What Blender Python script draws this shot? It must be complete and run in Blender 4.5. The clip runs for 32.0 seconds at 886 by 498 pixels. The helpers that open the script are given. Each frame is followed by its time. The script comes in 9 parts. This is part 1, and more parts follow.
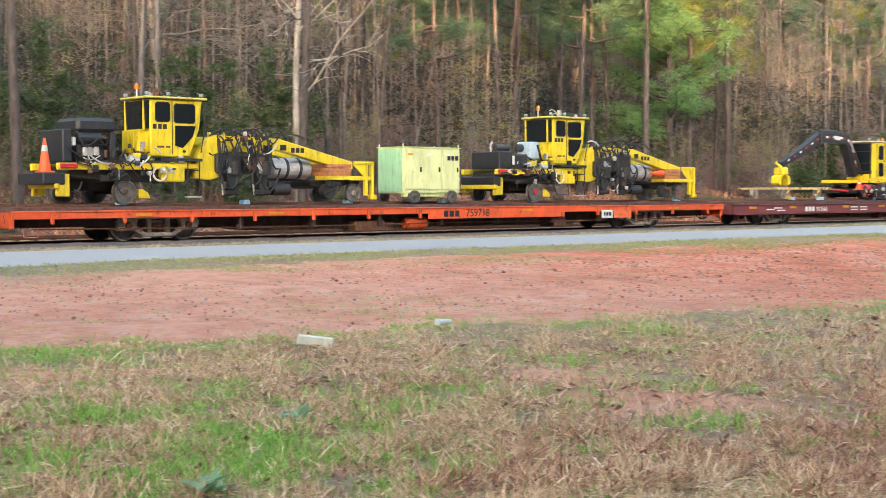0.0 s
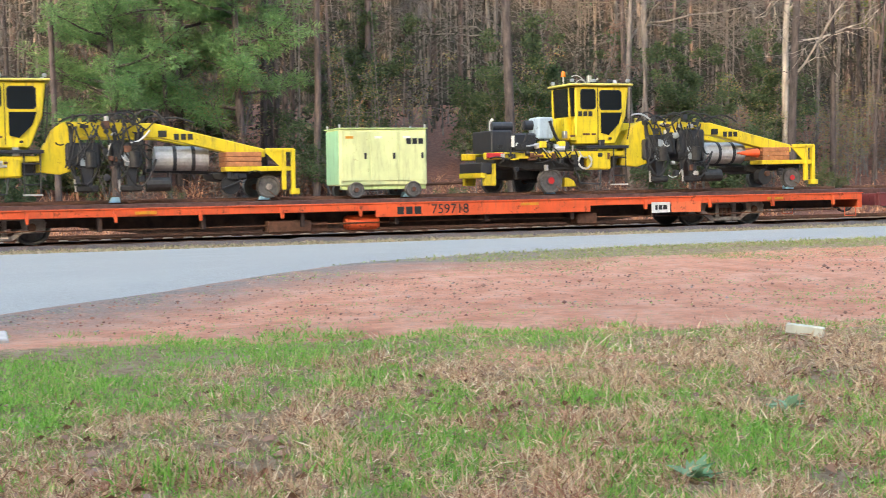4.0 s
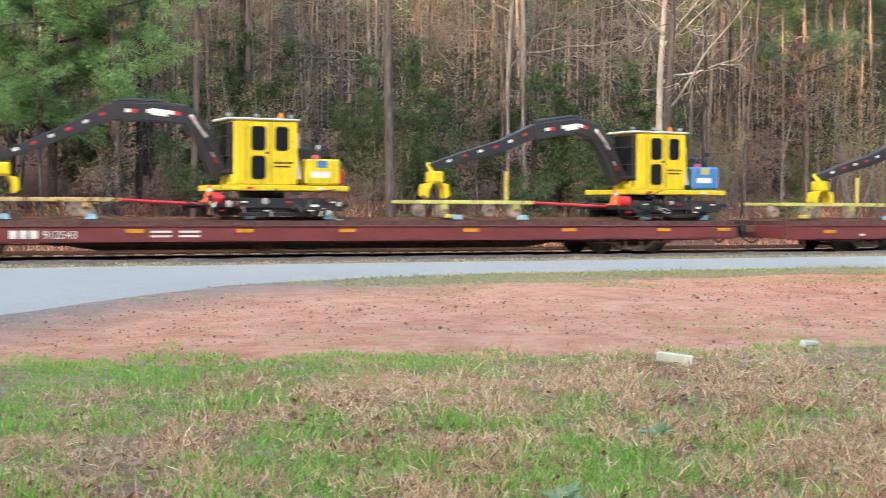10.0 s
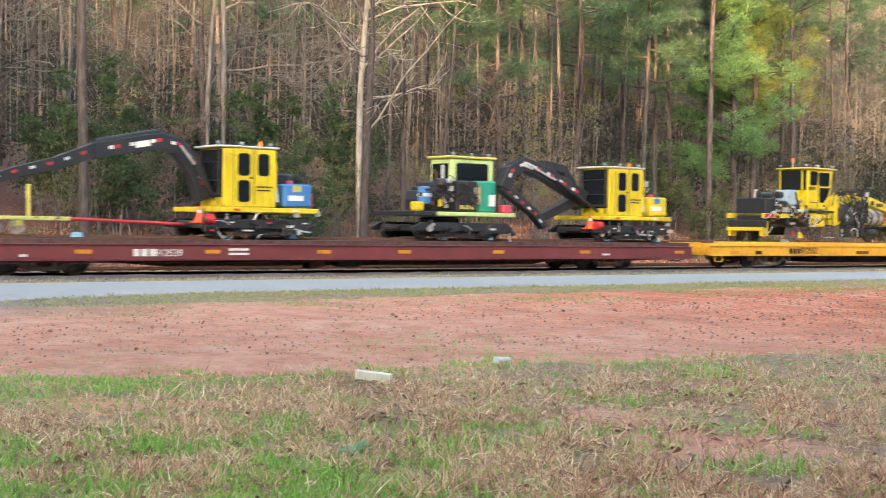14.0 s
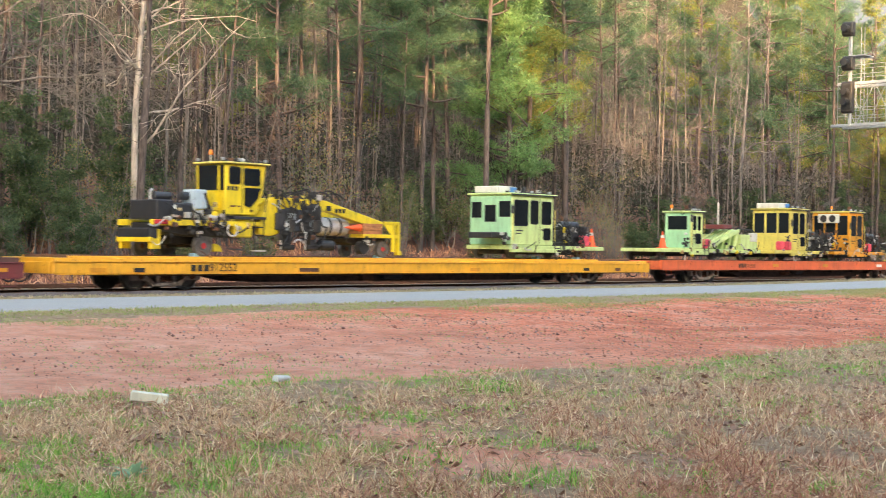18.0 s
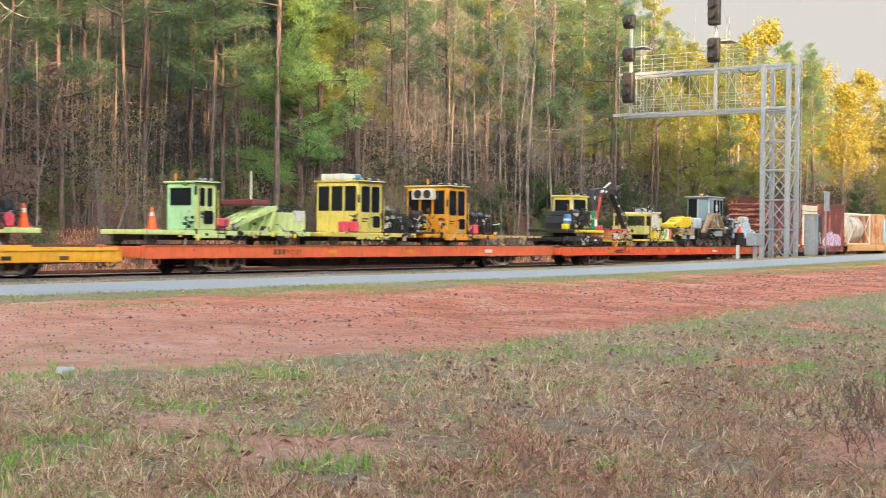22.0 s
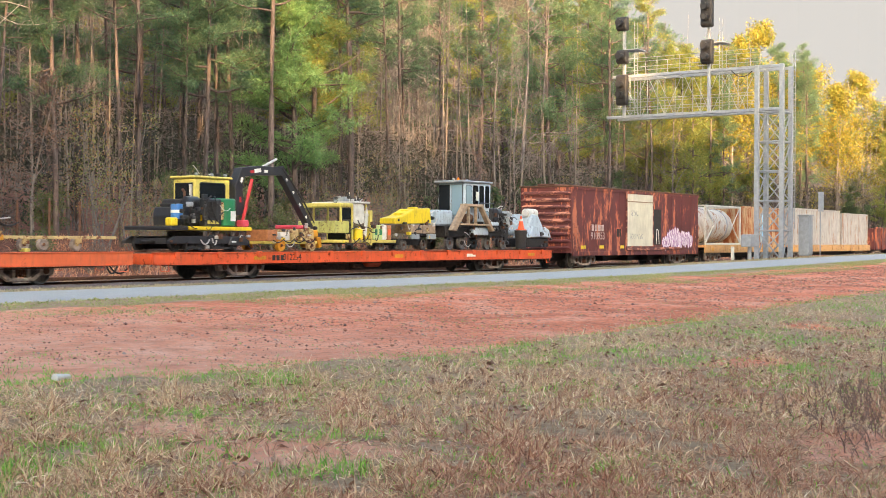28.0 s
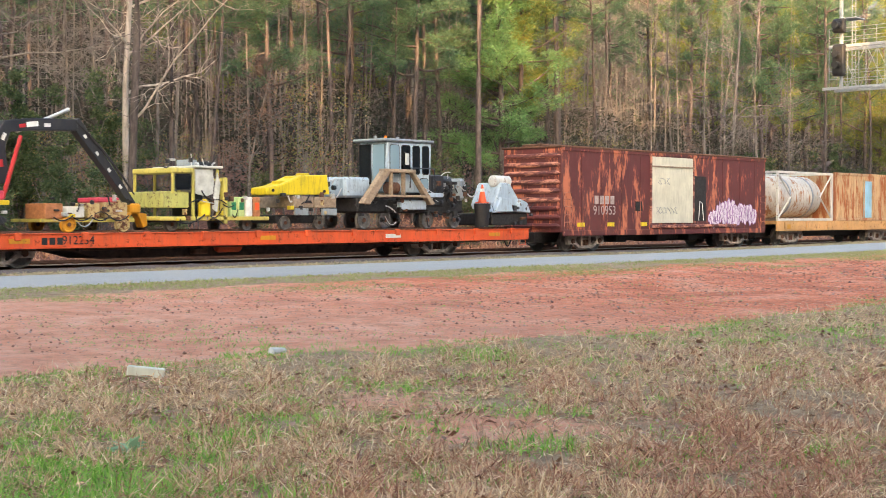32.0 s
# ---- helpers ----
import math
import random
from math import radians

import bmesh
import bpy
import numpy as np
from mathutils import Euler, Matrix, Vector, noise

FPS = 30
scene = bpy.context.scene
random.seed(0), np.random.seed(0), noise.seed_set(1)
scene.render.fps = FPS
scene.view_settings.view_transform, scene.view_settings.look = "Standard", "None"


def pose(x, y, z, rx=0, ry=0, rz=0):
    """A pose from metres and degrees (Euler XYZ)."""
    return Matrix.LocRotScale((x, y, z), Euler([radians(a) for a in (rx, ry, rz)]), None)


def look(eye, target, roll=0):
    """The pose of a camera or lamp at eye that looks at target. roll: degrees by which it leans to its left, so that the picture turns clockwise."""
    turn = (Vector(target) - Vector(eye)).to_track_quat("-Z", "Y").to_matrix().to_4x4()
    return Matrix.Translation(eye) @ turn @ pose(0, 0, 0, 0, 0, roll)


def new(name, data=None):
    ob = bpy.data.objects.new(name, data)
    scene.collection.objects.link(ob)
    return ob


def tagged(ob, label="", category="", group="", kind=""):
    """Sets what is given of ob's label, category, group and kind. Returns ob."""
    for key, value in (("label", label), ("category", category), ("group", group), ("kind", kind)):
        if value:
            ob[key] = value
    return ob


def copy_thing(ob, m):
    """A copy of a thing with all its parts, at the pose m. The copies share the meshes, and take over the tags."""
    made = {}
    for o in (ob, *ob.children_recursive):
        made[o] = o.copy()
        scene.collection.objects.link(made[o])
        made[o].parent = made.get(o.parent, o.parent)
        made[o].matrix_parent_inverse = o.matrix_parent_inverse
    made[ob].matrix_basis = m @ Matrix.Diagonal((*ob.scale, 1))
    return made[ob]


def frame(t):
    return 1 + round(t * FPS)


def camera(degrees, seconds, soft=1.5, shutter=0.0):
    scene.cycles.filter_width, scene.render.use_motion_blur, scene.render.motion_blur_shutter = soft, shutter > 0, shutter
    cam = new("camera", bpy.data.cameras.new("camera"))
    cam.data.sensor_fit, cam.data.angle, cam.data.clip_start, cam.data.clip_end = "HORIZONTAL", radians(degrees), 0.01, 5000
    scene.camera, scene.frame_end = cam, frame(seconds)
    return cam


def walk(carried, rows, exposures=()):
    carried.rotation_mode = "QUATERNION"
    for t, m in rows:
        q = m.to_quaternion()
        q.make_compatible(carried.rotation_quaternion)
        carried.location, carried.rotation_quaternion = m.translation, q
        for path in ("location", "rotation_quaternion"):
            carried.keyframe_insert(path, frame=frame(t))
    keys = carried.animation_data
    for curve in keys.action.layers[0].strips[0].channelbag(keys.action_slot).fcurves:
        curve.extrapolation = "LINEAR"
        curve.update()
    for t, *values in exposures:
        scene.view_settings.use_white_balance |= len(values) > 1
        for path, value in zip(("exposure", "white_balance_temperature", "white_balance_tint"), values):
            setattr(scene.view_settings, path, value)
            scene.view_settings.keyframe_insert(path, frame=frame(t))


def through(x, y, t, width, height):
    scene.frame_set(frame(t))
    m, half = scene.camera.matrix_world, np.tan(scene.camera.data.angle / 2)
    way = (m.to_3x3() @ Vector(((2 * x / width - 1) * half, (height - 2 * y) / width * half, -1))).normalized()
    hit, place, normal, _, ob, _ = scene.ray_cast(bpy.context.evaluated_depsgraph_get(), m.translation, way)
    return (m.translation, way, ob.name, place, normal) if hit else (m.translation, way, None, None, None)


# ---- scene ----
# ---- the camera, panned by hand from one spot ----
EYE = (0.0, 0.0, 1.55)
cam = camera(36.74, 32.0, 0.55, 0.5)


def aim(yaw, pitch, roll):
    """A pose at the eye: yaw to the right of +y, pitch upwards, in degrees."""
    a, b = radians(yaw), radians(pitch)
    way = Vector((math.sin(a) * math.cos(b), math.cos(a) * math.cos(b), math.sin(b)))
    return look(EYE, Vector(EYE) + 20 * way, roll)


walk(cam, [(t, aim(yaw, pitch, roll)) for t, yaw, pitch, roll in [
    (0, 39.98, -2.48, -0.02), (0.5, 37.11, -2.55, -0.02), (1, 34.41, -2.66, -0.17), (1.5, 31.81, -2.76, -0.33),
    (2, 29.08, -2.81, -0.67), (2.5, 26.26, -2.88, -0.97), (3, 23.56, -2.9, -1.12), (3.5, 21.26, -2.92, -0.91),
    (4, 19.29, -2.89, -0.97), (4.5, 17.94, -2.97, -0.86), (6.5, 16.97, -2.97, -0.8), (7, 17.76, -2.83, -0.62),
    (7.5, 17.96, -2.61, -0.44), (8, 18.07, -2.46, -0.33), (8.5, 18.79, -2.27, -0.17), (9, 20.29, -2.12, -0),
    (9.5, 22.28, -1.99, 0.16), (10, 24.57, -1.86, 0.33), (10.5, 26.76, -1.77, 0.51), (11, 28.69, -1.64, 0.56),
    (11.5, 30.38, -1.44, 0.71), (12, 31.8, -1.28, 0.84), (12.5, 32.99, -1.24, 0.86), (13, 34.22, -1.23, 0.85),
    (13.5, 35.73, -1.14, 0.77), (14, 37.38, -0.9, 0.84), (14.5, 38.91, -0.58, 0.88), (16.5, 43.32, -0.01, 0.71),
    (17, 44.4, 0.1, 0.73), (17.5, 45.6, 0.1, 0.85), (18, 46.8, -0.01, 0.87), (18.5, 47.89, -0.21, 0.94),
    (19, 48.85, -0.37, 0.88), (19.5, 49.79, -0.45, 0.8), (20, 50.86, -0.51, 0.71), (20.5, 52.03, -0.57, 0.64),
    (21, 53.24, -0.58, 0.6), (21.5, 54.5, -0.54, 0.61), (22, 55.74, -0.47, 0.64), (22.5, 56.89, -0.36, 0.68),
    (23, 57.8, -0.23, 0.76), (23.5, 58.26, -0.14, 0.86), (24, 58.32, -0.13, 0.8), (24.5, 58.19, -0.17, 0.7),
    (25, 58.05, -0.21, 0.65), (25.5, 57.93, -0.23, 0.47), (27.5, 56.47, -0.24, 0.25), (28, 55.95, -0.31, 0.16),
    (28.5, 55.29, -0.48, 0.14), (29, 54.43, -0.63, 0.13), (29.5, 53.38, -0.73, 0.13), (30, 52.2, -0.8, 0.09),
    (30.5, 50.99, -0.87, 0.01), (31, 49.69, -0.96, -0.06), (31.5, 48.36, -1.09, -0.1), (32, 47.08, -1.31, -0.08),
]], [(0.0, 3.35, 6720, 11), (8.0, 3.46, 6680, 10), (14.0, 3.33, 6680, 10), (19.0, 3.19, 6740, 10), (32.0, 3.17, 6860, 12)])

# ---- light: a bright dusk sky, and a low warm sun that an unseen wood added behind the eye keeps off the ground ----
SUN_EL, SUN_AZ = 9.0, 222.0  # the sun's height, and the bearing it stands at, clockwise from +y
world = bpy.data.worlds.new("sky")
scene.world = world
world.use_nodes = True
sky = world.node_tree.nodes.new("ShaderNodeTexSky")
sky.sky_type, sky.sun_disc = "NISHITA", False
sky.sun_elevation, sky.sun_rotation = radians(SUN_EL), radians(SUN_AZ)
sky.air_density, sky.dust_density, sky.ozone_density = 1.0, 3.0, 1.0
back = world.node_tree.nodes["Background"]
world.node_tree.links.new(sky.outputs[0], back.inputs[0])
back.inputs[1].default_value = 0.15
sun = new("sun", bpy.data.lights.new("sun", "SUN"))
sun.data.energy, sun.data.angle, sun.data.color = 2.5, radians(0.6), (1.0, 0.60, 0.28)
_az, _el = radians(SUN_AZ), radians(SUN_EL)
sun.matrix_world = look((math.sin(_az) * 100 * math.cos(_el), math.cos(_az) * 100 * math.cos(_el), 100 * math.sin(_el)), (0, 0, 0))


# ---- materials ----
def material(name):
    m = bpy.data.materials.new(name)
    m.use_nodes = True
    n = m.node_tree.nodes
    return m, m.node_tree, n["Principled BSDF"]


def _noise(nt, scale, detail=4.0, rough=0.6, coord="Object", stretch=None):
    tc = nt.nodes.new("ShaderNodeTexCoord")
    no = nt.nodes.new("ShaderNodeTexNoise")
    no.inputs["Scale"].default_value, no.inputs["Detail"].default_value = scale, detail
    no.inputs["Roughness"].default_value = rough
    src = tc.outputs[coord]
    if stretch:
        mp = nt.nodes.new("ShaderNodeMapping")
        mp.inputs["Scale"].default_value = stretch
        nt.links.new(src, mp.inputs[0])
        src = mp.outputs[0]
    nt.links.new(src, no.inputs["Vector"])
    return no.outputs["Fac"]


def _ramp(nt, fac, stops):
    r = nt.nodes.new("ShaderNodeValToRGB")
    while len(r.color_ramp.elements) < len(stops):
        r.color_ramp.elements.new(0.5)
    for e, (p, c) in zip(r.color_ramp.elements, stops):
        e.position, e.color = p, (*c, 1.0) if len(c) == 3 else c
    nt.links.new(fac, r.inputs[0])
    return r.outputs[0]


def _mix(nt, fac, a, b, mode="MIX"):
    m = nt.nodes.new("ShaderNodeMix")
    m.data_type, m.blend_type = "RGBA", mode
    for sock, v in ((m.inputs[0], fac), (m.inputs[6], a), (m.inputs[7], b)):
        if isinstance(v, (int, float)):
            sock.default_value = v
        elif isinstance(v, tuple):
            sock.default_value = (*v, 1.0)
        else:
            nt.links.new(v, sock)
    return m.outputs[2]


def _bump(nt, bsdf, height, strength=0.3, distance=0.02):
    b = nt.nodes.new("ShaderNodeBump")
    b.inputs["Strength"].default_value, b.inputs["Distance"].default_value = strength, distance
    nt.links.new(height, b.inputs["Height"])
    nt.links.new(b.outputs[0], bsdf.inputs["Normal"])


def paint(name, colour, rust=0.25, rough=0.45, chip=(0.16, 0.06, 0.03), grime=0.35, size=5.0, drag=None):
    """Weathered paint: sun-faded patches, grime runs and chips down to rust."""
    m, nt, b = material(name)
    c = Vector(colour)
    fade = _ramp(nt, _noise(nt, 1.3, 3), [(0.3, tuple(c * 0.82)), (0.7, tuple(c * 1.08))])
    runs = _ramp(nt, _noise(nt, 3.0, 5, 0.7, stretch=(3, 3, 0.5)), [(0.5, (0, 0, 0)), (0.72, (grime,) * 3)])
    dirty = _mix(nt, runs, fade, (0.10, 0.075, 0.055))
    spots = _ramp(nt, _noise(nt, size, 7, 0.75, stretch=drag), [(0.70 - rust * 0.42, (0, 0, 0)), (0.76 - rust * 0.40, (1, 1, 1))])
    nt.links.new(_mix(nt, spots, dirty, chip), b.inputs["Base Color"])
    nt.links.new(_ramp(nt, spots, [(0.0, (rough,) * 3), (1.0, (0.85,) * 3)]), b.inputs["Roughness"])
    _bump(nt, b, _noise(nt, 14, 4), 0.12, 0.01)
    return m


def plain(name, colour, rough=0.6, metal=0.0, vary=0.25, scale=6.0, bump=0.15):
    m, nt, b = material(name)
    c = Vector(colour)
    nt.links.new(_ramp(nt, _noise(nt, scale, 5, 0.65), [(0.3, tuple(c * (1 - vary))), (0.7, tuple(c * (1 + vary)))]), b.inputs["Base Color"])
    b.inputs["Roughness"].default_value, b.inputs["Metallic"].default_value = rough, metal
    if bump:
        _bump(nt, b, _noise(nt, scale * 3, 4), bump, 0.01)
    return m


def leafy(name, colours, rough=0.6, through=0.25):
    """Leaves, needles or blades: each its own shade, and part of the light goes through."""
    m, nt, b = material(name)
    g = nt.nodes.new("ShaderNodeNewGeometry")
    step = 1.0 / (len(colours) - 1)
    col = _ramp(nt, g.outputs["Random Per Island"], [(i * step, c) for i, c in enumerate(colours)])
    nt.links.new(col, b.inputs["Base Color"])
    b.inputs["Roughness"].default_value = rough
    t = nt.nodes.new("ShaderNodeBsdfTranslucent")
    nt.links.new(col, t.inputs[0])
    mx = nt.nodes.new("ShaderNodeMixShader")
    mx.inputs[0].default_value = through
    nt.links.new(b.outputs[0], mx.inputs[1])
    nt.links.new(t.outputs[0], mx.inputs[2])
    nt.links.new(mx.outputs[0], nt.nodes["Material Output"].inputs[0])
    return m


def bark(name, dark, light, scale=9.0):
    m, nt, b = material(name)
    f = _noise(nt, scale, 6, 0.7, stretch=(1.0, 1.0, 0.22))
    tone = nt.nodes.new("ShaderNodeObjectInfo")
    col = _ramp(nt, f, [(0.34, dark), (0.66, light)])
    vary = _ramp(nt, tone.outputs["Random"], [(0.0, (0.75, 0.75, 0.75)), (1.0, (1.2, 1.15, 1.1))])
    nt.links.new(_mix(nt, 1.0, col, vary, "MULTIPLY"), b.inputs["Base Color"])
    b.inputs["Roughness"].default_value = 0.9
    _bump(nt, b, f, 0.6, 0.03)
    return m


M_ORANGE = paint("orange_car_paint", (0.74, 0.108, 0.030), 0.30, 0.5, (0.23, 0.05, 0.02))
M_SALMON = paint("faded_orange_car_paint", (0.72, 0.150, 0.055), 0.22, 0.5, (0.25, 0.06, 0.03))
M_MAROON = paint("maroon_car_paint", (0.180, 0.038, 0.042), 0.20, 0.5, (0.10, 0.04, 0.03))
M_CARYEL = paint("yellow_car_paint", (0.78, 0.40, 0.030), 0.22, 0.5, (0.30, 0.12, 0.03))
M_CARTAN = paint("sunbleached_car_paint", (0.66, 0.36, 0.14), 0.30, 0.6, (0.30, 0.12, 0.05))
M_YEL = paint("yellow_machine_paint", (0.74, 0.56, 0.020), 0.20, 0.42, (0.12, 0.07, 0.03), 0.55)
M_YELP = paint("pale_yellow_machine_paint", (0.62, 0.53, 0.12), 0.24, 0.5, (0.16, 0.10, 0.05), 0.55)
M_YELO = paint("amber_machine_paint", (0.66, 0.29, 0.015), 0.22, 0.45, (0.2, 0.1, 0.04), 0.5)
M_LIME = paint("lime_machine_paint", (0.53, 0.66, 0.27), 0.17, 0.5, (0.2, 0.14, 0.07), 0.5)
M_LIMEY = paint("pale_lime_housing_paint", (0.66, 0.71, 0.36), 0.16, 0.5, (0.3, 0.24, 0.1), 0.3)
M_MINT = paint("mint_machine_paint", (0.34, 0.60, 0.36), 0.16, 0.45, (0.2, 0.14, 0.07), 0.4)
M_CREAM = paint("cream_cart_paint", (0.52, 0.39, 0.17), 0.45, 0.6)
M_BLACK = paint("black_machine_paint", (0.022, 0.024, 0.030), 0.10, 0.42, (0.09, 0.07, 0.055), 0.25)
M_GREYC = paint("grey_tractor_paint", (0.27, 0.31, 0.33), 0.28, 0.5, (0.13, 0.11, 0.1), 0.5)
M_PBLUE = paint("pale_blue_grey_cab_paint", (0.40, 0.50, 0.58), 0.28, 0.5, (0.16, 0.13, 0.11), 0.5)
M_OLIVE = paint("dirty_olive_yellow_paint", (0.50, 0.50, 0.15), 0.34, 0.6, (0.14, 0.09, 0.05), 0.6)
M_RED = paint("red_paint", (0.55, 0.025, 0.03), 0.10, 0.4)
M_BLUE = paint("blue_tank_paint", (0.05, 0.20, 0.50), 0.10, 0.4)
M_TEAL = paint("teal_tank_paint", (0.015, 0.32, 0.22), 0.06, 0.4)
M_GREEN = paint("green_tank_paint", (0.015, 0.22, 0.09), 0.08, 0.4)
M_SKYB = paint("pale_blue_block_paint", (0.30, 0.55, 0.72), 0.15, 0.5)
M_WHITE = paint("dusty_white_paint", (0.60, 0.59, 0.54), 0.22, 0.55)
M_BOXCAR = paint("oxide_red_boxcar_paint", (0.125, 0.028, 0.027), 0.42, 0.55, (0.52, 0.17, 0.09), 0.30, 1.15, (1.6, 1.6, 0.42))
M_BOXEND = paint("oxide_red_end_paint", (0.13, 0.035, 0.032), 0.52, 0.6, (0.55, 0.24, 0.16), 0.3, 1.6, (1, 0.5, 2.2))
M_RUSTBOX = paint("rusty_container_paint", (0.55, 0.36, 0.20), 0.50, 0.65, (0.34, 0.11, 0.04), 0.3, 1.2, (2.2, 2.2, 0.35))
M_TANKW = paint("rust_streaked_white_paint", (0.56, 0.52, 0.46), 0.42, 0.6, (0.34, 0.17, 0.09), 0.5, 1.6, (1.6, 1.6, 0.5))
M_BOXW = paint("rust_streaked_white_container_paint", (0.50, 0.47, 0.43), 0.34, 0.6, (0.33, 0.15, 0.07), 0.6, 1.1, (2.0, 2.0, 0.35))
M_DOORW = paint("off_white_door_paint", (0.66, 0.63, 0.50), 0.08, 0.5, (0.3, 0.28, 0.2), 0.25)
M_CHALK = plain("white_lettering", (0.72, 0.72, 0.68), 0.7, 0, 0.15)
M_FADED = plain("faded_white_lettering", (0.42, 0.35, 0.32), 0.8, 0, 0.35)
M_INK = plain("black_lettering", (0.015, 0.015, 0.015), 0.6, 0, 0.2)
M_DARK = plain("oily_dark_steel", (0.030, 0.028, 0.027), 0.55, 0.3, 0.5, 9)
M_DECK = plain("rust_stained_deck", (0.085, 0.042, 0.036), 0.8, 0.0, 0.5, 5)
M_TRUCK = plain("dusty_cast_steel", (0.33, 0.28, 0.245), 0.75, 0.1, 0.45, 7)
M_UNDER = plain("grimy_underframe", (0.060, 0.036, 0.029), 0.85, 0.0, 0.5, 4)
M_WHEEL = plain("dark_worn_wheel_steel", (0.14, 0.132, 0.125), 0.55, 0.4, 0.4, 7)
M_RUST = plain("rusted_steel", (0.13, 0.060, 0.035), 0.85, 0.1, 0.4, 9)
M_STEEL = plain("worn_bright_steel", (0.50, 0.49, 0.48), 0.35, 0.45, 0.25, 9)
M_GALV = plain("galvanised_steel", (0.27, 0.30, 0.33), 0.55, 0.2, 0.18, 5)
M_RUBBER = plain("black_rubber", (0.018, 0.018, 0.019), 0.7, 0, 0.3)
M_WOOD = plain("orange_brown_timber", (0.42, 0.17, 0.07), 0.8, 0, 0.35, 8)
M_OLDWOOD = plain("grey_weathered_timber", (0.30, 0.22, 0.15), 0.85, 0, 0.35, 8)
M_CONE = plain("orange_cone_plastic", (0.80, 0.10, 0.02), 0.5, 0, 0.15)
M_AMBER = plain("amber_lens", (0.85, 0.22, 0.02), 0.2, 0, 0.1, 6, 0)
M_CONCRETE = plain("dusty_pale_concrete", (0.47, 0.40, 0.35), 0.9, 0, 0.3, 5)
M_TARP = plain("clear_plastic_sheet", (0.55, 0.56, 0.52), 0.4, 0, 0.25, 5)
M_PINK = plain("faded_red_plastic", (0.62, 0.06, 0.10), 0.5, 0, 0.2)
M_GRAFF = plain("pale_spray_paint", (0.66, 0.58, 0.66), 0.6, 0, 0.3, 9, 0)
M_GRAFP = plain("violet_spray_paint", (0.26, 0.13, 0.30), 0.6, 0, 0.3, 9, 0)
M_RPICK = plain("faded_red_car_paint", (0.62, 0.035, 0.075), 0.26, 0, 0.10, 2, 0)
M_CHROME = plain("chrome", (0.75, 0.75, 0.77), 0.15, 1.0, 0.05, 4, 0)
m, nt, b = material("dark_cab_glass")
b.inputs["Base Color"].default_value = (0.012, 0.015, 0.018, 1)
b.inputs["Roughness"].default_value = 0.12
b.inputs["Specular IOR Level"].default_value = 0.5
M_GLASS = m
# opaque pale blue stands in for reflections and the view through the glass
m, nt, b = material("pale_reflection_glass")
b.inputs["Base Color"].default_value = (0.20, 0.30, 0.36, 1)
b.inputs["Roughness"].default_value = 0.08
M_GLASSP = m
M_PINEBARK = bark("pine_bark", (0.034, 0.028, 0.029), (0.130, 0.106, 0.105))
M_GREYBARK = bark("grey_hardwood_bark", (0.070, 0.064, 0.063), (0.205, 0.19, 0.189))
M_PALEBARK = bark("pale_sycamore_bark", (0.200, 0.18, 0.165), (0.520, 0.48, 0.451), 4.0)
M_TWIG = plain("bare_twigs", (0.142, 0.131, 0.131), 0.9, 0, 0.4, 5, 0)
M_NEEDLE = leafy("pine_needles", [(0.028, 0.076, 0.043), (0.050, 0.122, 0.062), (0.078, 0.155, 0.074), (0.120, 0.150, 0.074)])
M_NEEDLEB = leafy("bright_pine_needles", [(0.070, 0.172, 0.061), (0.112, 0.249, 0.083), (0.154, 0.292, 0.099), (0.196, 0.284, 0.111)])
M_CEDAR = leafy("evergreen_leaves", [(0.026, 0.055, 0.024), (0.042, 0.085, 0.035), (0.065, 0.11, 0.041), (0.100, 0.125, 0.054)])
M_SHRUB = leafy("understorey_leaves", [(0.045, 0.085, 0.030), (0.085, 0.13, 0.047), (0.130, 0.15, 0.061), (0.170, 0.13, 0.068)])
M_MIXLEAF = leafy("sparse_autumn_leaves", [(0.096, 0.15, 0.041), (0.192, 0.22, 0.068), (0.288, 0.14, 0.068), (0.115, 0.19, 0.068), (0.326, 0.20, 0.162)])
M_DEADLEAF = leafy("dead_leaves", [(0.082, 0.055, 0.049), (0.134, 0.085, 0.070), (0.192, 0.115, 0.089), (0.154, 0.12, 0.108)])
# leaf tones taken near black, with the deep wood's shade painted in
M_DEEP = leafy("shaded_deep_growth", [(0.017, 0.020, 0.015), (0.025, 0.042, 0.022), (0.038, 0.036, 0.030), (0.058, 0.047, 0.043)], 0.8, 0.1)
# needles and leaves with the low sun's gold mixed into their colour
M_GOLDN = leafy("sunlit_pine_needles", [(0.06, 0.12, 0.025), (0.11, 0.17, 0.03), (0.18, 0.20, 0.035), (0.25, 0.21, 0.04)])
M_GOLD = leafy("sunlit_gold_leaves", [(0.09, 0.12, 0.012), (0.17, 0.17, 0.015), (0.25, 0.19, 0.018), (0.14, 0.16, 0.018)])


# ---- small building helpers ----
def as_mesh(bm, name, smooth=False):
    me = bpy.data.meshes.new(name)
    bm.to_mesh(me)
    bm.free()
    if smooth:
        for p in me.polygons:
            p.use_smooth = True
    return me


def part(name, shape, mat, parent, label="", at=None, smooth=False):
    """Links a bmesh or mesh, drawn in the parent thing's space, as one part; at: the part's own origin, for a part that turns."""
    me = shape if isinstance(shape, bpy.types.Mesh) else as_mesh(shape, name, smooth)
    if at is not None:
        me.transform(Matrix.Translation(-Vector(at)))
    me.materials.append(mat)
    ob = new(name, me)
    ob.parent = parent
    if at is not None:
        ob.location = at
    if label:
        ob["label"] = label
    return ob


def thing(name, x, y, z, label, category, group="", kind=""):
    ob = new(name)
    ob.location = (x, y, z)
    ob.empty_display_size = 0.3
    return tagged(ob, label, category, group, kind)


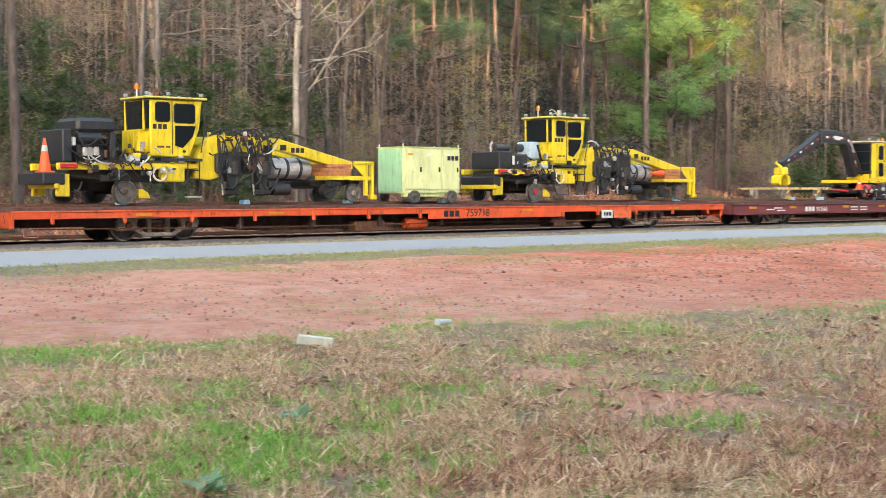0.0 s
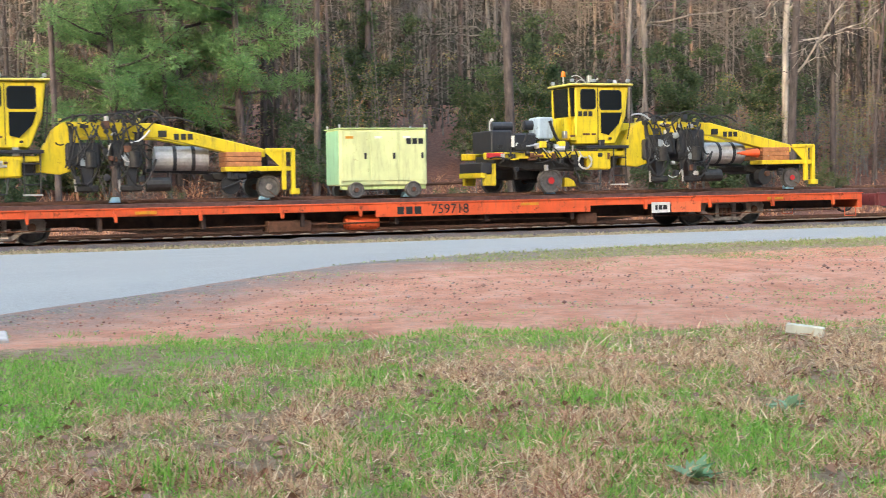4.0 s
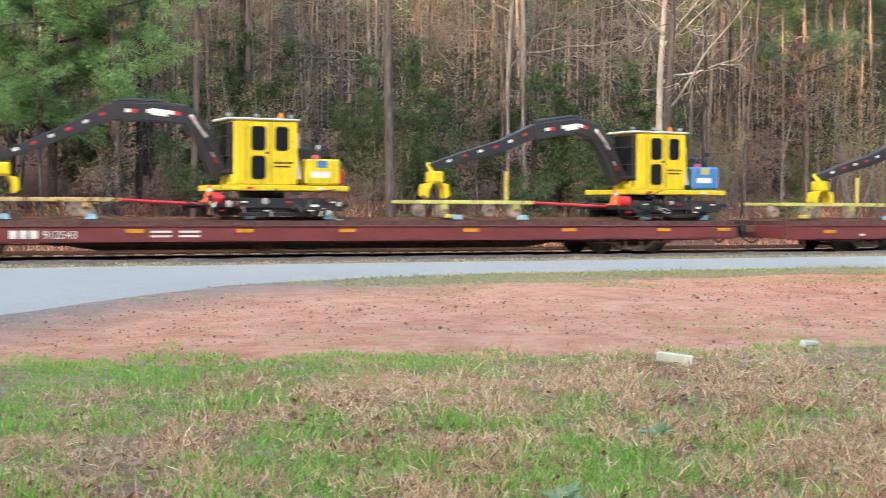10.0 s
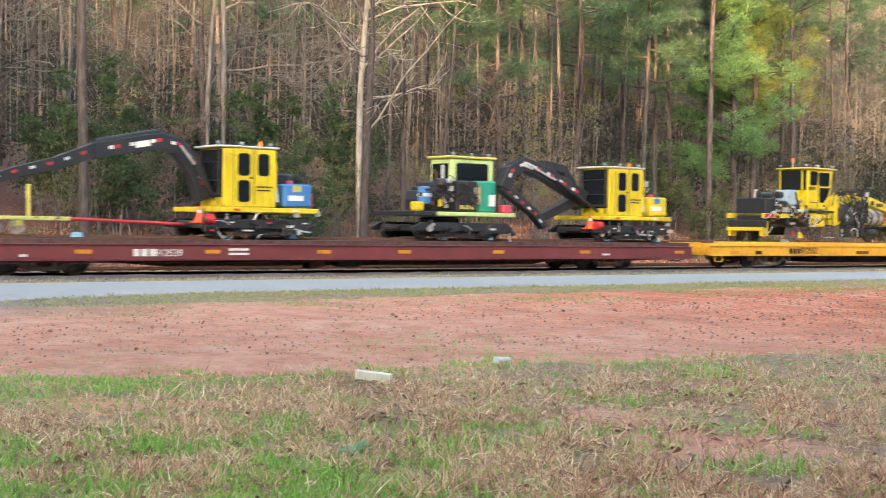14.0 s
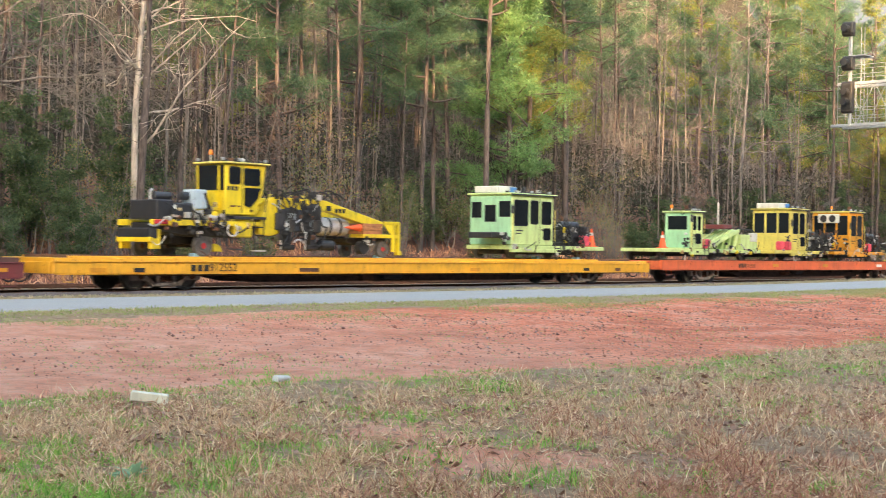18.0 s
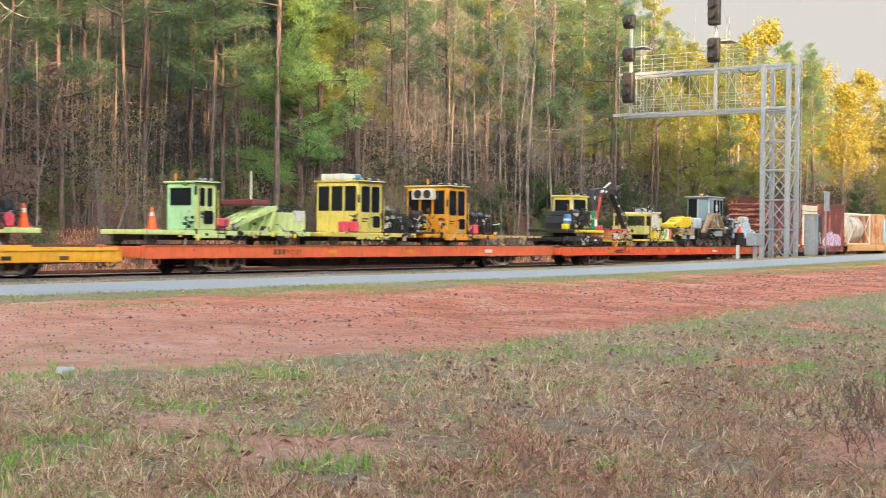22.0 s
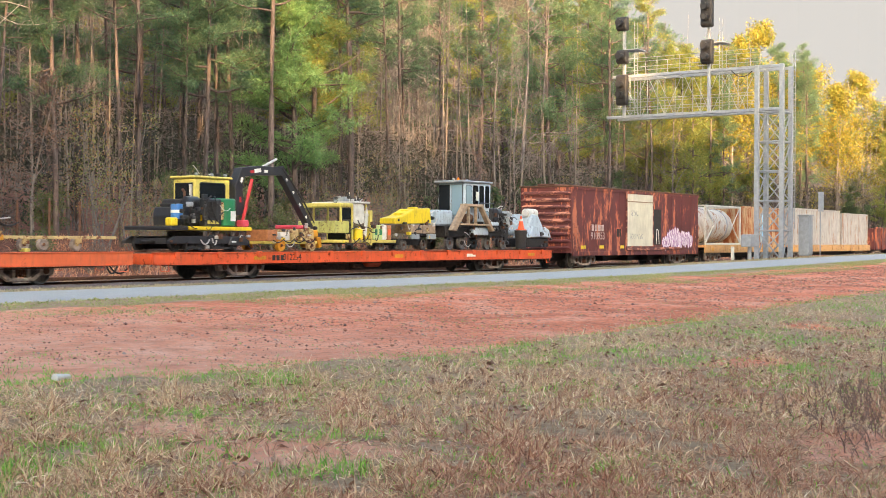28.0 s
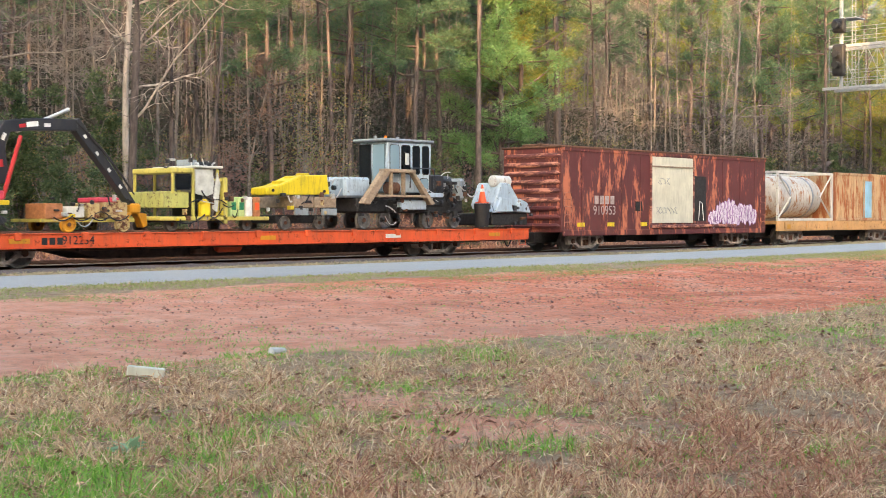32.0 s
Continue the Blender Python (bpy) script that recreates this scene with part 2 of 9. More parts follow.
def box(x0, x1, y0, y1, z0, z1, bevel=0.015, bm=None):
    bm = bm or bmesh.new()
    m = Matrix.LocRotScale(((x0 + x1) / 2, (y0 + y1) / 2, (z0 + z1) / 2), None, (abs(x1 - x0), abs(y1 - y0), abs(z1 - z0)))
    made = bmesh.ops.create_cube(bm, size=1.0, matrix=m)
    bevel = min(bevel, 0.3 * min(abs(x1 - x0), abs(y1 - y0), abs(z1 - z0)))
    if bevel > 0.004:
        edges = list({e for v in made["verts"] for e in v.link_edges})
        bmesh.ops.bevel(bm, geom=edges, offset=bevel, segments=1, affect="EDGES")
    return bm


def prism(outline, y0, y1, bevel=0.012, bm=None):
    """A side outline of (x, z) drawn out from y0 to y1."""
    bm = bm or bmesh.new()
    a = [bm.verts.new((x, y0, z)) for x, z in outline]
    c = [bm.verts.new((x, y1, z)) for x, z in outline]
    n = len(a)
    faces = [bm.faces.new(a), bm.faces.new(c[::-1])]
    faces += [bm.faces.new((a[i], c[i], c[(i + 1) % n], a[(i + 1) % n])) for i in range(n)]
    bmesh.ops.recalc_face_normals(bm, faces=faces)
    if bevel:
        bmesh.ops.bevel(bm, geom=list({e for f in faces for e in f.edges}), offset=bevel, segments=1, affect="EDGES")
    return bm


def rod(p, q, r, n=8, r2=None, bm=None):
    """A round bar from p to q."""
    bm = bm or bmesh.new()
    p, q = Vector(p), Vector(q)
    d = q - p
    m = Matrix.Translation((p + q) / 2) @ d.to_track_quat("Z", "Y").to_matrix().to_4x4()
    bmesh.ops.create_cone(bm, cap_ends=True, segments=n, radius1=r, radius2=r if r2 is None else r2, depth=d.length, matrix=m)
    return bm


def tube(points, r, n=6, bm=None):
    """A bent bar or hose through the points."""
    bm = bm or bmesh.new()
    pts = [Vector(p) for p in points]
    rings = []
    for i, p in enumerate(pts):
        d = (pts[min(i + 1, len(pts) - 1)] - pts[max(i - 1, 0)]).normalized()
        q = d.to_track_quat("Z", "Y")
        rings.append([bm.verts.new(p + q @ Vector((r * math.cos(2 * math.pi * k / n), r * math.sin(2 * math.pi * k / n), 0))) for k in range(n)])
    for a, c in zip(rings, rings[1:]):
        for k in range(n):
            bm.faces.new((a[k], a[(k + 1) % n], c[(k + 1) % n], c[k]))
    bm.faces.new(rings[0][::-1])
    bm.faces.new(rings[-1])
    return bm


def hose(p, q, sag, r=0.022, n=7):
    """A slack hose from p to q that hangs (or with a negative sag rises) in between."""
    p, q = Vector(p), Vector(q)
    return tube([p.lerp(q, i / n) - Vector((0, 0, sag * 4 * (i / n) * (1 - i / n))) for i in range(n + 1)], r)


def lathe(rings, n=20, axis="y", at=(0, 0, 0), bm=None):
    """A turned body from (along, radius) pairs about an axis through at."""
    bm = bm or bmesh.new()
    loops = []
    for a, r in rings:
        loop = []
        for k in range(n):
            c, s = r * math.cos(2 * math.pi * k / n), r * math.sin(2 * math.pi * k / n)
            v = {"y": (c, a, s), "x": (a, c, s), "z": (c, s, a)}[axis]
            loop.append(bm.verts.new(Vector(at) + Vector(v)))
        loops.append(loop)
    faces = []
    for a, c in zip(loops, loops[1:]):
        for k in range(n):
            faces.append(bm.faces.new((a[k], a[(k + 1) % n], c[(k + 1) % n], c[k])))
    faces += [bm.faces.new(loops[0]), bm.faces.new(loops[-1])]
    bmesh.ops.recalc_face_normals(bm, faces=faces)
    return bm


def sheet(verts, faces, name):
    me = bpy.data.meshes.new(name)
    me.from_pydata(verts, [], faces)
    me.update()
    return me


def tris_mesh(name, co, per):
    """A mesh of many separate small faces with per corners each, from an (n * per, 3) array."""
    co = np.asarray(co, np.float32).reshape(-1, 3)
    n = len(co) // per
    me = bpy.data.meshes.new(name)
    me.vertices.add(len(co))
    me.vertices.foreach_set("co", co.ravel())
    me.loops.add(len(co))
    me.loops.foreach_set("vertex_index", np.arange(len(co), dtype=np.int32))
    me.polygons.add(n)
    me.polygons.foreach_set("loop_start", np.arange(0, len(co), per, dtype=np.int32))
    me.update(calc_edges=True)
    return me


def lettering(text, size, x, y, z, parent, mat, name="number_lettering"):
    """Flat characters on the near side of a thing, starting at x, z."""
    cu = bpy.data.curves.new(name, "FONT")
    cu.body, cu.size, cu.extrude = text, size, 0.004
    tmp = new(name, cu)
    me = bpy.data.meshes.new_from_object(tmp.evaluated_get(bpy.context.evaluated_depsgraph_get()))
    bpy.data.objects.remove(tmp)
    me.transform(Matrix.Translation((x, y, z)) @ Matrix.Rotation(radians(90), 4, "X"))
    me.materials.clear()
    return part(name, me, mat, parent)


def bars(x, z, y, h, spec, parent, mat, name="marking"):
    """A row of plain upright blocks standing for a mark that is not spelt out: spec gives widths, negative for gaps."""
    bm = bmesh.new()
    for w in spec:
        if w > 0:
            box(x, x + w, y - 0.004, y + 0.004, z, z + h, 0, bm)
        x += abs(w)
    return part(name, bm, mat, parent)


# ---- the lie of the land ----
def smooth(t):
    t = min(1.0, max(0.0, t))
    return t * t * (3 - 2 * t)


PROFILE = [(-60, -0.1), (0, 0.0), (18.6, 0.50), (23.5, 0.42), (27.0, 0.33), (29.6, 0.0), (41.2, 0.0), (43.0, 0.35), (48.0, 1.9), (60.0, 4.2), (90.0, 7.0), (160.0, 9.0), (700.0, 9.0)]


def height(x, y):
    """The ground's height; it climbs a little towards +x on the road's side, and steeply behind the tracks."""
    z = PROFILE[0][1]
    for (a, za), (c, zc) in zip(PROFILE, PROFILE[1:]):
        if y >= a:
            z = za + (zc - za) * min(1.0, (y - a) / (c - a))
    side = smooth(y / 18.0) * (1.0 - smooth((y - 26.0) / 4.0))
    return z + side * 0.45 * smooth((x - 32.0) / 62.0)


def spread(stops):
    out = []
    for a, c, step in stops:
        out += list(np.arange(a, c, step))
    return out


def bare_edge(x):
    return 9.0 + 0.16 * max(0.0, 13.0 - max(x, -6.0)) + 0.065 * max(0.0, min(x, 60.0) - 16.0)


EDGE = [(-900.0, 4.0), (-9.0, 4.0), (-3.0, 10.2), (0.6, 13.7), (1.84, 14.75), (3.5, 16.4), (5.0, 17.6), (7.0, 18.3), (9.5, 18.6), (900.0, 18.6)]


def near_edge(x):
    """The road's near side: straight, then swinging out into the drive at the left."""
    for (a, ya), (c, yc) in zip(EDGE, EDGE[1:]):
        if x <= c:
            break
    return ya + (yc - ya) * (x - a) / (c - a) + 0.05 * noise.noise((x * 0.7, 0, 0)) + 0.03 * noise.noise((x * 3.1, 4, 0))


xs = spread([(-900, -100, 100), (-100, -20, 10), (-20, -6, 1.5), (-6, 40, 0.4), (40, 90, 0.8), (90, 200, 4), (200, 1000, 100)]) + [1000.0]
ys = spread([(-400, -40, 60), (-40, 0, 5), (0, 30, 0.35), (30, 60, 1.0), (60, 120, 6), (120, 800, 85)]) + [800.0]
verts, bare, grit, dust = [], [], [], []
for x in xs:
    for y in ys:
        z = height(x, y)
        if 2 < y < 28 and -10 < x < 95:
            z += 0.05 * noise.noise((x * 0.5, y * 0.5, 0)) * (1 if y < 17.5 else 0.2) + 0.02 * noise.noise((x * 1.9, y * 1.9, 3))
            if bare_edge(x) < y < 16 and x < 70:  # wheel ruts along the dirt lane
                z -= 0.03 * math.exp(-((y - 12.0 - 0.04 * x) / 0.5) ** 2) + 0.03 * math.exp(-((y - 13.9 - 0.04 * x) / 0.5) ** 2)
        cover = y - near_edge(x)
        if -0.3 < cover and y < 24.6:  # the bed under the paving is rolled flat
            z = height(x, y) - 0.05 * smooth((cover + 0.1) / 0.5) * (1.0 - smooth((y - 23.8) / 0.6))
        verts.append((x, y, z))
        lane = smooth((y - bare_edge(x) + 0.7) / 1.4) * (1.0 - smooth((y - 15.4 - 0.01 * x) / 2.2))
        worn = 0.32 * smooth(1.6 * noise.noise((x * 0.35, y * 0.6, 17)) + 0.1) * smooth((x + 1.0) / 6.0) if y < bare_edge(x) else 0.0
        bare.append(max(lane, worn))
        dust.append(0.62 * smooth((19.0 - x) / 11.0))
        grit.append(smooth(1.0 + cover / 2.8) * smooth((11.0 - x) / 4.0) if cover < 0.5 and y < 19 else 0.0)
ny = len(ys)
faces = [(i * ny + j, (i + 1) * ny + j, (i + 1) * ny + j + 1, i * ny + j + 1) for i in range(len(xs) - 1) for j in range(ny - 1)]
me = sheet(verts, faces, "ground")
att = me.attributes.new("bare", "FLOAT", "POINT")
att.data.foreach_set("value", bare)
att = me.attributes.new("dust", "FLOAT", "POINT")
att.data.foreach_set("value", dust)
att = me.attributes.new("grit", "FLOAT", "POINT")
att.data.foreach_set("value", grit)
for p in me.polygons:
    p.use_smooth = True
m, nt, b = material("clay_and_turf")
at = nt.nodes.new("ShaderNodeAttribute")
at.attribute_name = "bare"
n1 = _noise(nt, 0.55, 6, 0.7)
n2 = _noise(nt, 6.0, 6, 0.75)
mth = nt.nodes.new("ShaderNodeMath")
mth.operation = "MULTIPLY_ADD"
nt.links.new(n1, mth.inputs[0])
mth.inputs[1].default_value = 0.9
nt.links.new(at.outputs["Fac"], mth.inputs[2])
mt2 = nt.nodes.new("ShaderNodeMath")
mt2.operation = "MULTIPLY_ADD"
nt.links.new(n2, mt2.inputs[0])
mt2.inputs[1].default_value = 0.5
nt.links.new(mth.outputs[0], mt2.inputs[2])
mask = _ramp(nt, mt2.outputs[0], [(0.0, (0, 0, 0)), (0.92, (0, 0, 0)), (1.0, (1, 1, 1))])
clay = _ramp(nt, _noise(nt, 0.9, 7, 0.62, stretch=(0.8, 0.8, 1)), [(0.34, (0.56, 0.135, 0.056)), (0.50, (0.83, 0.238, 0.112)), (0.66, (0.87, 0.38, 0.235))])
clay = _mix(nt, _ramp(nt, _noise(nt, 11, 6, 0.75), [(0.47, (0.0,) * 3), (0.63, (0.85,) * 3)]), clay, (0.34, 0.105, 0.055))
clay = _mix(nt, _ramp(nt, _noise(nt, 6, 5, 0.7), [(0.54, (0.0,) * 3), (0.72, (0.5,) * 3)]), clay, (0.86, 0.52, 0.38))
ad = nt.nodes.new("ShaderNodeAttribute")
ad.attribute_name = "dust"
pale = _ramp(nt, _noise(nt, 2.2, 7, 0.7), [(0.32, (0.56, 0.25, 0.15)), (0.5, (0.80, 0.41, 0.27)), (0.68, (0.86, 0.55, 0.40))])
clay = _mix(nt, ad.outputs["Fac"], clay, pale)
ag = nt.nodes.new("ShaderNodeAttribute")
ag.attribute_name = "grit"
gm = nt.nodes.new("ShaderNodeMath")
gm.operation = "MULTIPLY"
nt.links.new(ag.outputs["Fac"], gm.inputs[0])
nt.links.new(_ramp(nt, _noise(nt, 3.0, 6, 0.75), [(0.30, (0.35,) * 3), (0.55, (1.0,) * 3)]), gm.inputs[1])
gravel = _ramp(nt, _noise(nt, 30, 4, 0.8), [(0.3, (0.13, 0.105, 0.09)), (0.55, (0.32, 0.26, 0.225)), (0.75, (0.52, 0.46, 0.42))])
turf = _ramp(nt, _noise(nt, 9, 6, 0.7), [(0.25, (0.19, 0.105, 0.058)), (0.5, (0.38, 0.245, 0.14)), (0.75, (0.54, 0.395, 0.25))])
sep = nt.nodes.new("ShaderNodeSeparateXYZ")
geo = nt.nodes.new("ShaderNodeNewGeometry")
nt.links.new(geo.outputs["Position"], sep.inputs[0])
wood = nt.nodes.new("ShaderNodeMapRange")
wood.inputs[1].default_value, wood.inputs[2].default_value = 28.5, 30.5
nt.links.new(sep.outputs["Y"], wood.inputs[0])
litter = _ramp(nt, _noise(nt, 7, 6, 0.75), [(0.3, (0.055, 0.028, 0.021)), (0.55, (0.19, 0.088, 0.066)), (0.75, (0.35, 0.18, 0.135))])
col = _mix(nt, wood.outputs[0], _mix(nt, gm.outputs[0], _mix(nt, mask, turf, clay), gravel), litter)
nt.links.new(col, b.inputs["Base Color"])
b.inputs["Roughness"].default_value = 0.95
_bump(nt, b, _noise(nt, 9, 10, 0.85), 1.0, 0.07)
me.materials.append(m)
ground = tagged(new("ground", me), "red clay lane between patchy dormant grass", "ground", kind="structure")

# the paved road, with the mouth of a side drive flaring towards the eye
m, nt, b = material("weathered_asphalt")
asp = _ramp(nt, _noise(nt, 60, 4, 0.8), [(0.3, (0.215, 0.196, 0.174)), (0.6, (0.385, 0.355, 0.318)), (0.8, (0.55, 0.51, 0.465))])
asp = _mix(nt, _ramp(nt, _noise(nt, 0.8, 5, 0.7, stretch=(0.3, 1.5, 1)), [(0.4, (0,) * 3), (0.75, (0.5,) * 3)]), asp, (0.255, 0.243, 0.228))
nt.links.new(asp, b.inputs["Base Color"])
b.inputs["Roughness"].default_value = 0.75
_bump(nt, b, _noise(nt, 70, 4, 0.8), 0.35, 0.006)
M_ASPH = m


rx = spread([(-900, -60, 60), (-60, -10, 5), (-10, 16, 0.4), (16, 100, 1.5), (100, 900, 50)]) + [900.0]
verts, faces = [], []
N = 15
for x in rx:
    a, c = near_edge(x), 24.0 + 0.05 * noise.noise((x * 0.6, 5, 0))
    for k in range(N):
        y = a + (c - a) * k / (N - 1)
        verts.append((x, y, max(height(x, y), height(x, min(y + 0.3, 24.0))) + 0.035 + (0.0 if 0 < k < N - 1 else -0.13)))
for i in range(len(rx) - 1):
    for k in range(N - 1):
        faces.append((i * N + k, (i + 1) * N + k, (i + 1) * N + k + 1, i * N + k + 1))
me = sheet(verts, faces, "road")
for p in me.polygons:
    p.use_smooth = True
me.materials.append(M_ASPH)
tagged(new("road", me), "narrow grey weathered asphalt road beside the railway", "road", kind="structure")

# ballast beds, ties and rails of the two tracks
TRACK_Y, FAR_Y, RAIL_Z = 33.5, 37.9, 0.22
m, nt, b = material("dark_ballast")
bal = _ramp(nt, _noise(nt, 14, 6, 0.8), [(0.25, (0.045, 0.036, 0.034)), (0.5, (0.125, 0.096, 0.088)), (0.72, (0.25, 0.205, 0.19))])
nt.links.new(bal, b.inputs["Base Color"])
b.inputs["Roughness"].default_value = 0.95
_bump(nt, b, _noise(nt, 22, 4, 0.8), 1.0, 0.05)
verts, faces = [], []
bx = spread([(-900, -30, 60), (-30, 110, 0.5), (110, 900, 30)]) + [900.0]
prof = [(29.3, 0.03), (30.2, 0.12), (31.7, 0.235), (32.65, 0.20), (34.3, 0.12), (35.6, 0.16), (37.0, 0.12), (38.8, 0.12), (40.0, 0.15), (41.3, -0.02)]
for x in bx:
    for y, z in prof:
        verts.append((x, y + 0.12 * noise.noise((x * 1.3, y, 0)), z + 0.05 * noise.noise((x * 2.7, y * 2.0, 1))))
N = len(prof)
for i in range(len(bx) - 1):
    for k in range(N - 1):
        faces.append((i * N + k, (i + 1) * N + k, (i + 1) * N + k + 1, i * N + k + 1))
me = sheet(verts, faces, "ballast_bed")
me.materials.append(m)
bed = tagged(new("ballast_bed", me), "dark crushed stone ballast under two railway tracks", "ballast", kind="structure")
bm = bmesh.new()
for k in range(-30, 220):
    for yc in (TRACK_Y, FAR_Y):
        x = k * 0.55 + random.uniform(-0.02, 0.02)
        box(x - 0.11, x + 0.11, yc - 1.28, yc + 1.28, 0.0, 0.15, 0, bm)
tagged(part("tie", bm, M_OLDWOOD, bed), "grey weathered wooden railway ties", kind="stuff")
for yc in (TRACK_Y, FAR_Y):
    for side in (-0.75, 0.75):
        bm = prism([(-0.07, 0.08), (0.07, 0.08), (0.07, 0.10), (0.012, 0.12), (0.012, 0.18), (0.036, 0.19), (0.036, 0.22), (-0.036, 0.22), (-0.036, 0.19), (-0.012, 0.18), (-0.012, 0.12), (-0.07, 0.10)], -600, 700, 0)
        bm.transform(Matrix.Translation((0, yc + side, 0)) @ Matrix.Rotation(radians(-90), 4, "Z"))
        tagged(part("rail", bm, M_RUST, bed), "brown worn steel rail")


# ---- trees ----
def turn_about(d, spread_deg):
    """A direction at about spread_deg from d."""
    d = d.normalized()
    side = d.orthogonal().normalized()
    side.rotate(Matrix.Rotation(random.uniform(0, 2 * math.pi), 3, d))
    return (d * math.cos(radians(spread_deg)) + side * math.sin(radians(spread_deg))).normalized()


def limb(bm, p, d, length, r, n=5, wander=0.18, lift=0.0, steps=5, tip=0.35):
    """A tapering, wandering limb; returns its points and directions."""
    pts, rad = [p.copy()], [r]
    for i in range(steps):
        d = (d + Vector((random.gauss(0, wander), random.gauss(0, wander), random.gauss(0, wander) + lift))).normalized()
        p = p + d * (length / steps)
        pts.append(p.copy())
        rad.append(r * (1 - (1 - tip) * (i + 1) / steps))
    rings = []
    for i, q in enumerate(pts):
        dd = (pts[min(i + 1, steps)] - pts[max(i - 1, 0)]).to_track_quat("Z", "Y")
        rings.append([bm.verts.new(q + dd @ Vector((rad[i] * math.cos(2 * math.pi * k / n), rad[i] * math.sin(2 * math.pi * k / n), 0))) for k in range(n)])
    for a, c in zip(rings, rings[1:]):
        for k in range(n):
            bm.faces.new((a[k], a[(k + 1) % n], c[(k + 1) % n], c[k]))
    return pts, d, rad


def tuft(rng, centre, radius, count, length, width, flat=0.6, droop=0.0):
    """Corner points of count narrow leaves or needle sprays scattered about a centre."""
    u = rng.normal(size=(count, 3))
    u /= np.linalg.norm(u, axis=1, keepdims=True)
    c = np.asarray(centre) + u * radius * rng.random((count, 1)) ** 0.5 * np.array([1, 1, flat])
    d = u + rng.normal(size=(count, 3)) * 0.6
    d[:, 2] -= droop
    d /= np.linalg.norm(d, axis=1, keepdims=True)
    s = np.cross(d, rng.normal(size=(count, 3)))
    s /= np.linalg.norm(s, axis=1, keepdims=True) + 1e-9
    ln = length * rng.uniform(0.6, 1.3, (count, 1))
    wd = width * rng.uniform(0.6, 1.3, (count, 1))
    return np.stack([c, c + d * ln * 0.55 + s * wd, c + d * ln, c + d * ln * 0.5 - s * wd], 1).reshape(-1, 3)


def pine(seed, tall, girth, crown_from, reach=2.6, needles=26, dead=True, mat=None, low=()):
    """A pine: a straight trunk, dead stubs low down, and whorls of boughs with needle tufts."""
    random.seed(seed)
    rng = np.random.default_rng(seed)
    tree = thing("pine_tree", 0, 0, -60, "tall loblolly pine with a straight brown trunk and tufted green boughs", "tree", "wood behind the railway")
    bm = bmesh.new()
    pts, _, rad = limb(bm, Vector((0, 0, -0.3)), Vector((random.uniform(-0.02, 0.02), random.uniform(-0.02, 0.02), 1)), tall, girth, 8, 0.018, 0.02, 12, 0.22)
    leaves = []

    def at(f):
        i = min(int(f * 12), 11)
        return pts[i].lerp(pts[i + 1], f * 12 - i), rad[i]

    if dead:
        for _ in range(14):
            p, r = at(random.uniform(0.2, crown_from))
            limb(bm, p, turn_about(Vector((0, 0, 1)), random.uniform(70, 100)), random.uniform(0.4, 1.6), 0.022, 3, 0.25, 0.0, 3, 0.2)
    f = crown_from
    heights = list(low)
    while f < 0.985:
        heights.append(f)
        f += random.uniform(0.010, 0.021)
    for f in heights:
        p, r = at(f)
        span = reach * ((1.10 - f) / (1.10 - crown_from)) ** 0.7 * random.uniform(0.6, 1.15) if f >= crown_from else reach * random.uniform(0.7, 1.0)
        d = turn_about(Vector((0, 0, 1)), random.uniform(62, 92))
        q, e, _ = limb(bm, p, d, span, 0.03 + 0.012 * span, 4, 0.13, 0.06, 5, 0.2)
        for i in (2, 3, 4, 5):
            for _ in range(2):
                c = q[i] + Vector((random.gauss(0, 0.22), random.gauss(0, 0.22), random.gauss(0.08, 0.12))) * (0.5 + 0.25 * span)
                leaves.append(tuft(rng, c, 0.30, int(needles * 2.0), 0.25, 0.0125, 0.6))
    part("trunk", bm, M_PINEBARK, tree, smooth=True)
    part("crown", tris_mesh("crown", np.concatenate(leaves), 4), mat or M_NEEDLE, tree)["kind"] = "stuff"
    return tree


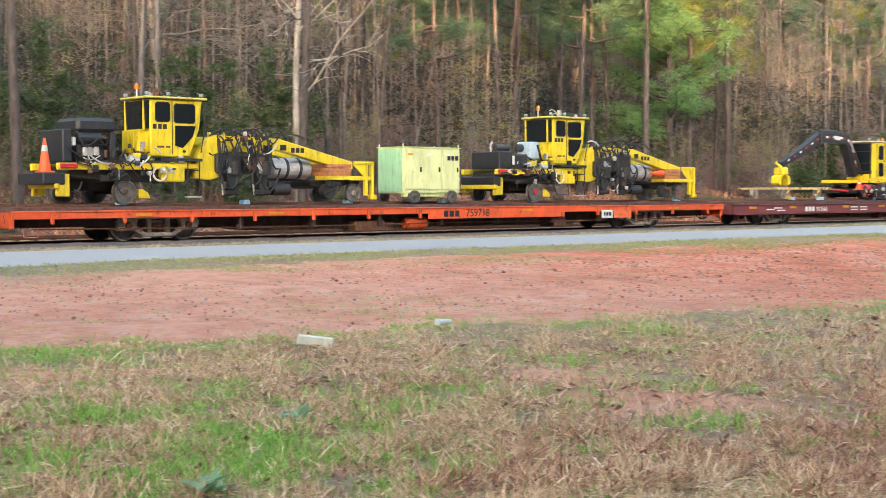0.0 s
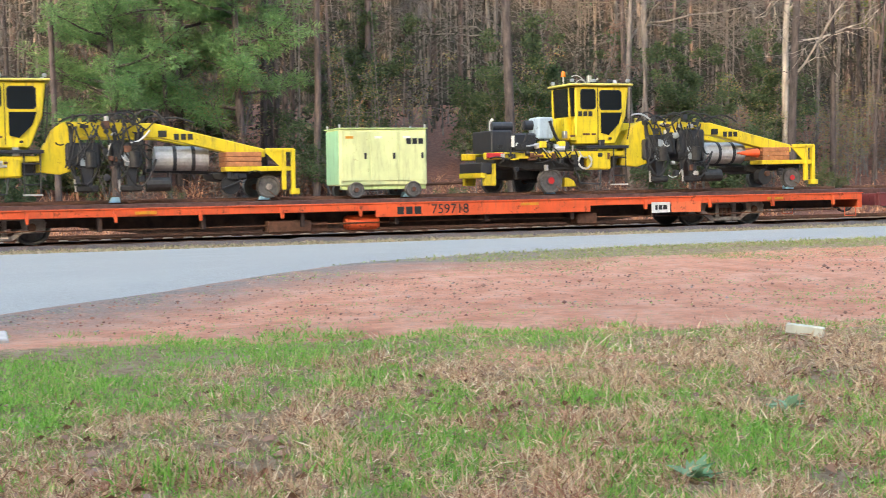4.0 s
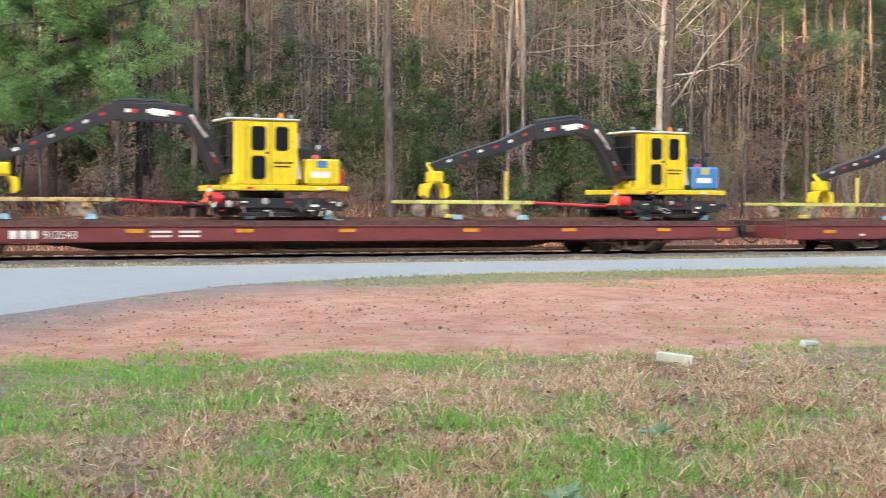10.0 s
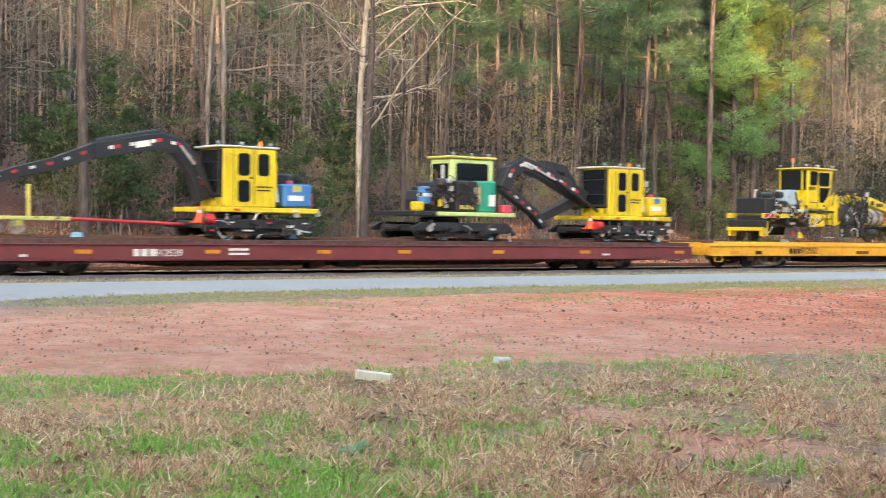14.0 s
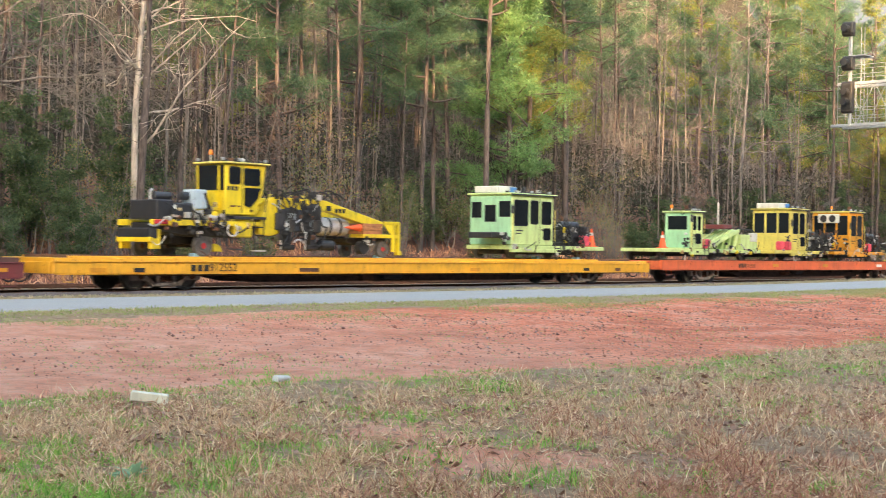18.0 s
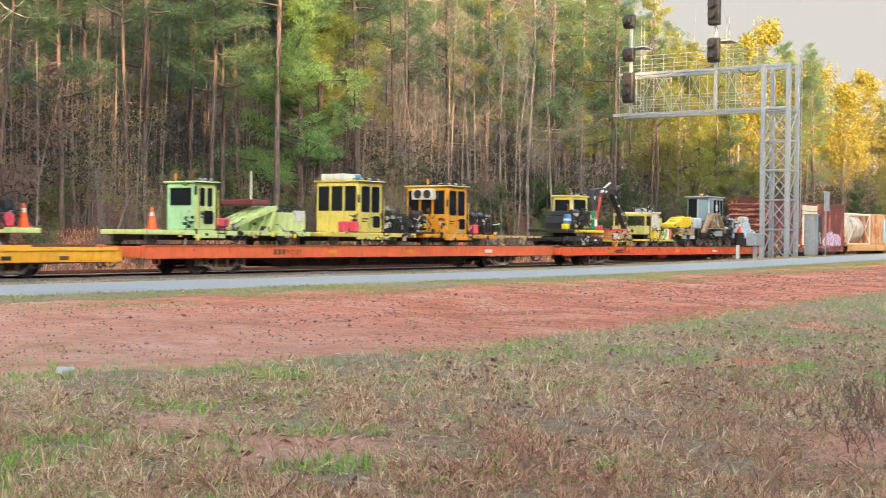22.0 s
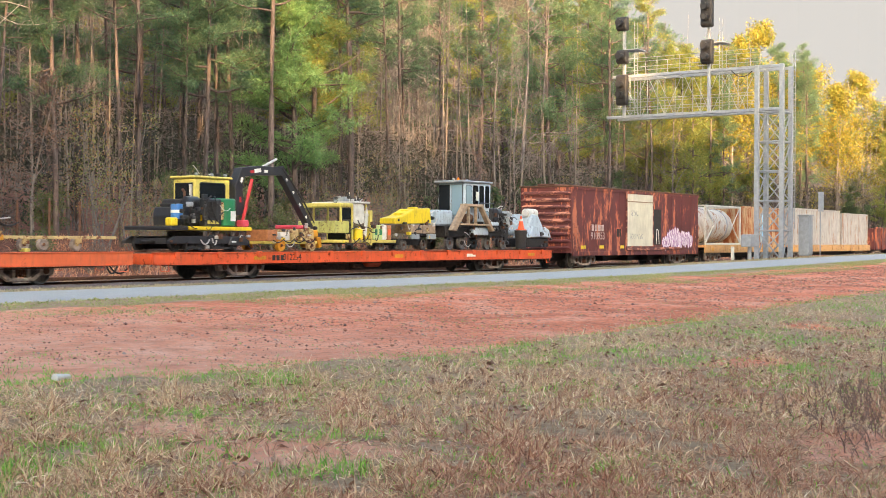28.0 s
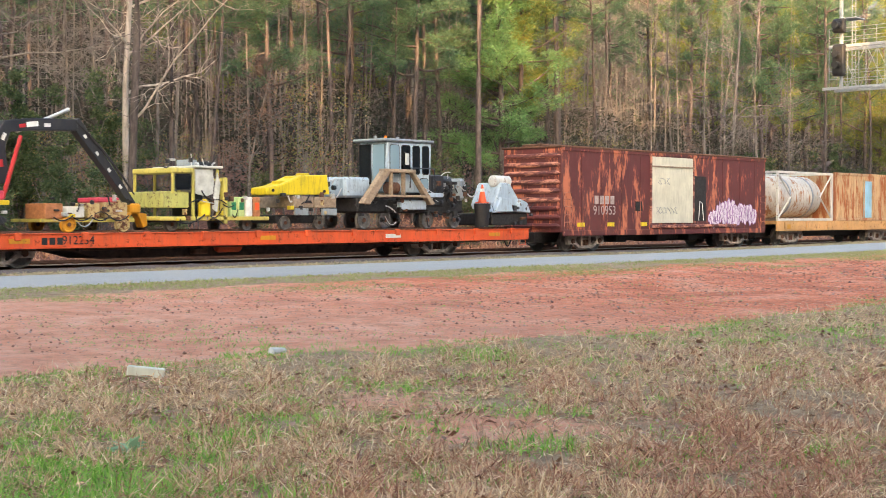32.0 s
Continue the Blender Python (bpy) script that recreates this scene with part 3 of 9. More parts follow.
def hardwood(seed, tall, girth, barkmat, label, forks=5, leaf=None, spread_deg=38, start=0.35, wander=0.045, leafy_size=0.11, leafy_count=9):
    """A bare winter hardwood: a trunk that forks into limbs, boughs and twigs."""
    random.seed(seed)
    rng = np.random.default_rng(seed)
    tree = thing("bare_tree", 0, 0, -60, label, "tree", "wood behind the railway")
    bm, tw = bmesh.new(), bmesh.new()
    pts, _, rad = limb(bm, Vector((0, 0, -0.3)), Vector((random.uniform(-wander, wander), random.uniform(-wander, wander), 1)), tall, girth, 8, wander, 0.02, 10, 0.2)
    leaves = []
    for k in range(forks * 3):
        f = random.uniform(start, 0.97)
        i = int(f * 10)
        p = pts[i].lerp(pts[min(i + 1, 10)], f * 10 - i)
        span = tall * 0.30 * (1.25 - f) * random.uniform(0.6, 1.3)
        q, d, _ = limb(bm, p, turn_about(Vector((0, 0, 1)), random.uniform(spread_deg, spread_deg + 35)), span, rad[i] * 0.42, 5, 0.22, 0.05, 6, 0.25)
        for _ in range(5):
            j = random.randint(1, 5)
            q2, d2, _ = limb(tw, q[j], turn_about(q[j + 1] - q[j], random.uniform(30, 75)), span * random.uniform(0.25, 0.6), 0.018, 3, 0.30, 0.02, 5, 0.3)
            for _ in range(4):
                i2 = random.randint(1, 4)
                q3, _, _ = limb(tw, q2[i2], turn_about(q2[i2 + 1] - q2[i2], random.uniform(30, 70)), span * random.uniform(0.12, 0.32), 0.009, 3, 0.35, 0.0, 3, 0.4)
                if leaf:
                    leaves.append(tuft(rng, q3[-1], leafy_size * 2, leafy_count, leafy_size, leafy_size * 0.32, 0.9, 0.4))
    part("trunk", bm, barkmat, tree, smooth=True)
    part("crown", tw, M_TWIG if barkmat is not M_PALEBARK else M_PALEBARK, tree)["kind"] = "stuff"
    if leaves:
        part("foliage", tris_mesh("foliage", np.concatenate(leaves), 4), leaf, tree)["kind"] = "stuff"
    return tree


def bush(seed, tall, wide, mat, label, count=90, per=46, stems=7, size=0.085, name="shrub", kindname="shrub"):
    """An understorey evergreen or shrub: stems, and leaves in uneven clumps with gaps."""
    random.seed(seed)
    rng = np.random.default_rng(seed)
    ob = thing(name, 0, 0, -60, label, kindname, "undergrowth at the wood's edge")
    bm = bmesh.new()
    ends = []
    for _ in range(stems):
        q, d, _ = limb(bm, Vector((random.gauss(0, 0.12 * wide), random.gauss(0, 0.12 * wide), -0.2)), turn_about(Vector((0, 0, 1)), random.uniform(3, 30)), tall * random.uniform(0.6, 1.0), 0.035, 4, 0.10, 0.05, 7, 0.25)
        for i in range(2, 8):
            for _ in range(2):
                q2, _, _ = limb(bm, q[i], turn_about(q[i] - q[i - 1], random.uniform(45, 85)), wide * 0.42 * random.uniform(0.4, 1.1) * (1.2 - i / 9), 0.012, 3, 0.25, 0.03, 4, 0.3)
                ends += [q2[-1], q2[2], q2[3]]
    random.shuffle(ends)
    part("branchwork", bm, M_TWIG, ob)["kind"] = "stuff"
    pts = [tuft(rng, e, random.uniform(0.16, 0.46), int(per * 1.7), size * 1.35, size * 0.40, 0.8, 0.1) for e in ends[:count]]
    if pts:
        part("foliage", tris_mesh("foliage", np.concatenate(pts), 4), mat, ob)["kind"] = "stuff"
    return ob


PINES = [pine(11, 23, 0.15, 0.46), pine(12, 25, 0.17, 0.52, 3.0), pine(13, 21, 0.11, 0.50, 2.2), pine(14, 24, 0.13, 0.56, 2.4), pine(15, 19, 0.08, 0.50, 1.7)]
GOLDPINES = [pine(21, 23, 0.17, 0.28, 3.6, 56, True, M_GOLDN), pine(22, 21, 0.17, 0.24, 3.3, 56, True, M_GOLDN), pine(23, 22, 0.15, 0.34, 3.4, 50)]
LOWPINE = pine(31, 15, 0.16, 0.16, 3.1, 60, True, M_NEEDLEB)
BARE = [hardwood(41, 17, 0.13, M_GREYBARK, "bare grey hardwood with a tangle of thin branches"),
        hardwood(42, 15, 0.09, M_GREYBARK, "slender bare grey hardwood with fine twigs", 4),
        hardwood(43, 13, 0.07, M_GREYBARK, "thin bare sapling with fine twigs", 3, None, 30, 0.25),
        hardwood(44, 18, 0.12, M_GREYBARK, "hardwood with sparse leaves painted in sunlit yellow-green", 5, M_GOLD, 35, 0.3)]
SUNLEAF = hardwood(48, 18, 0.17, M_GREYBARK, "broad hardwood with a full crown painted in sunlit yellow-green", 9, M_GOLD, 38, 0.28, 0.02, 0.24, 22)
SYCAMORE = hardwood(46, 20, 0.155, M_PALEBARK, "pale-barked bare sycamore with crooked white limbs", 11, None, 45, 0.20, 0.028)
RUSSET = hardwood(47, 9, 0.07, M_GREYBARK, "small beech still holding russet dead leaves", 4, M_DEADLEAF, 40, 0.2)
SHRUBS = [bush(51, 4.6, 3.0, M_CEDAR, "dark green evergreen understorey tree", 130, 60),
          bush(52, 3.2, 2.6, M_SHRUB, "olive-green leafy shrub at the wood's edge", 90, 34),
          bush(53, 2.2, 2.2, M_CEDAR, "low dark evergreen shrub", 80, 50),
          bush(54, 2.6, 2.8, M_DEADLEAF, "tangled brown winter brush", 60, 14, 12),
          bush(55, 1.6, 2.4, M_SHRUB, "thin green and brown weeds", 45, 22, 12),
          bush(56, 6.5, 3.4, M_CEDAR, "tall dark evergreen with small leaves", 170, 64, 6),
          bush(57, 6.0, 3.8, M_MIXLEAF, "thin understorey sapling with sparse green and russet leaves", 150, 9, 8, 0.06),
          bush(58, 4.4, 3.6, M_MIXLEAF, "tangled sapling with small yellow-green leaves", 110, 12, 9, 0.055)]
HIDDEN = PINES + GOLDPINES + [LOWPINE, SYCAMORE, SUNLEAF, RUSSET] + BARE + SHRUBS


def plant(proto, x, y, scale=1.0, lean=0.0):
    ob = copy_thing(proto, pose(x, y, height(x, y) - 0.05, random.uniform(-lean, lean), random.uniform(-lean, lean), random.uniform(0, 360)))
    ob.scale = (scale, scale, scale * random.uniform(0.92, 1.08))
    return ob


def at_bearing(az, y):
    """The plan point on the line of bearing az (degrees right of +y) at that y."""
    return math.tan(radians(az)) * y, y


# trees that stand out, by their bearing from the eye
plant(SYCAMORE, *at_bearing(33.8, 44.2), 1.0)
plant(PINES[1], *at_bearing(48.6, 44.5), 1.05)
plant(LOWPINE, *at_bearing(49.6, 46.0), 1.25)
plant(PINES[0], *at_bearing(43.1, 45.0), 0.95)
plant(PINES[2], *at_bearing(42.4, 46.0), 1.0)
plant(LOWPINE, *at_bearing(10.8, 45.0), 1.05)
plant(LOWPINE, *at_bearing(8.2, 47.0), 1.1)
plant(LOWPINE, *at_bearing(5.6, 44.2), 0.95)
plant(PINES[3], *at_bearing(13.9, 44.5), 1.0)
plant(PINES[4], *at_bearing(14.6, 46.5), 1.0)
plant(BARE[0], *at_bearing(27.3, 45.0), 1.05)
plant(BARE[0], *at_bearing(59.4, 45.0), 1.15)
plant(BARE[1], *at_bearing(60.4, 46.0), 1.15)
plant(SHRUBS[5], *at_bearing(24.0, 45.0), 1.0)
plant(SHRUBS[5], *at_bearing(29.5, 45.5), 0.95)
plant(SHRUBS[5], *at_bearing(66.0, 45.0), 0.9)
plant(SHRUBS[0], *at_bearing(65.2, 44.0), 1.0)
plant(PINES[1], *at_bearing(63.0, 45.0), 1.0)
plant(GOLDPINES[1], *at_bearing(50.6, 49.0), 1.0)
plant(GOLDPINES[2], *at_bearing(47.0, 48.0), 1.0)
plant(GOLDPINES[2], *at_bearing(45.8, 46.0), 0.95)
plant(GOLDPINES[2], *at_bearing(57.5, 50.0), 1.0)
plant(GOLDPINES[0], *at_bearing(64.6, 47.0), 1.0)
plant(GOLDPINES[2], *at_bearing(12.0, 52.0), 0.95)
plant(BARE[1], *at_bearing(58.2, 44.0), 1.0)
plant(BARE[2], *at_bearing(58.9, 44.6), 1.1)

# full crowns at the right, their sunlit gold painted into the leaves
for az, y, k in ((68.2, 47.0, 1.0), (69.0, 52.0, 1.12), (70.1, 48.0, 1.0), (71.2, 50.0, 1.05), (72.4, 47.0, 0.95), (73.4, 52.0, 1.1), (74.6, 48.0, 1.0), (75.6, 54.0, 1.1), (66.9, 52.0, 1.0)):
    plant(SUNLEAF, *at_bearing(az, y), k)

# the wood: taller trunks behind, undergrowth along its edge
random.seed(7)
x = -14.0
while x < 250:
    far = 1.0 + x / 120.0
    for depth in (44.5, 48, 53, 58, 64, 71, 79):
        for _ in range(2 if depth < 60 or x > 40 else 1):
            if random.random() > (0.25 if depth < 45 and x < 90 else 0.80 if depth < 70 else 0.6):
                continue
            px, py = x + random.uniform(-2.2, 2.2), depth + random.uniform(-2.0, 2.4)
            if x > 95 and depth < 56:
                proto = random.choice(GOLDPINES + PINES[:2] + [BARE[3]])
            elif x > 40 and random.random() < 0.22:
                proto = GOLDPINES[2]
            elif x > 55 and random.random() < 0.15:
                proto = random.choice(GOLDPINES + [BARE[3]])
            elif random.random() < 0.42:
                proto = random.choice(BARE[:3])
            else:
                proto = random.choice(PINES)
            plant(proto, px, py, random.uniform(0.82, 1.12) * (0.80 if px > 2.05 * py else 1.0), 1.6)
    for y0, chance in ((42.3, 0.9), (43.4, 0.8), (45.0, 1.0), (47.5, 0.9)):
        for _ in range(2):
            if random.random() < chance:
                proto = random.choices(SHRUBS + [RUSSET], [1.2, 3, 1.5, 6, 6, 0.3, 1, 2, 0.6] if y0 < 44 else [2.2, 3, 1.0, 4, 1.5, 1.6, 6, 5, 1.2])[0]
                plant(proto, x + random.uniform(-2.0, 2.0), y0 + random.uniform(-0.8, 0.8), random.uniform(0.55, 1.15) if y0 > 44 else random.uniform(0.3, 0.7), 3)
    x += 3.6 * far
for proto in HIDDEN:
    for ob in (*proto.children_recursive, proto):
        bpy.data.objects.remove(ob)

# deeper wood: countless thin stems, and a closing dark sheet painted as shaded depth
random.seed(8)
rng = np.random.default_rng(8)
bm = bmesh.new()
for _ in range(1100):
    x, y = random.uniform(-25, 330), random.uniform(46, 95)
    h, r = random.uniform(8, 22), random.uniform(0.02, 0.075)
    z = height(x, y) - 0.2
    lx, ly = random.gauss(0, 0.5), random.gauss(0, 0.5)
    rings = []
    for f in (0.0, 1.0):
        rings.append([bm.verts.new((x + lx * f + r * (1.1 - f) * math.cos(k * 1.5708), y + ly * f + r * (1.1 - f) * math.sin(k * 1.5708), z + h * f)) for k in range(4)])
    for k in range(4):
        bm.faces.new((rings[0][k], rings[0][(k + 1) % 4], rings[1][(k + 1) % 4], rings[1][k]))
ob = new("far_stems", as_mesh(bm, "far_stems"))
ob.data.materials.append(M_GREYBARK)
tagged(ob, "countless thin brown stems deep in the wood", "wood", kind="stuff")
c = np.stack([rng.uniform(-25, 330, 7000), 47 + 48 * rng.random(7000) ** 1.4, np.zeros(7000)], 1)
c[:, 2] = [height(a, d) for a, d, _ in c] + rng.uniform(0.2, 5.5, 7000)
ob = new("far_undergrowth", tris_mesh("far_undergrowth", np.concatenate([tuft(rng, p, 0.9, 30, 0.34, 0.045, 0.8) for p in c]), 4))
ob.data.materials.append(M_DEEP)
tagged(ob, "brown tangled undergrowth, darkened for shade deep in the wood", "undergrowth", kind="stuff")
for mat, count, lo, hi, ylo, name, label in ((M_TWIG, 5200, 1.5, 17, 47, "far_twigs", "grey-brown mesh of bare twigs high in the wood"), (M_NEEDLE, 2600, 7, 21, 56, "far_needles", "dark green pine boughs deep in the wood")):
    c = np.stack([rng.uniform(-25, 330, count), rng.uniform(ylo, 95, count), np.zeros(count)], 1)
    c[:, 2] = [height(a, d) for a, d, _ in c] + rng.uniform(lo, hi, count)
    if mat is M_TWIG:
        co = np.concatenate([tuft(rng, p, 1.6, 14, 1.9, 0.019, 0.9) for p in c])
    else:
        co = np.concatenate([tuft(rng, p, 0.9, 26, 0.5, 0.05, 0.6) for p in c])
    ob = new(name, tris_mesh(name, co, 4))
    ob.data.materials.append(mat)
    tagged(ob, label, "wood", kind="stuff")
# near-black brown: the shade between far trees is put into this sheet's colour
m, nt, b = material("shaded_wood_sheet")
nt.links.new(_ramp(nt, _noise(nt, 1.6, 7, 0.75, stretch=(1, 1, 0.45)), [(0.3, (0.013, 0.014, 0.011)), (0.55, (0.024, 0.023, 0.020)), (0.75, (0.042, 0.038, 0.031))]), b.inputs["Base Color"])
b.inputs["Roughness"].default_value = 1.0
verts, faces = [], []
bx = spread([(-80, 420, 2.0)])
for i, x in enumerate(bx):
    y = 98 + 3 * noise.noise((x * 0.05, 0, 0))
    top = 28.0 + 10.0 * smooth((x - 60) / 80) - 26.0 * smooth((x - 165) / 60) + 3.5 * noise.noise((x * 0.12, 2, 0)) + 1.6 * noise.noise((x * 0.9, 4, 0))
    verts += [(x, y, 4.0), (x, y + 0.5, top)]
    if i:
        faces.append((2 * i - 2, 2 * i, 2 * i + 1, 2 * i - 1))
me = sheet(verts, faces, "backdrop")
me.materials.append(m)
tagged(new("backdrop", me), "dark sheet painted as the wood's shaded depth", "backdrop", kind="structure")

# unseen wood added behind the eye to keep the low sun off the ground
verts, faces = [], []
bx = spread([(-420, -90, 10), (-90, 90, 0.8), (90, 420, 10)])
for i, x in enumerate(bx):
    top = 25.0 + 2.5 * noise.noise((x * 0.06, 9, 0)) + 1.5 * noise.noise((x * 0.5, 11, 0))
    verts += [(x, -28 - 4 * noise.noise((x * 0.1, 0, 5)), -1.0), (x, -28, top)]
    if i:
        faces.append((2 * i - 2, 2 * i, 2 * i + 1, 2 * i - 1))
me = sheet(verts, faces, "backdrop_behind")
me.materials.append(m)
tagged(new("backdrop_behind", me), "unseen wood sheet added behind the field to block the sun", "backdrop", kind="structure")
# unseen leaf clumps added above the sheet, with gaps that dapple the sun
rng = np.random.default_rng(61)
n = 17000
c = np.stack([rng.uniform(-170, 60, n), rng.uniform(-34, -27, n), 20 + 15 * rng.random(n)], 1)
gap = np.array([noise.noise((p[0] * 0.17, p[2] * 0.22, 41)) + 0.6 * noise.noise((p[0] * 0.5, p[2] * 0.5, 43)) for p in c])
thick = np.clip(0.55 + 2.2 * gap, 0.0, 1.0) * np.clip((34 - c[:, 0]) / 18, 0.0, 1.0)
c = c[rng.random(n) < thick]
ob = new("near_wood_crowns", tris_mesh("near_wood_crowns", np.concatenate([tuft(rng, p, 0.45, 3, 0.95, 0.30, 0.8) for p in c]), 4))
ob.data.materials.append(M_NEEDLE)
tagged(ob, "unseen pine crowns added behind the field to dapple the sun", "wood", kind="stuff")

# pale hazy sky low over the railway, far off
m, nt, b = material("hazy_sky")
b.inputs["Base Color"].default_value = (0, 0, 0, 1)
b.inputs["Roughness"].default_value = 1.0
b.inputs["Emission Color"].default_value = (0.90, 0.965, 1.0, 1)
b.inputs["Emission Strength"].default_value = 0.069
verts, faces = [], []
for i in range(41):
    a = radians(30 + 2.4 * i)
    verts += [(640 * math.sin(a), 640 * math.cos(a), 5.0), (640 * math.sin(a), 640 * math.cos(a), 190.0)]
    if i:
        faces.append((2 * i - 2, 2 * i, 2 * i + 1, 2 * i - 1))
me = sheet(verts, faces, "backdrop_sky")
me.materials.append(m)
tagged(new("backdrop_sky", me), "pale grey evening sky", "sky", kind="structure")


# ---- the work train: things are placed by u, their x when the clip starts, and slide along the track together ----
DECK = 1.18
TRAIN, WHEELSETS = [], []


def carried(name, u, label, category, group="", z=DECK):
    """A thing of the train: parts are drawn with x from u, y from the track's middle (the eye's side is negative), z from the deck."""
    ob = thing(name, u, TRACK_Y, z, label, category, group)
    TRAIN.append((ob, u, z))
    return ob


def rail_wheel(x, y, z, r, parent, mat=M_WHEEL, hub=None, name="wheel", width=0.13):
    w = part(name, lathe([(-width / 2, r * 0.30), (-width / 2, r * 0.34), (-width * 0.32, r * 0.40), (-width * 0.30, r * 0.78), (-width / 2, r * 0.84), (-width / 2, r * 0.98), (0.02, r), (width * 0.32, r * 1.08), (width / 2, r * 1.08), (width / 2, r * 0.3)], 22, "y", (x, y, z)), mat, parent, "", None, False)
    part("hub", lathe([(-width * 0.62, r * 0.1), (-width * 0.62, r * 0.26), (-width * 0.3, r * 0.30), (0, r * 0.3)], 12, "y", (x, y, z)), hub or M_RUST, w)
    return w


def bogie(x, car, z0):
    """A two-axle freight truck: side frames with their openings, springs, and two wheelsets that roll."""
    z = RAIL_Z + 0.42 - z0
    t = part("truck", box(x - 0.2, x + 0.2, -1.0, 1.0, z - 0.08, z + 0.14, 0.03), M_TRUCK, car)
    for s in (-1, 1):
        y = s * 1.02
        fr = bmesh.new()
        prism([(x - 1.22, z + 0.10), (x - 1.12, z + 0.26), (x - 0.5, z + 0.31), (x + 0.5, z + 0.31), (x + 1.12, z + 0.26), (x + 1.22, z + 0.10), (x + 0.5, z + 0.17), (x - 0.5, z + 0.17)], y - 0.08, y + 0.08, 0, fr)
        box(x - 0.46, x + 0.46, y - 0.08, y + 0.08, z - 0.30, z - 0.19, 0.02, fr)
        for a in (-1, 1):
            prism([(x + a * 1.22, z + 0.12), (x + a * 1.16, z - 0.13), (x + a * 0.70, z - 0.13), (x + a * 0.62, z + 0.18)], y - 0.085, y + 0.085, 0, fr)
            prism([(x + a * 0.72, z + 0.02), (x + a * 0.70, z - 0.13), (x + a * 0.44, z - 0.30), (x + a * 0.36, z - 0.22)], y - 0.08, y + 0.08, 0, fr)
            prism([(x + a * 0.33, z + 0.20), (x + a * 0.33, z - 0.22), (x + a * 0.22, z - 0.22), (x + a * 0.22, z + 0.20)], y - 0.07, y + 0.07, 0, fr)
        f = part("side_frame", fr, M_TRUCK, t)
        for k in (-0.14, 0.0, 0.14):
            part("spring", lathe([(-0.11 + i * 0.022, 0.06 if i % 2 else 0.045) for i in range(11)], 10, "z", (x + k, y - s * -0.02, z - 0.06)), M_RUST, t)
        for a in (-0.89, 0.89):
            part("bearing_cap", lathe([(-0.05, 0.02), (-0.05, 0.09), (0.03, 0.11), (0.05, 0.11)], 12, "y", (x + a, y + s * 0.09, z)), M_RUST, t)
    for a in (-0.89, 0.89):
        bm = bmesh.new()
        for s in (-1, 1):
            w = 0.42
            prof = [(-0.07, w * 0.2), (-0.07, w * 0.30), (-0.03, w * 0.40), (-0.02, w * 0.78), (-0.07, w * 0.86), (-0.07, w), (0.05, w * 1.01), (0.055, w * 1.07), (0.075, w * 1.06), (0.075, w * 0.2)]
            lathe([(s * -1 * q, r) for q, r in prof], 20, "y", (x + a, s * 0.75, z), bm)
        rod((x + a, -1.0, z), (x + a, 1.0, z), 0.075, 10, None, bm)
        ws = part("wheelset", bm, M_WHEEL, t, "", (x + a, 0, z))
        WHEELSETS.append((ws, 0.42))
    return t


def coupler(x, way, car, z0):
    z = 0.88 + RAIL_Z - 0.22 - z0
    c = part("coupler", box(min(x, x + way * 0.55), max(x, x + way * 0.55), -0.09, 0.09, z - 0.10, z + 0.10, 0.03), M_RUST, car)
    part("knuckle", prism([(x + way * 0.42, z - 0.16), (x + way * 0.62, z - 0.16), (x + way * 0.66, z), (x + way * 0.62, z + 0.16), (x + way * 0.42, z + 0.16)], -0.16, 0.14, 0.03), M_DARK, c)
    part("brake_hose", hose((x - way * 0.1, -0.35, z - 0.05), (x + way * 0.62, -0.1, z - 0.15), 0.30, 0.028), M_RUBBER, car)


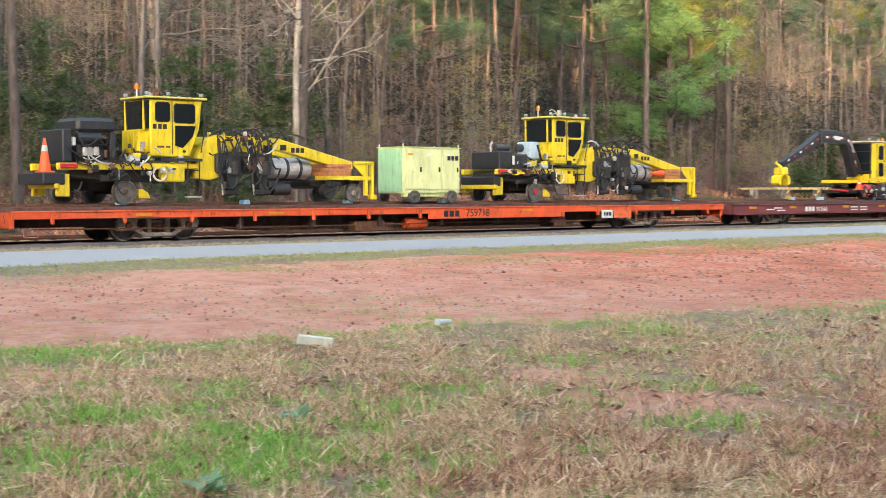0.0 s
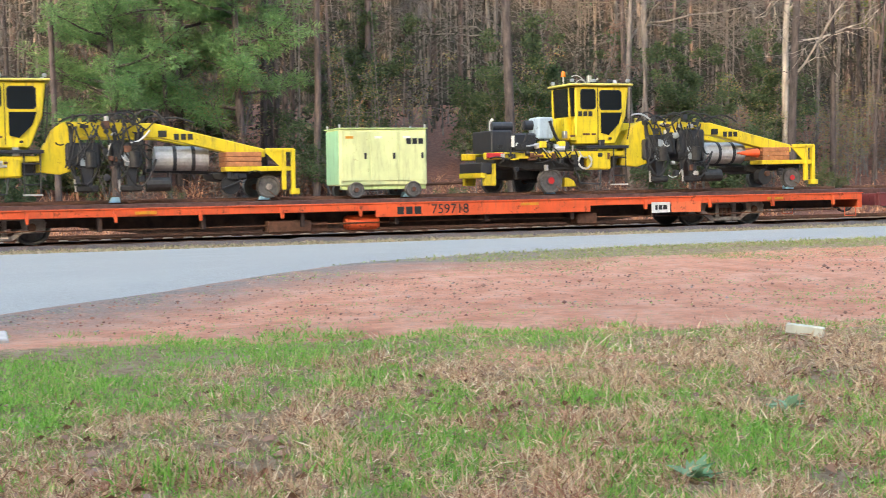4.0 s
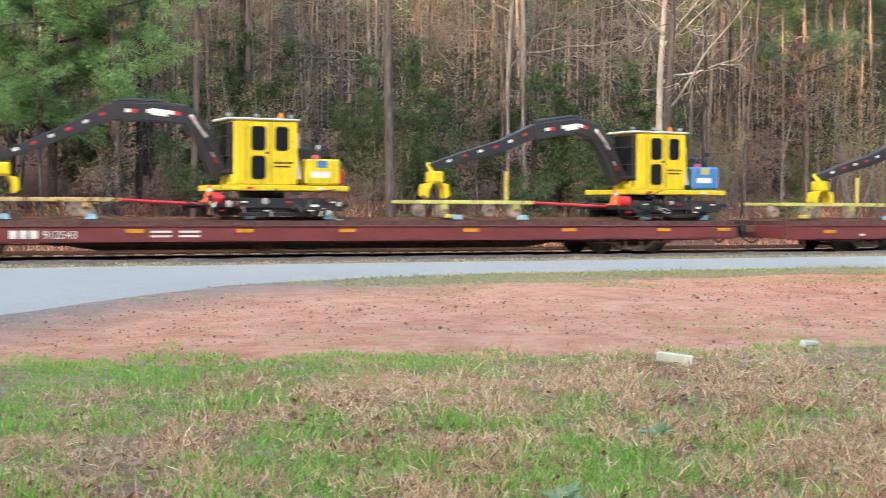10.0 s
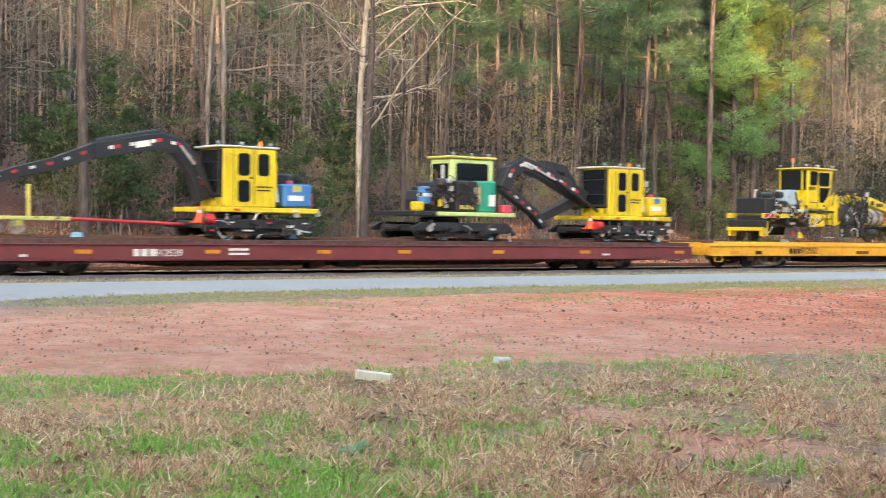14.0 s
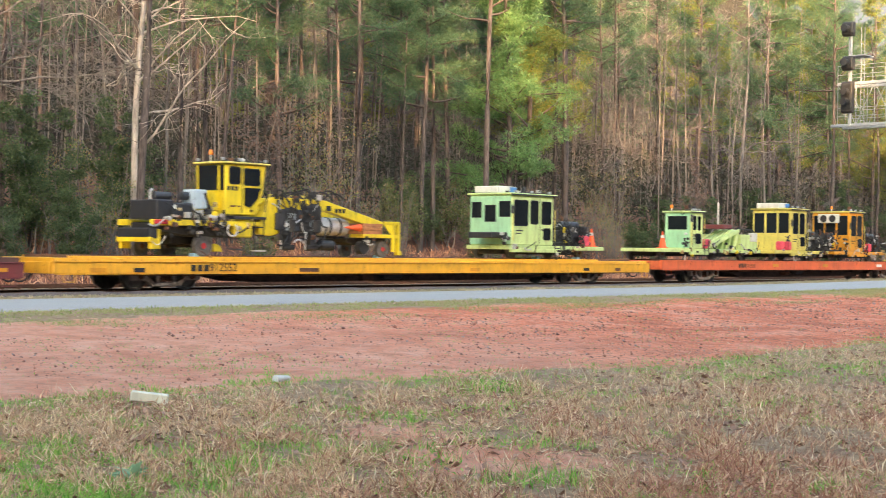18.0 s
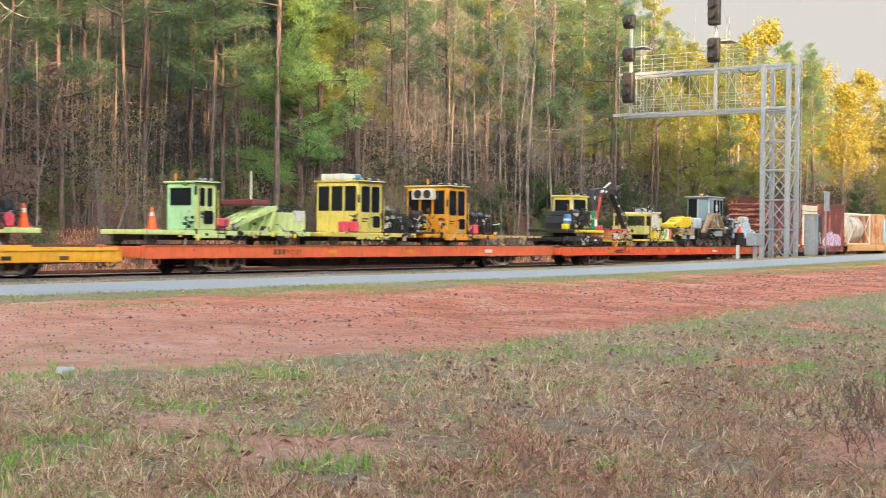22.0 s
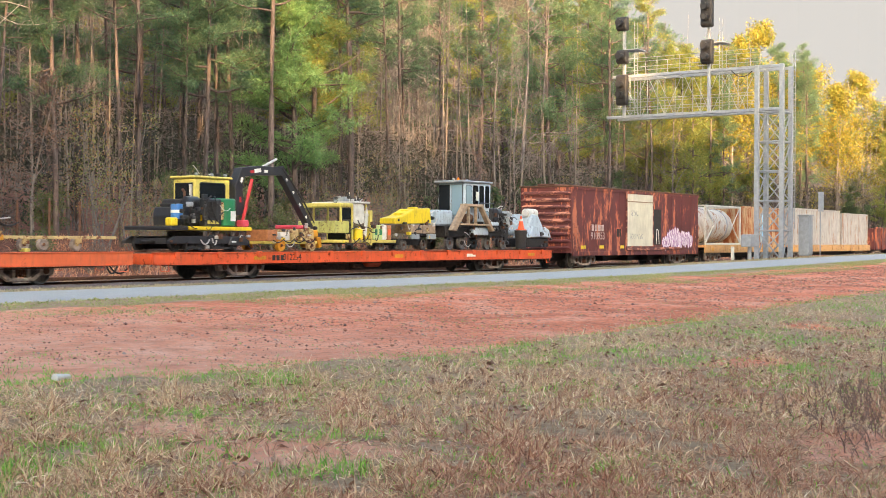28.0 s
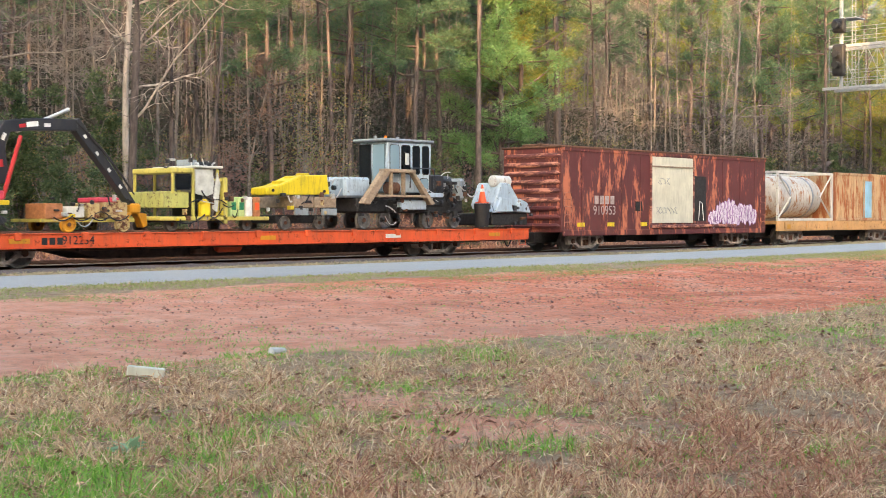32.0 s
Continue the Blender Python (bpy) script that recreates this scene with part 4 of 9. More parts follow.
def flatcar(u0, u1, mat, label, style="flush", sill=(0.64, 1.0), inset=4.1, belly=True, number="", number_at=0.0, ink=None, nmark=(), blocks=()):
    """A long flat car: deck, deep side sills, bellied centre sill, stake pockets, trucks, couplers and rails on the deck."""
    L = u1 - u0
    car = carried("flatcar", u0, label, "rail car", "flat cars of the work train")
    zt, zb = sill[1] - DECK, sill[0] - DECK
    part("deck", box(0.05, L - 0.05, -1.42, 1.42, zt - 0.02, -0.03, 0.01), M_DECK if style != "yellow" else M_CARYEL, car, "oil-darkened timber deck")
    for s in (-1, 1):
        y = s * 1.46
        if style == "ribbed":  # a slim top flange, then a deeper panel only over the middle
            part("side_sill", box(0, L, y - 0.05, y + 0.05, zt - 0.17, zt, 0.012), mat, car)
            part("top_flange", box(-0.02, L + 0.02, y - 0.08, y + 0.08, zt, zt + 0.035, 0.008), mat, car)
            part("name_panel", box(13.3, 19.2, y - 0.065, y + 0.045, zt - 0.33, zt - 0.02, 0.01), mat, car)
        else:
            part("side_sill", box(0, L, y - 0.05, y + 0.05, zb, zt, 0.012), mat, car)
            part("top_flange", box(-0.02, L + 0.02, y - 0.09, y + 0.07, zt, zt + 0.03, 0.008), mat, car)
            part("bottom_flange", box(0.1, L - 0.1, y - 0.08, y + 0.08, zb - 0.025, zb, 0.006), mat, car)
        part("deck_rail", box(0.4, L - 0.4, s * 0.75 - 0.04, s * 0.75 + 0.04, -0.03, 0.045, 0.01), M_RUST, car)
    n = int(L / 1.9)
    for i in range(n):
        x = 1.0 + i * (L - 2.0) / (n - 1)
        for s in (-1, 1):
            if style == "ribbed" and not (s < 0 and 13.2 < x < 19.3):
                part("stake_pocket", prism([(x - 0.05, zt - 0.02), (x + 0.05, zt - 0.02), (x + 0.05, zt - 0.30), (x - 0.02, zt - 0.30)], s * 1.52 - 0.05, s * 1.52 + 0.05, 0.008), mat, car)
            elif style == "pockets":
                part("stake_pocket", box(x - 0.09, x + 0.09, s * 1.53 - 0.05, s * 1.53 + 0.05, zt - 0.16, zt + 0.05, 0.01), mat, car)
    low = 0.26 if belly else 0.42
    part("centre_sill", prism([(0.5, zt - 0.05), (L - 0.5, zt - 0.05), (L - 0.6, zb - 0.0), (L - inset - 1.9, zb), (L - inset - 3.4, low - DECK + 0.16), (inset + 3.4, low - DECK + 0.16), (inset + 1.9, zb), (0.6, zb)], -0.9, 0.9, 0.01), M_UNDER, car)
    for k in range(7):
        x = inset + 2.4 + k * (L - 2 * inset - 4.8) / 6
        part("cross_bearer", prism([(x - 0.05, zt - 0.05), (x + 0.05, zt - 0.05), (x + 0.05, zb - 0.12), (x - 0.05, zb - 0.12)], -1.40, 1.40, 0.006), M_UNDER, car)
    for x, w in ((0.0, -1), (L, 1)):
        part("end_sill", box(x - 0.08, x + 0.08, -1.40, 1.40, zb, zt, 0.012), mat, car)
        coupler(x, w, car, DECK)
        for s in (-1, 1):
            part("grab_iron", tube([(x - w * 0.25, s * 1.53, zb + 0.02), (x - w * 0.25, s * 1.56, zb - 0.22), (x - w * 0.62, s * 1.56, zb - 0.22), (x - w * 0.62, s * 1.53, zb + 0.02)], 0.016), mat, car)
    bogie(inset, car, DECK)
    bogie(L - inset, car, DECK)
    tank = part("air_tank", lathe([(-0.46, 0.08), (-0.44, 0.15), (-0.36, 0.19), (0.36, 0.19), (0.44, 0.15), (0.46, 0.08)], 16, "x", (L * 0.47, -1.05, zb - 0.06)), mat if style == "ribbed" or style == "pockets" else M_DARK, car)
    part("brake_valve", box(L * 0.42, L * 0.42 + 0.5, -1.15, -0.75, zb - 0.28, zb - 0.02, 0.03), M_RUST, car)
    part("brake_pipe", tube([(0.6, -1.2, zb - 0.03), (L * 0.3, -1.22, zb - 0.09), (L * 0.55, -1.25, zb - 0.05), (L * 0.8, -1.22, zb - 0.10), (L - 0.6, -1.2, zb - 0.03)], 0.02), M_RUST, car)
    for x, m2 in blocks:
        part("tie_down_block", prism([(x - u0 - 0.13, -0.0), (x - u0 + 0.13, -0.0), (x - u0 + 0.10, 0.13), (x - u0 - 0.06, 0.13)], -1.0, -0.74, 0.01), m2, car)
        part("tie_down_chain", hose((x - u0 + 0.3, -1.35, 0.0), (x - u0 + 0.02, -0.85, 0.35), 0.02, 0.012, 3), M_RUST, car)
    if number:
        lettering(number, 0.34 if style != "flush" else 0.26, number_at - u0, -1.535 if style != "pockets" else -1.52, (zt - 0.27) if style == "ribbed" else (zt + zb) / 2 - 0.10, car, ink or M_INK)
        bars(nmark[0] - u0, (zt - 0.27) if style == "ribbed" else (zt + zb) / 2 - 0.10, -1.53 if style != "pockets" else -1.52, 0.19, [0.17, -0.06] * 3, car, ink or M_INK)
    return car


def label_plate(car, u0, x, z, w, h, mat, y=-1.525, name="reflector"):
    part(name, box(x - u0, x - u0 + w, y - 0.008, y + 0.012, z - DECK, z - DECK + h, 0.003), mat, car)


lead = flatcar(-15.4, 12.2, M_MAROON, "empty maroon flat car ahead of the orange one")
nyc = flatcar(13.0, 40.75, M_ORANGE, "rust-streaked orange flat car carrying yellow track machines", "ribbed", (0.62, 1.02), 4.2, True, "759718", 27.75, M_INK, (26.85,),
              [(16.2, M_SKYB), (23.6, M_SKYB), (27.3, M_SKYB), (31.3, M_SKYB), (38.7, M_SKYB), (20.0, M_SKYB)])
for x, w, m2 in ((20.4, 0.5, M_YELO), (16.3, 0.45, M_YELO), (30.2, 0.5, M_YELO), (34.0, 0.55, M_CHALK), (34.6, 0.9, M_SALMON), (37.6, 0.5, M_YELO)):
    label_plate(nyc, 13.0, x, 0.90 if m2 is M_YELO else 0.62, w, 0.07 if m2 is M_YELO else 0.28, m2, -1.54)
bars(21.1, 0.70 - DECK, -1.552, 0.12, [0.07, -0.04, 0.1, -0.03, 0.12], nyc, M_INK)
for k, (x, w) in enumerate([(23.6, 1.1), (31.9, 0.6)]):
    part("equipment_box", box(x - 13.0, x - 13.0 + w, -1.30, -0.6, 0.36 - DECK, 0.66 - DECK, 0.03), M_RUST, nyc)
car2 = flatcar(41.35, 66.4, M_MAROON, "maroon flat car carrying two yellow excavators and carts", "flush", (0.66, 1.0), 3.3, True, "912543", 46.7, M_CHALK, (45.95,),
               [(45.9, M_SKYB), (47.9, M_SKYB), (51.8, M_SKYB), (53.9, M_SKYB), (57.6, M_SKYB), (59.6, M_SKYB), (63.6, M_SKYB), (65.6, M_SKYB)])
for x in (42.3, 44.9, 48.6, 51.3, 54.0, 57.5, 60.5, 63.6, 65.7):
    label_plate(car2, 41.35, x, 0.86, 0.44, 0.09, M_YELO)
for x, z in ((49.2, 0.86), (49.2, 0.75), (49.9, 0.86), (49.9, 0.75), (43.4, 0.80), (43.9, 0.86), (44.1, 0.76)):
    label_plate(car2, 41.35, x, z, 0.5, 0.05, M_CHALK, -1.525, "marking")
car3 = flatcar(68.2, 95.0, M_MAROON, "maroon flat car carrying excavators and a green machine", "flush", (0.62, 1.0), 3.6, True, "912539", 74.55, M_CHALK, (73.95,),
               [(72.7, M_SKYB), (77.0, M_SKYB), (79.0, M_SKYB), (84.4, M_SKYB), (86.2, M_SKYB), (91.5, M_SKYB), (93.8, M_SKYB)])
for x in (69.6, 72.4, 76.0, 79.5, 82.3, 85.9, 89.6, 94.1):
    label_plate(car3, 68.2, x, 0.78, 0.44, 0.10, M_YELO)
for x, w, z in ((76.7, 0.6, 0.86), (76.7, 0.6, 0.74), (90.6, 0.35, 0.72), (71.0, 0.2, 0.70)):
    label_plate(car3, 68.2, x, z, w, 0.06, M_CHALK, -1.525, "marking")
car4 = flatcar(95.9, 123.75, M_CARYEL, "weathered yellow flat car carrying a regulator and a green cab machine", "yellow", (0.72, 1.04), 3.9, True, "912552", 101.0, M_INK, (100.35,),
               [(100.9, M_SKYB), (108.5, M_SKYB), (117.0, M_SKYB), (119.5, M_SKYB)])
for x, w, m2 in ((97.0, 0.5, M_YELO), (98.4, 0.35, M_INK), (119.2, 0.35, M_INK), (121.3, 0.35, M_RUST), (104.5, 0.8, M_RUST), (112.5, 0.5, M_YELO)):
    label_plate(car4, 95.9, x, 0.76, w, 0.12, m2)
for s in (-1, 1):
    part("deck_curb", box(0.6, 24.6, s * 1.2 - 0.06, s * 1.2 + 0.06, -0.14, 0.03, 0.01), M_CARYEL, car4)
car5 = flatcar(124.7, 151.2, M_SALMON, "faded orange flat car crowded with cab machines", "flush", (0.80, 1.18), 4.0, True, "912101", 131.6, M_RUST, (130.9,), [])
for x, w, m2 in ((145.0, 0.6, M_CHALK), (134.0, 0.5, M_YELO), (139.0, 0.5, M_YELO)):
    label_plate(car5, 124.7, x, 0.92, w, 0.14, m2)
car6 = flatcar(152.1, 178.3, M_ORANGE, "orange flat car loaded with assorted track machines", "pockets", (0.78, 1.14), 4.6, True, "912234", 158.45, M_INK, (157.85,), [])
for x, w, m2 in ((156.9, 0.6, M_YELO), (165.3, 0.6, M_YELO), (170.7, 0.7, M_CHALK), (176.0, 0.6, M_YELO)):
    label_plate(car6, 152.1, x, 0.90, w, 0.13, m2)


# ---- pieces that several machines share ----
def pane(x0, x1, z0, z1, y, parent, mat=None, name="window"):
    """A rounded window: a dark rubber rim and the glass inside it."""
    c = min(0.06, (x1 - x0) * 0.2)

    def outline(g):
        return [(x0 - g + c, z0 - g), (x1 + g - c, z0 - g), (x1 + g, z0 - g + c), (x1 + g, z1 + g - c), (x1 + g - c, z1 + g), (x0 - g + c, z1 + g), (x0 - g, z1 + g - c), (x0 - g, z0 - g + c)]
    w = part(name, prism(outline(0.018), y - 0.012, y + 0.012, 0), M_RUBBER, parent)
    part("pane", prism(outline(-0.004), y - 0.017, y - 0.013, 0), mat or M_GLASS, w)
    return w


def end_pane(y0, y1, z0, z1, x, parent, mat=None, name="window"):
    w = part(name, box(x - 0.012, x + 0.012, y0 - 0.02, y1 + 0.02, z0 - 0.02, z1 + 0.02, 0), M_RUBBER, parent)
    part("pane", box(x - 0.018, x - 0.013, y0, y1, z0, z1, 0), mat or M_GLASS, w)
    return w


def beacon(x, y, z, parent, post=0.0):
    if post:
        part("beacon_post", rod((x, y, z), (x, y, z + post), 0.02), M_WHITE, parent)
    part("beacon", lathe([(0, 0.075), (0.02, 0.075), (0.03, 0.06), (0.13, 0.05), (0.16, 0.02)], 12, "z", (x, y, z + post)), M_AMBER, parent, "amber warning beacon")


def work_lamp(x, y, z, parent):
    part("work_lamp", box(x - 0.05, x + 0.05, y - 0.05, y + 0.05, z + 0.02, z + 0.11, 0.02), M_GALV, parent)
    part("lamp_bracket", box(x - 0.015, x + 0.015, y - 0.015, y + 0.015, z - 0.005, z + 0.03, 0), M_DARK, parent)


def cone(x, y, z, parent, h=0.72):
    c = part("traffic_cone", lathe([(0, 0.16), (0.02, 0.16), (h, 0.03)], 14, "z", (x, y, z)), M_CONE, parent, "orange traffic cone")
    part("cone_base", box(x - 0.19, x + 0.19, y - 0.19, y + 0.19, z - 0.03, z + 0.01, 0.01), M_CONE, c)
    part("cone_band", lathe([(h * 0.60, 0.086), (h * 0.78, 0.063)], 14, "z", (x, y, z)), M_WHITE, c)


def ladder(x0, x1, z0, z1, y, parent, mat, rungs=3):
    lad = part("ladder", tube([(x0, y, z1), (x0, y, z0), (x1, y, z0), (x1, y, z1)], 0.022), mat, parent)
    for k in range(1, rungs):
        z = z0 + (z1 - z0) * k / rungs
        part("rung", rod((x0, y, z), (x1, y, z), 0.018, 6), mat, lad)


def engine(x0, x1, z0, z1, parent, seed, y0=-1.15, y1=1.0, extras=True):
    """An open diesel: block, heads, air cleaner, radiator, pulleys, pipes and hoses."""
    rnd = random.Random(seed)
    L, H = x1 - x0, z1 - z0
    e = part("engine_block", prism([(x0 + 0.15 * L, z0), (x0 + 0.8 * L, z0), (x0 + 0.85 * L, z0 + 0.45 * H), (x0 + 0.7 * L, z0 + 0.7 * H), (x0 + 0.2 * L, z0 + 0.7 * H), (x0 + 0.12 * L, z0 + 0.35 * H)], y0 + 0.35, y1 - 0.4, 0.03), M_BLACK, parent)
    part("valve_cover", box(x0 + 0.24 * L, x0 + 0.66 * L, y0 + 0.5, y1 - 0.6, z0 + 0.7 * H, z0 + 0.84 * H, 0.04), M_DARK, e)
    part("air_cleaner", lathe([(0, 0.10), (0.02, 0.17), (0.5 * L, 0.17), (0.52 * L, 0.10)], 16, "x", (x0 + 0.2 * L, y0 + 0.35, z0 + 0.9 * H)), M_BLACK, e)
    part("radiator", box(x1 - 0.14, x1 - 0.02, y0 + 0.25, y1 - 0.25, z0 + 0.1 * H, z0 + 0.9 * H, 0.02), M_DARK, e)
    part("exhaust", tube([(x0 + 0.5 * L, y0 + 0.7, z0 + 0.8 * H), (x0 + 0.5 * L, y0 + 0.7, z0 + 1.25 * H), (x0 + 0.5 * L - 0.1, y0 + 0.7, z0 + 1.36 * H)], 0.045, 8), M_RUST, e)
    for k in range(3):
        part("pulley", lathe([(-0.03, 0.03), (-0.03, 0.10 + 0.02 * k), (0.03, 0.10 + 0.02 * k), (0.03, 0.03)], 14, "y", (x0 + (0.28 + 0.2 * k) * L, y0 + 0.28, z0 + (0.28 + 0.1 * (k % 2)) * H)), M_STEEL if k == 1 else M_DARK, e)
    if extras:
        for _ in range(7):
            a = (x0 + rnd.uniform(0, L), y0 + rnd.uniform(0.05, 0.3), z0 + rnd.uniform(0.0, 0.8) * H)
            c = (a[0] + rnd.uniform(-0.5, 0.5) * L, a[1] + rnd.uniform(-0.05, 0.15), z0 + rnd.uniform(0.0, 0.9) * H)
            part("hose", hose(a, c, rnd.uniform(0.05, 0.25)), M_RUBBER, e)
        for _ in range(4):
            x, z = x0 + rnd.uniform(0.05, 0.85) * L, z0 + rnd.uniform(0.05, 0.6) * H
            part("filter_can", lathe([(0, 0.05), (0.01, 0.07), (0.2, 0.07), (0.22, 0.04)], 10, "z", (x, y0 + 0.2, z)), rnd.choice([M_WHITE, M_DARK, M_STEEL, M_YEL]), e)
    return e


def clutter(parent, x0, x1, z0, z1, y, count, seed, dark=False):
    """The small fittings that crowd a machine's side: valves, brackets, cans, pipes and lines."""
    rnd = random.Random(str(seed))
    tones = [M_DARK, M_BLACK, M_DARK, M_BLACK, M_STEEL, M_RUST] if dark else [M_DARK, M_BLACK, M_RUST, M_YEL, M_STEEL, M_CREAM, M_TRUCK, M_DARK]
    for k in range(count):
        x, z = rnd.uniform(x0, x1), rnd.uniform(z0, z1)
        w, h = rnd.uniform(0.05, 0.22), rnd.uniform(0.05, 0.2)
        pick = rnd.random()
        if pick < 0.35:
            part("bracket", box(x, x + w, y - rnd.uniform(0.0, 0.06), y + 0.1, z, z + h, 0.012), rnd.choice(tones), parent)
        elif pick < 0.6:
            part("valve", lathe([(-0.06, 0.03), (-0.05, 0.03 + h * 0.3), (0.05, 0.03 + h * 0.3), (0.06, 0.03)], 10, rnd.choice("xyz"), (x, y, z)), rnd.choice(tones), parent)
        else:
            part("pipe", hose((x, y - 0.03, z), (x + rnd.uniform(-0.6, 0.6), y - 0.03, z + rnd.uniform(-0.3, 0.3)), rnd.uniform(-0.12, 0.2), rnd.uniform(0.012, 0.026), 6), rnd.choice([M_RUBBER, M_RUBBER, M_STEEL, M_DARK]), parent)


# ---- ballast regulators: engine in front, tall cab, goose-neck frame over the work heads, small rear axle ----
def regulator(u, label, variant):
    """u: where the front wheel stands."""
    t = carried("ballast_regulator", u, label, "track machine", "yellow ballast regulators")
    z0 = -DECK
    W = -1.28
    part("main_frame", prism([(-1.95, 2.10 + z0), (-1.95, 2.28 + z0), (2.05, 2.30 + z0), (2.05, 2.16 + z0), (0.2, 2.12 + z0)], W, W + 0.16, 0.02), M_YEL, t)
    part("far_main_frame", prism([(-1.95, 2.10 + z0), (-1.95, 2.28 + z0), (2.05, 2.30 + z0), (2.05, 2.16 + z0), (0.2, 2.12 + z0)], 0.40, 0.55, 0.02), M_YEL, t)
    part("belly_gear", prism([(-1.6, 1.92 + z0), (-1.6, 2.2 + z0), (2.0, 2.2 + z0), (1.9, 1.86 + z0), (0.9, 1.78 + z0), (-0.6, 1.80 + z0)], W + 0.2, 0.38, 0.04), M_DARK, t)
    part("front_bumper", box(-2.35 if variant == "tall" else -2.05, -1.75, -1.25, 0.4, 1.72 + z0, 2.03 + z0, 0.03), M_BLACK, t, "black battery box")
    for y in (-1.2, 0.3):
        part("front_leg", prism([(-1.95, 1.42 + z0), (-1.62, 1.42 + z0), (-1.62, 2.0 + z0), (-1.95, 2.0 + z0)], y, y + 0.16, 0.015), M_YEL, t)
    part("front_crossbeam", box(-2.05, -1.9, -1.25, 0.45, 1.62 + z0, 1.78 + z0, 0.02), M_YEL, t)
    part("tail_light", box(-1.92, -1.45, W - 0.05, W + 0.05, 2.14 + z0, 2.27 + z0, 0.02), M_RED, t, "red lamp box")
    if variant == "tall":
        part("engine_house", box(-1.33, -0.22, -1.05, 0.3, 3.08 + z0, 3.46 + z0, 0.09), M_BLACK, t)
        part("radiator_guard", box(-1.75, -1.5, -1.1, 0.35, 2.3 + z0, 3.15 + z0, 0.03), M_BLACK, t)
        part("house_post", box(-0.42, -0.28, -1.08, -0.95, 2.3 + z0, 3.1 + z0, 0.01), M_BLACK, t)
        engine(-1.55, -0.25, 2.32 + z0, 3.02 + z0, t, 5, -1.2, 0.45)
        cone(-2.15, -0.9, 2.03 + z0 + 0.03, t, 0.85)
        part("exhaust_stack", tube([(-0.38, -0.5, 3.4 + z0), (-0.38, -0.5, 3.72 + z0), (-0.47, -0.5, 3.78 + z0)], 0.04), M_DARK, t)
    else:
        part("radiator", box(-1.70, -1.12, -1.1, 0.3, 2.28 + z0, 2.86 + z0, 0.03), M_BLACK, t)
        part("engine_cover", box(-1.08, -0.45, -1.15, 0.3, 2.30 + z0, 2.78 + z0, 0.04), M_BLACK, t)
        part("air_cleaner", lathe([(-0.3, 0.06), (-0.28, 0.12), (0.28, 0.12), (0.3, 0.06)], 14, "x", (-1.25, -0.7, 2.98 + z0)), M_BLACK, t)
        part("second_air_cleaner", lathe([(-0.22, 0.06), (-0.2, 0.13), (0.2, 0.13), (0.22, 0.06)], 14, "x", (-0.45, -0.8, 3.0 + z0)), M_BLACK, t)
        part("label_plate", box(-1.16, -1.08, -1.17, -1.14, 2.42 + z0, 2.72 + z0, 0), M_CHALK, t)
        part("hydraulic_tank", box(-0.42, 0.02, -1.22, -0.55, 2.62 + z0, 3.2 + z0, 0.04), M_PBLUE, t, "pale blue-grey hydraulic tank")
        part("tank_hose", hose((-0.1, -1.24, 3.1 + z0), (0.25, -1.2, 2.5 + z0), 0.12, 0.04), M_RUBBER, t)
        part("stack", tube([(-1.45, -0.4, 2.85 + z0), (-1.45, -0.4, 3.12 + z0), (-1.38, -0.4, 3.18 + z0)], 0.04), M_STEEL, t)
    # cab
    cab = part("cab", prism([(0.55, 2.48 + z0), (1.72, 2.48 + z0), (2.02, 3.2 + z0), (2.12, 4.02 + z0), (0.55, 4.02 + z0)], W + 0.08, 0.1, 0.03), M_YEL, t)
    part("cab_roof", box(0.36, 2.22, W - 0.02, 0.2, 4.03 + z0, 4.09 + z0, 0.03), M_YELP, cab)
    clutter(cab, 0.5, 2.0, 4.1 + z0, 4.15 + z0, W + 0.25, 9, variant + "roof", True)
    cab.location.x = 0.12
    part("cab_nose", prism([(0.34, 2.60 + z0), (0.56, 2.60 + z0), (0.56, 3.20 + z0), (0.34, 3.20 + z0)], W + 0.35, 0.05, 0.02), M_YEL, cab)
    for k in range(4):
        part("nose_rib", box(0.325, 0.342, W + 0.42 + 0.2 * k, W + 0.46 + 0.2 * k, 2.64 + z0, 3.16 + z0, 0), M_YEL, cab)
    part("front_windscreen", prism([(0.46, 3.22 + z0), (0.56, 3.22 + z0), (0.56, 3.98 + z0), (0.43, 3.98 + z0)], W + 0.14, 0.05, 0.01), M_GLASS, cab)
    pane(0.70, 1.12, 3.42 + z0, 3.93 + z0, W + 0.08, cab)
    pane(1.26, 1.88, 3.40 + z0, 3.90 + z0, W + 0.08, cab)
    w = part("door_window", prism([(1.28, 2.78 + z0), (1.50, 2.72 + z0), (1.80, 3.02 + z0), (1.90, 3.32 + z0), (1.28, 3.32 + z0)], W + 0.05, W + 0.10, 0.0), M_GLASS, cab)
    part("door_seam", box(1.185, 1.205, W + 0.07, W + 0.09, 2.55 + z0, 3.98 + z0, 0), M_INK, cab)
    part("door_handle", box(1.5, 1.58, W + 0.02, W + 0.08, 2.60 + z0, 2.66 + z0, 0.01), M_INK, cab)
    part("grab_rail", tube([(2.05, W + 0.05, 2.6 + z0), (2.12, W, 3.1 + z0), (2.16, W + 0.02, 3.95 + z0)], 0.018), M_INK, cab)
    part("rear_windscreen", prism([(1.80, 2.9 + z0), (2.05, 3.2 + z0), (2.145, 3.98 + z0), (2.125, 3.98 + z0), (2.03, 3.25 + z0)], W + 0.2, 0.0, 0), M_GLASS, cab)
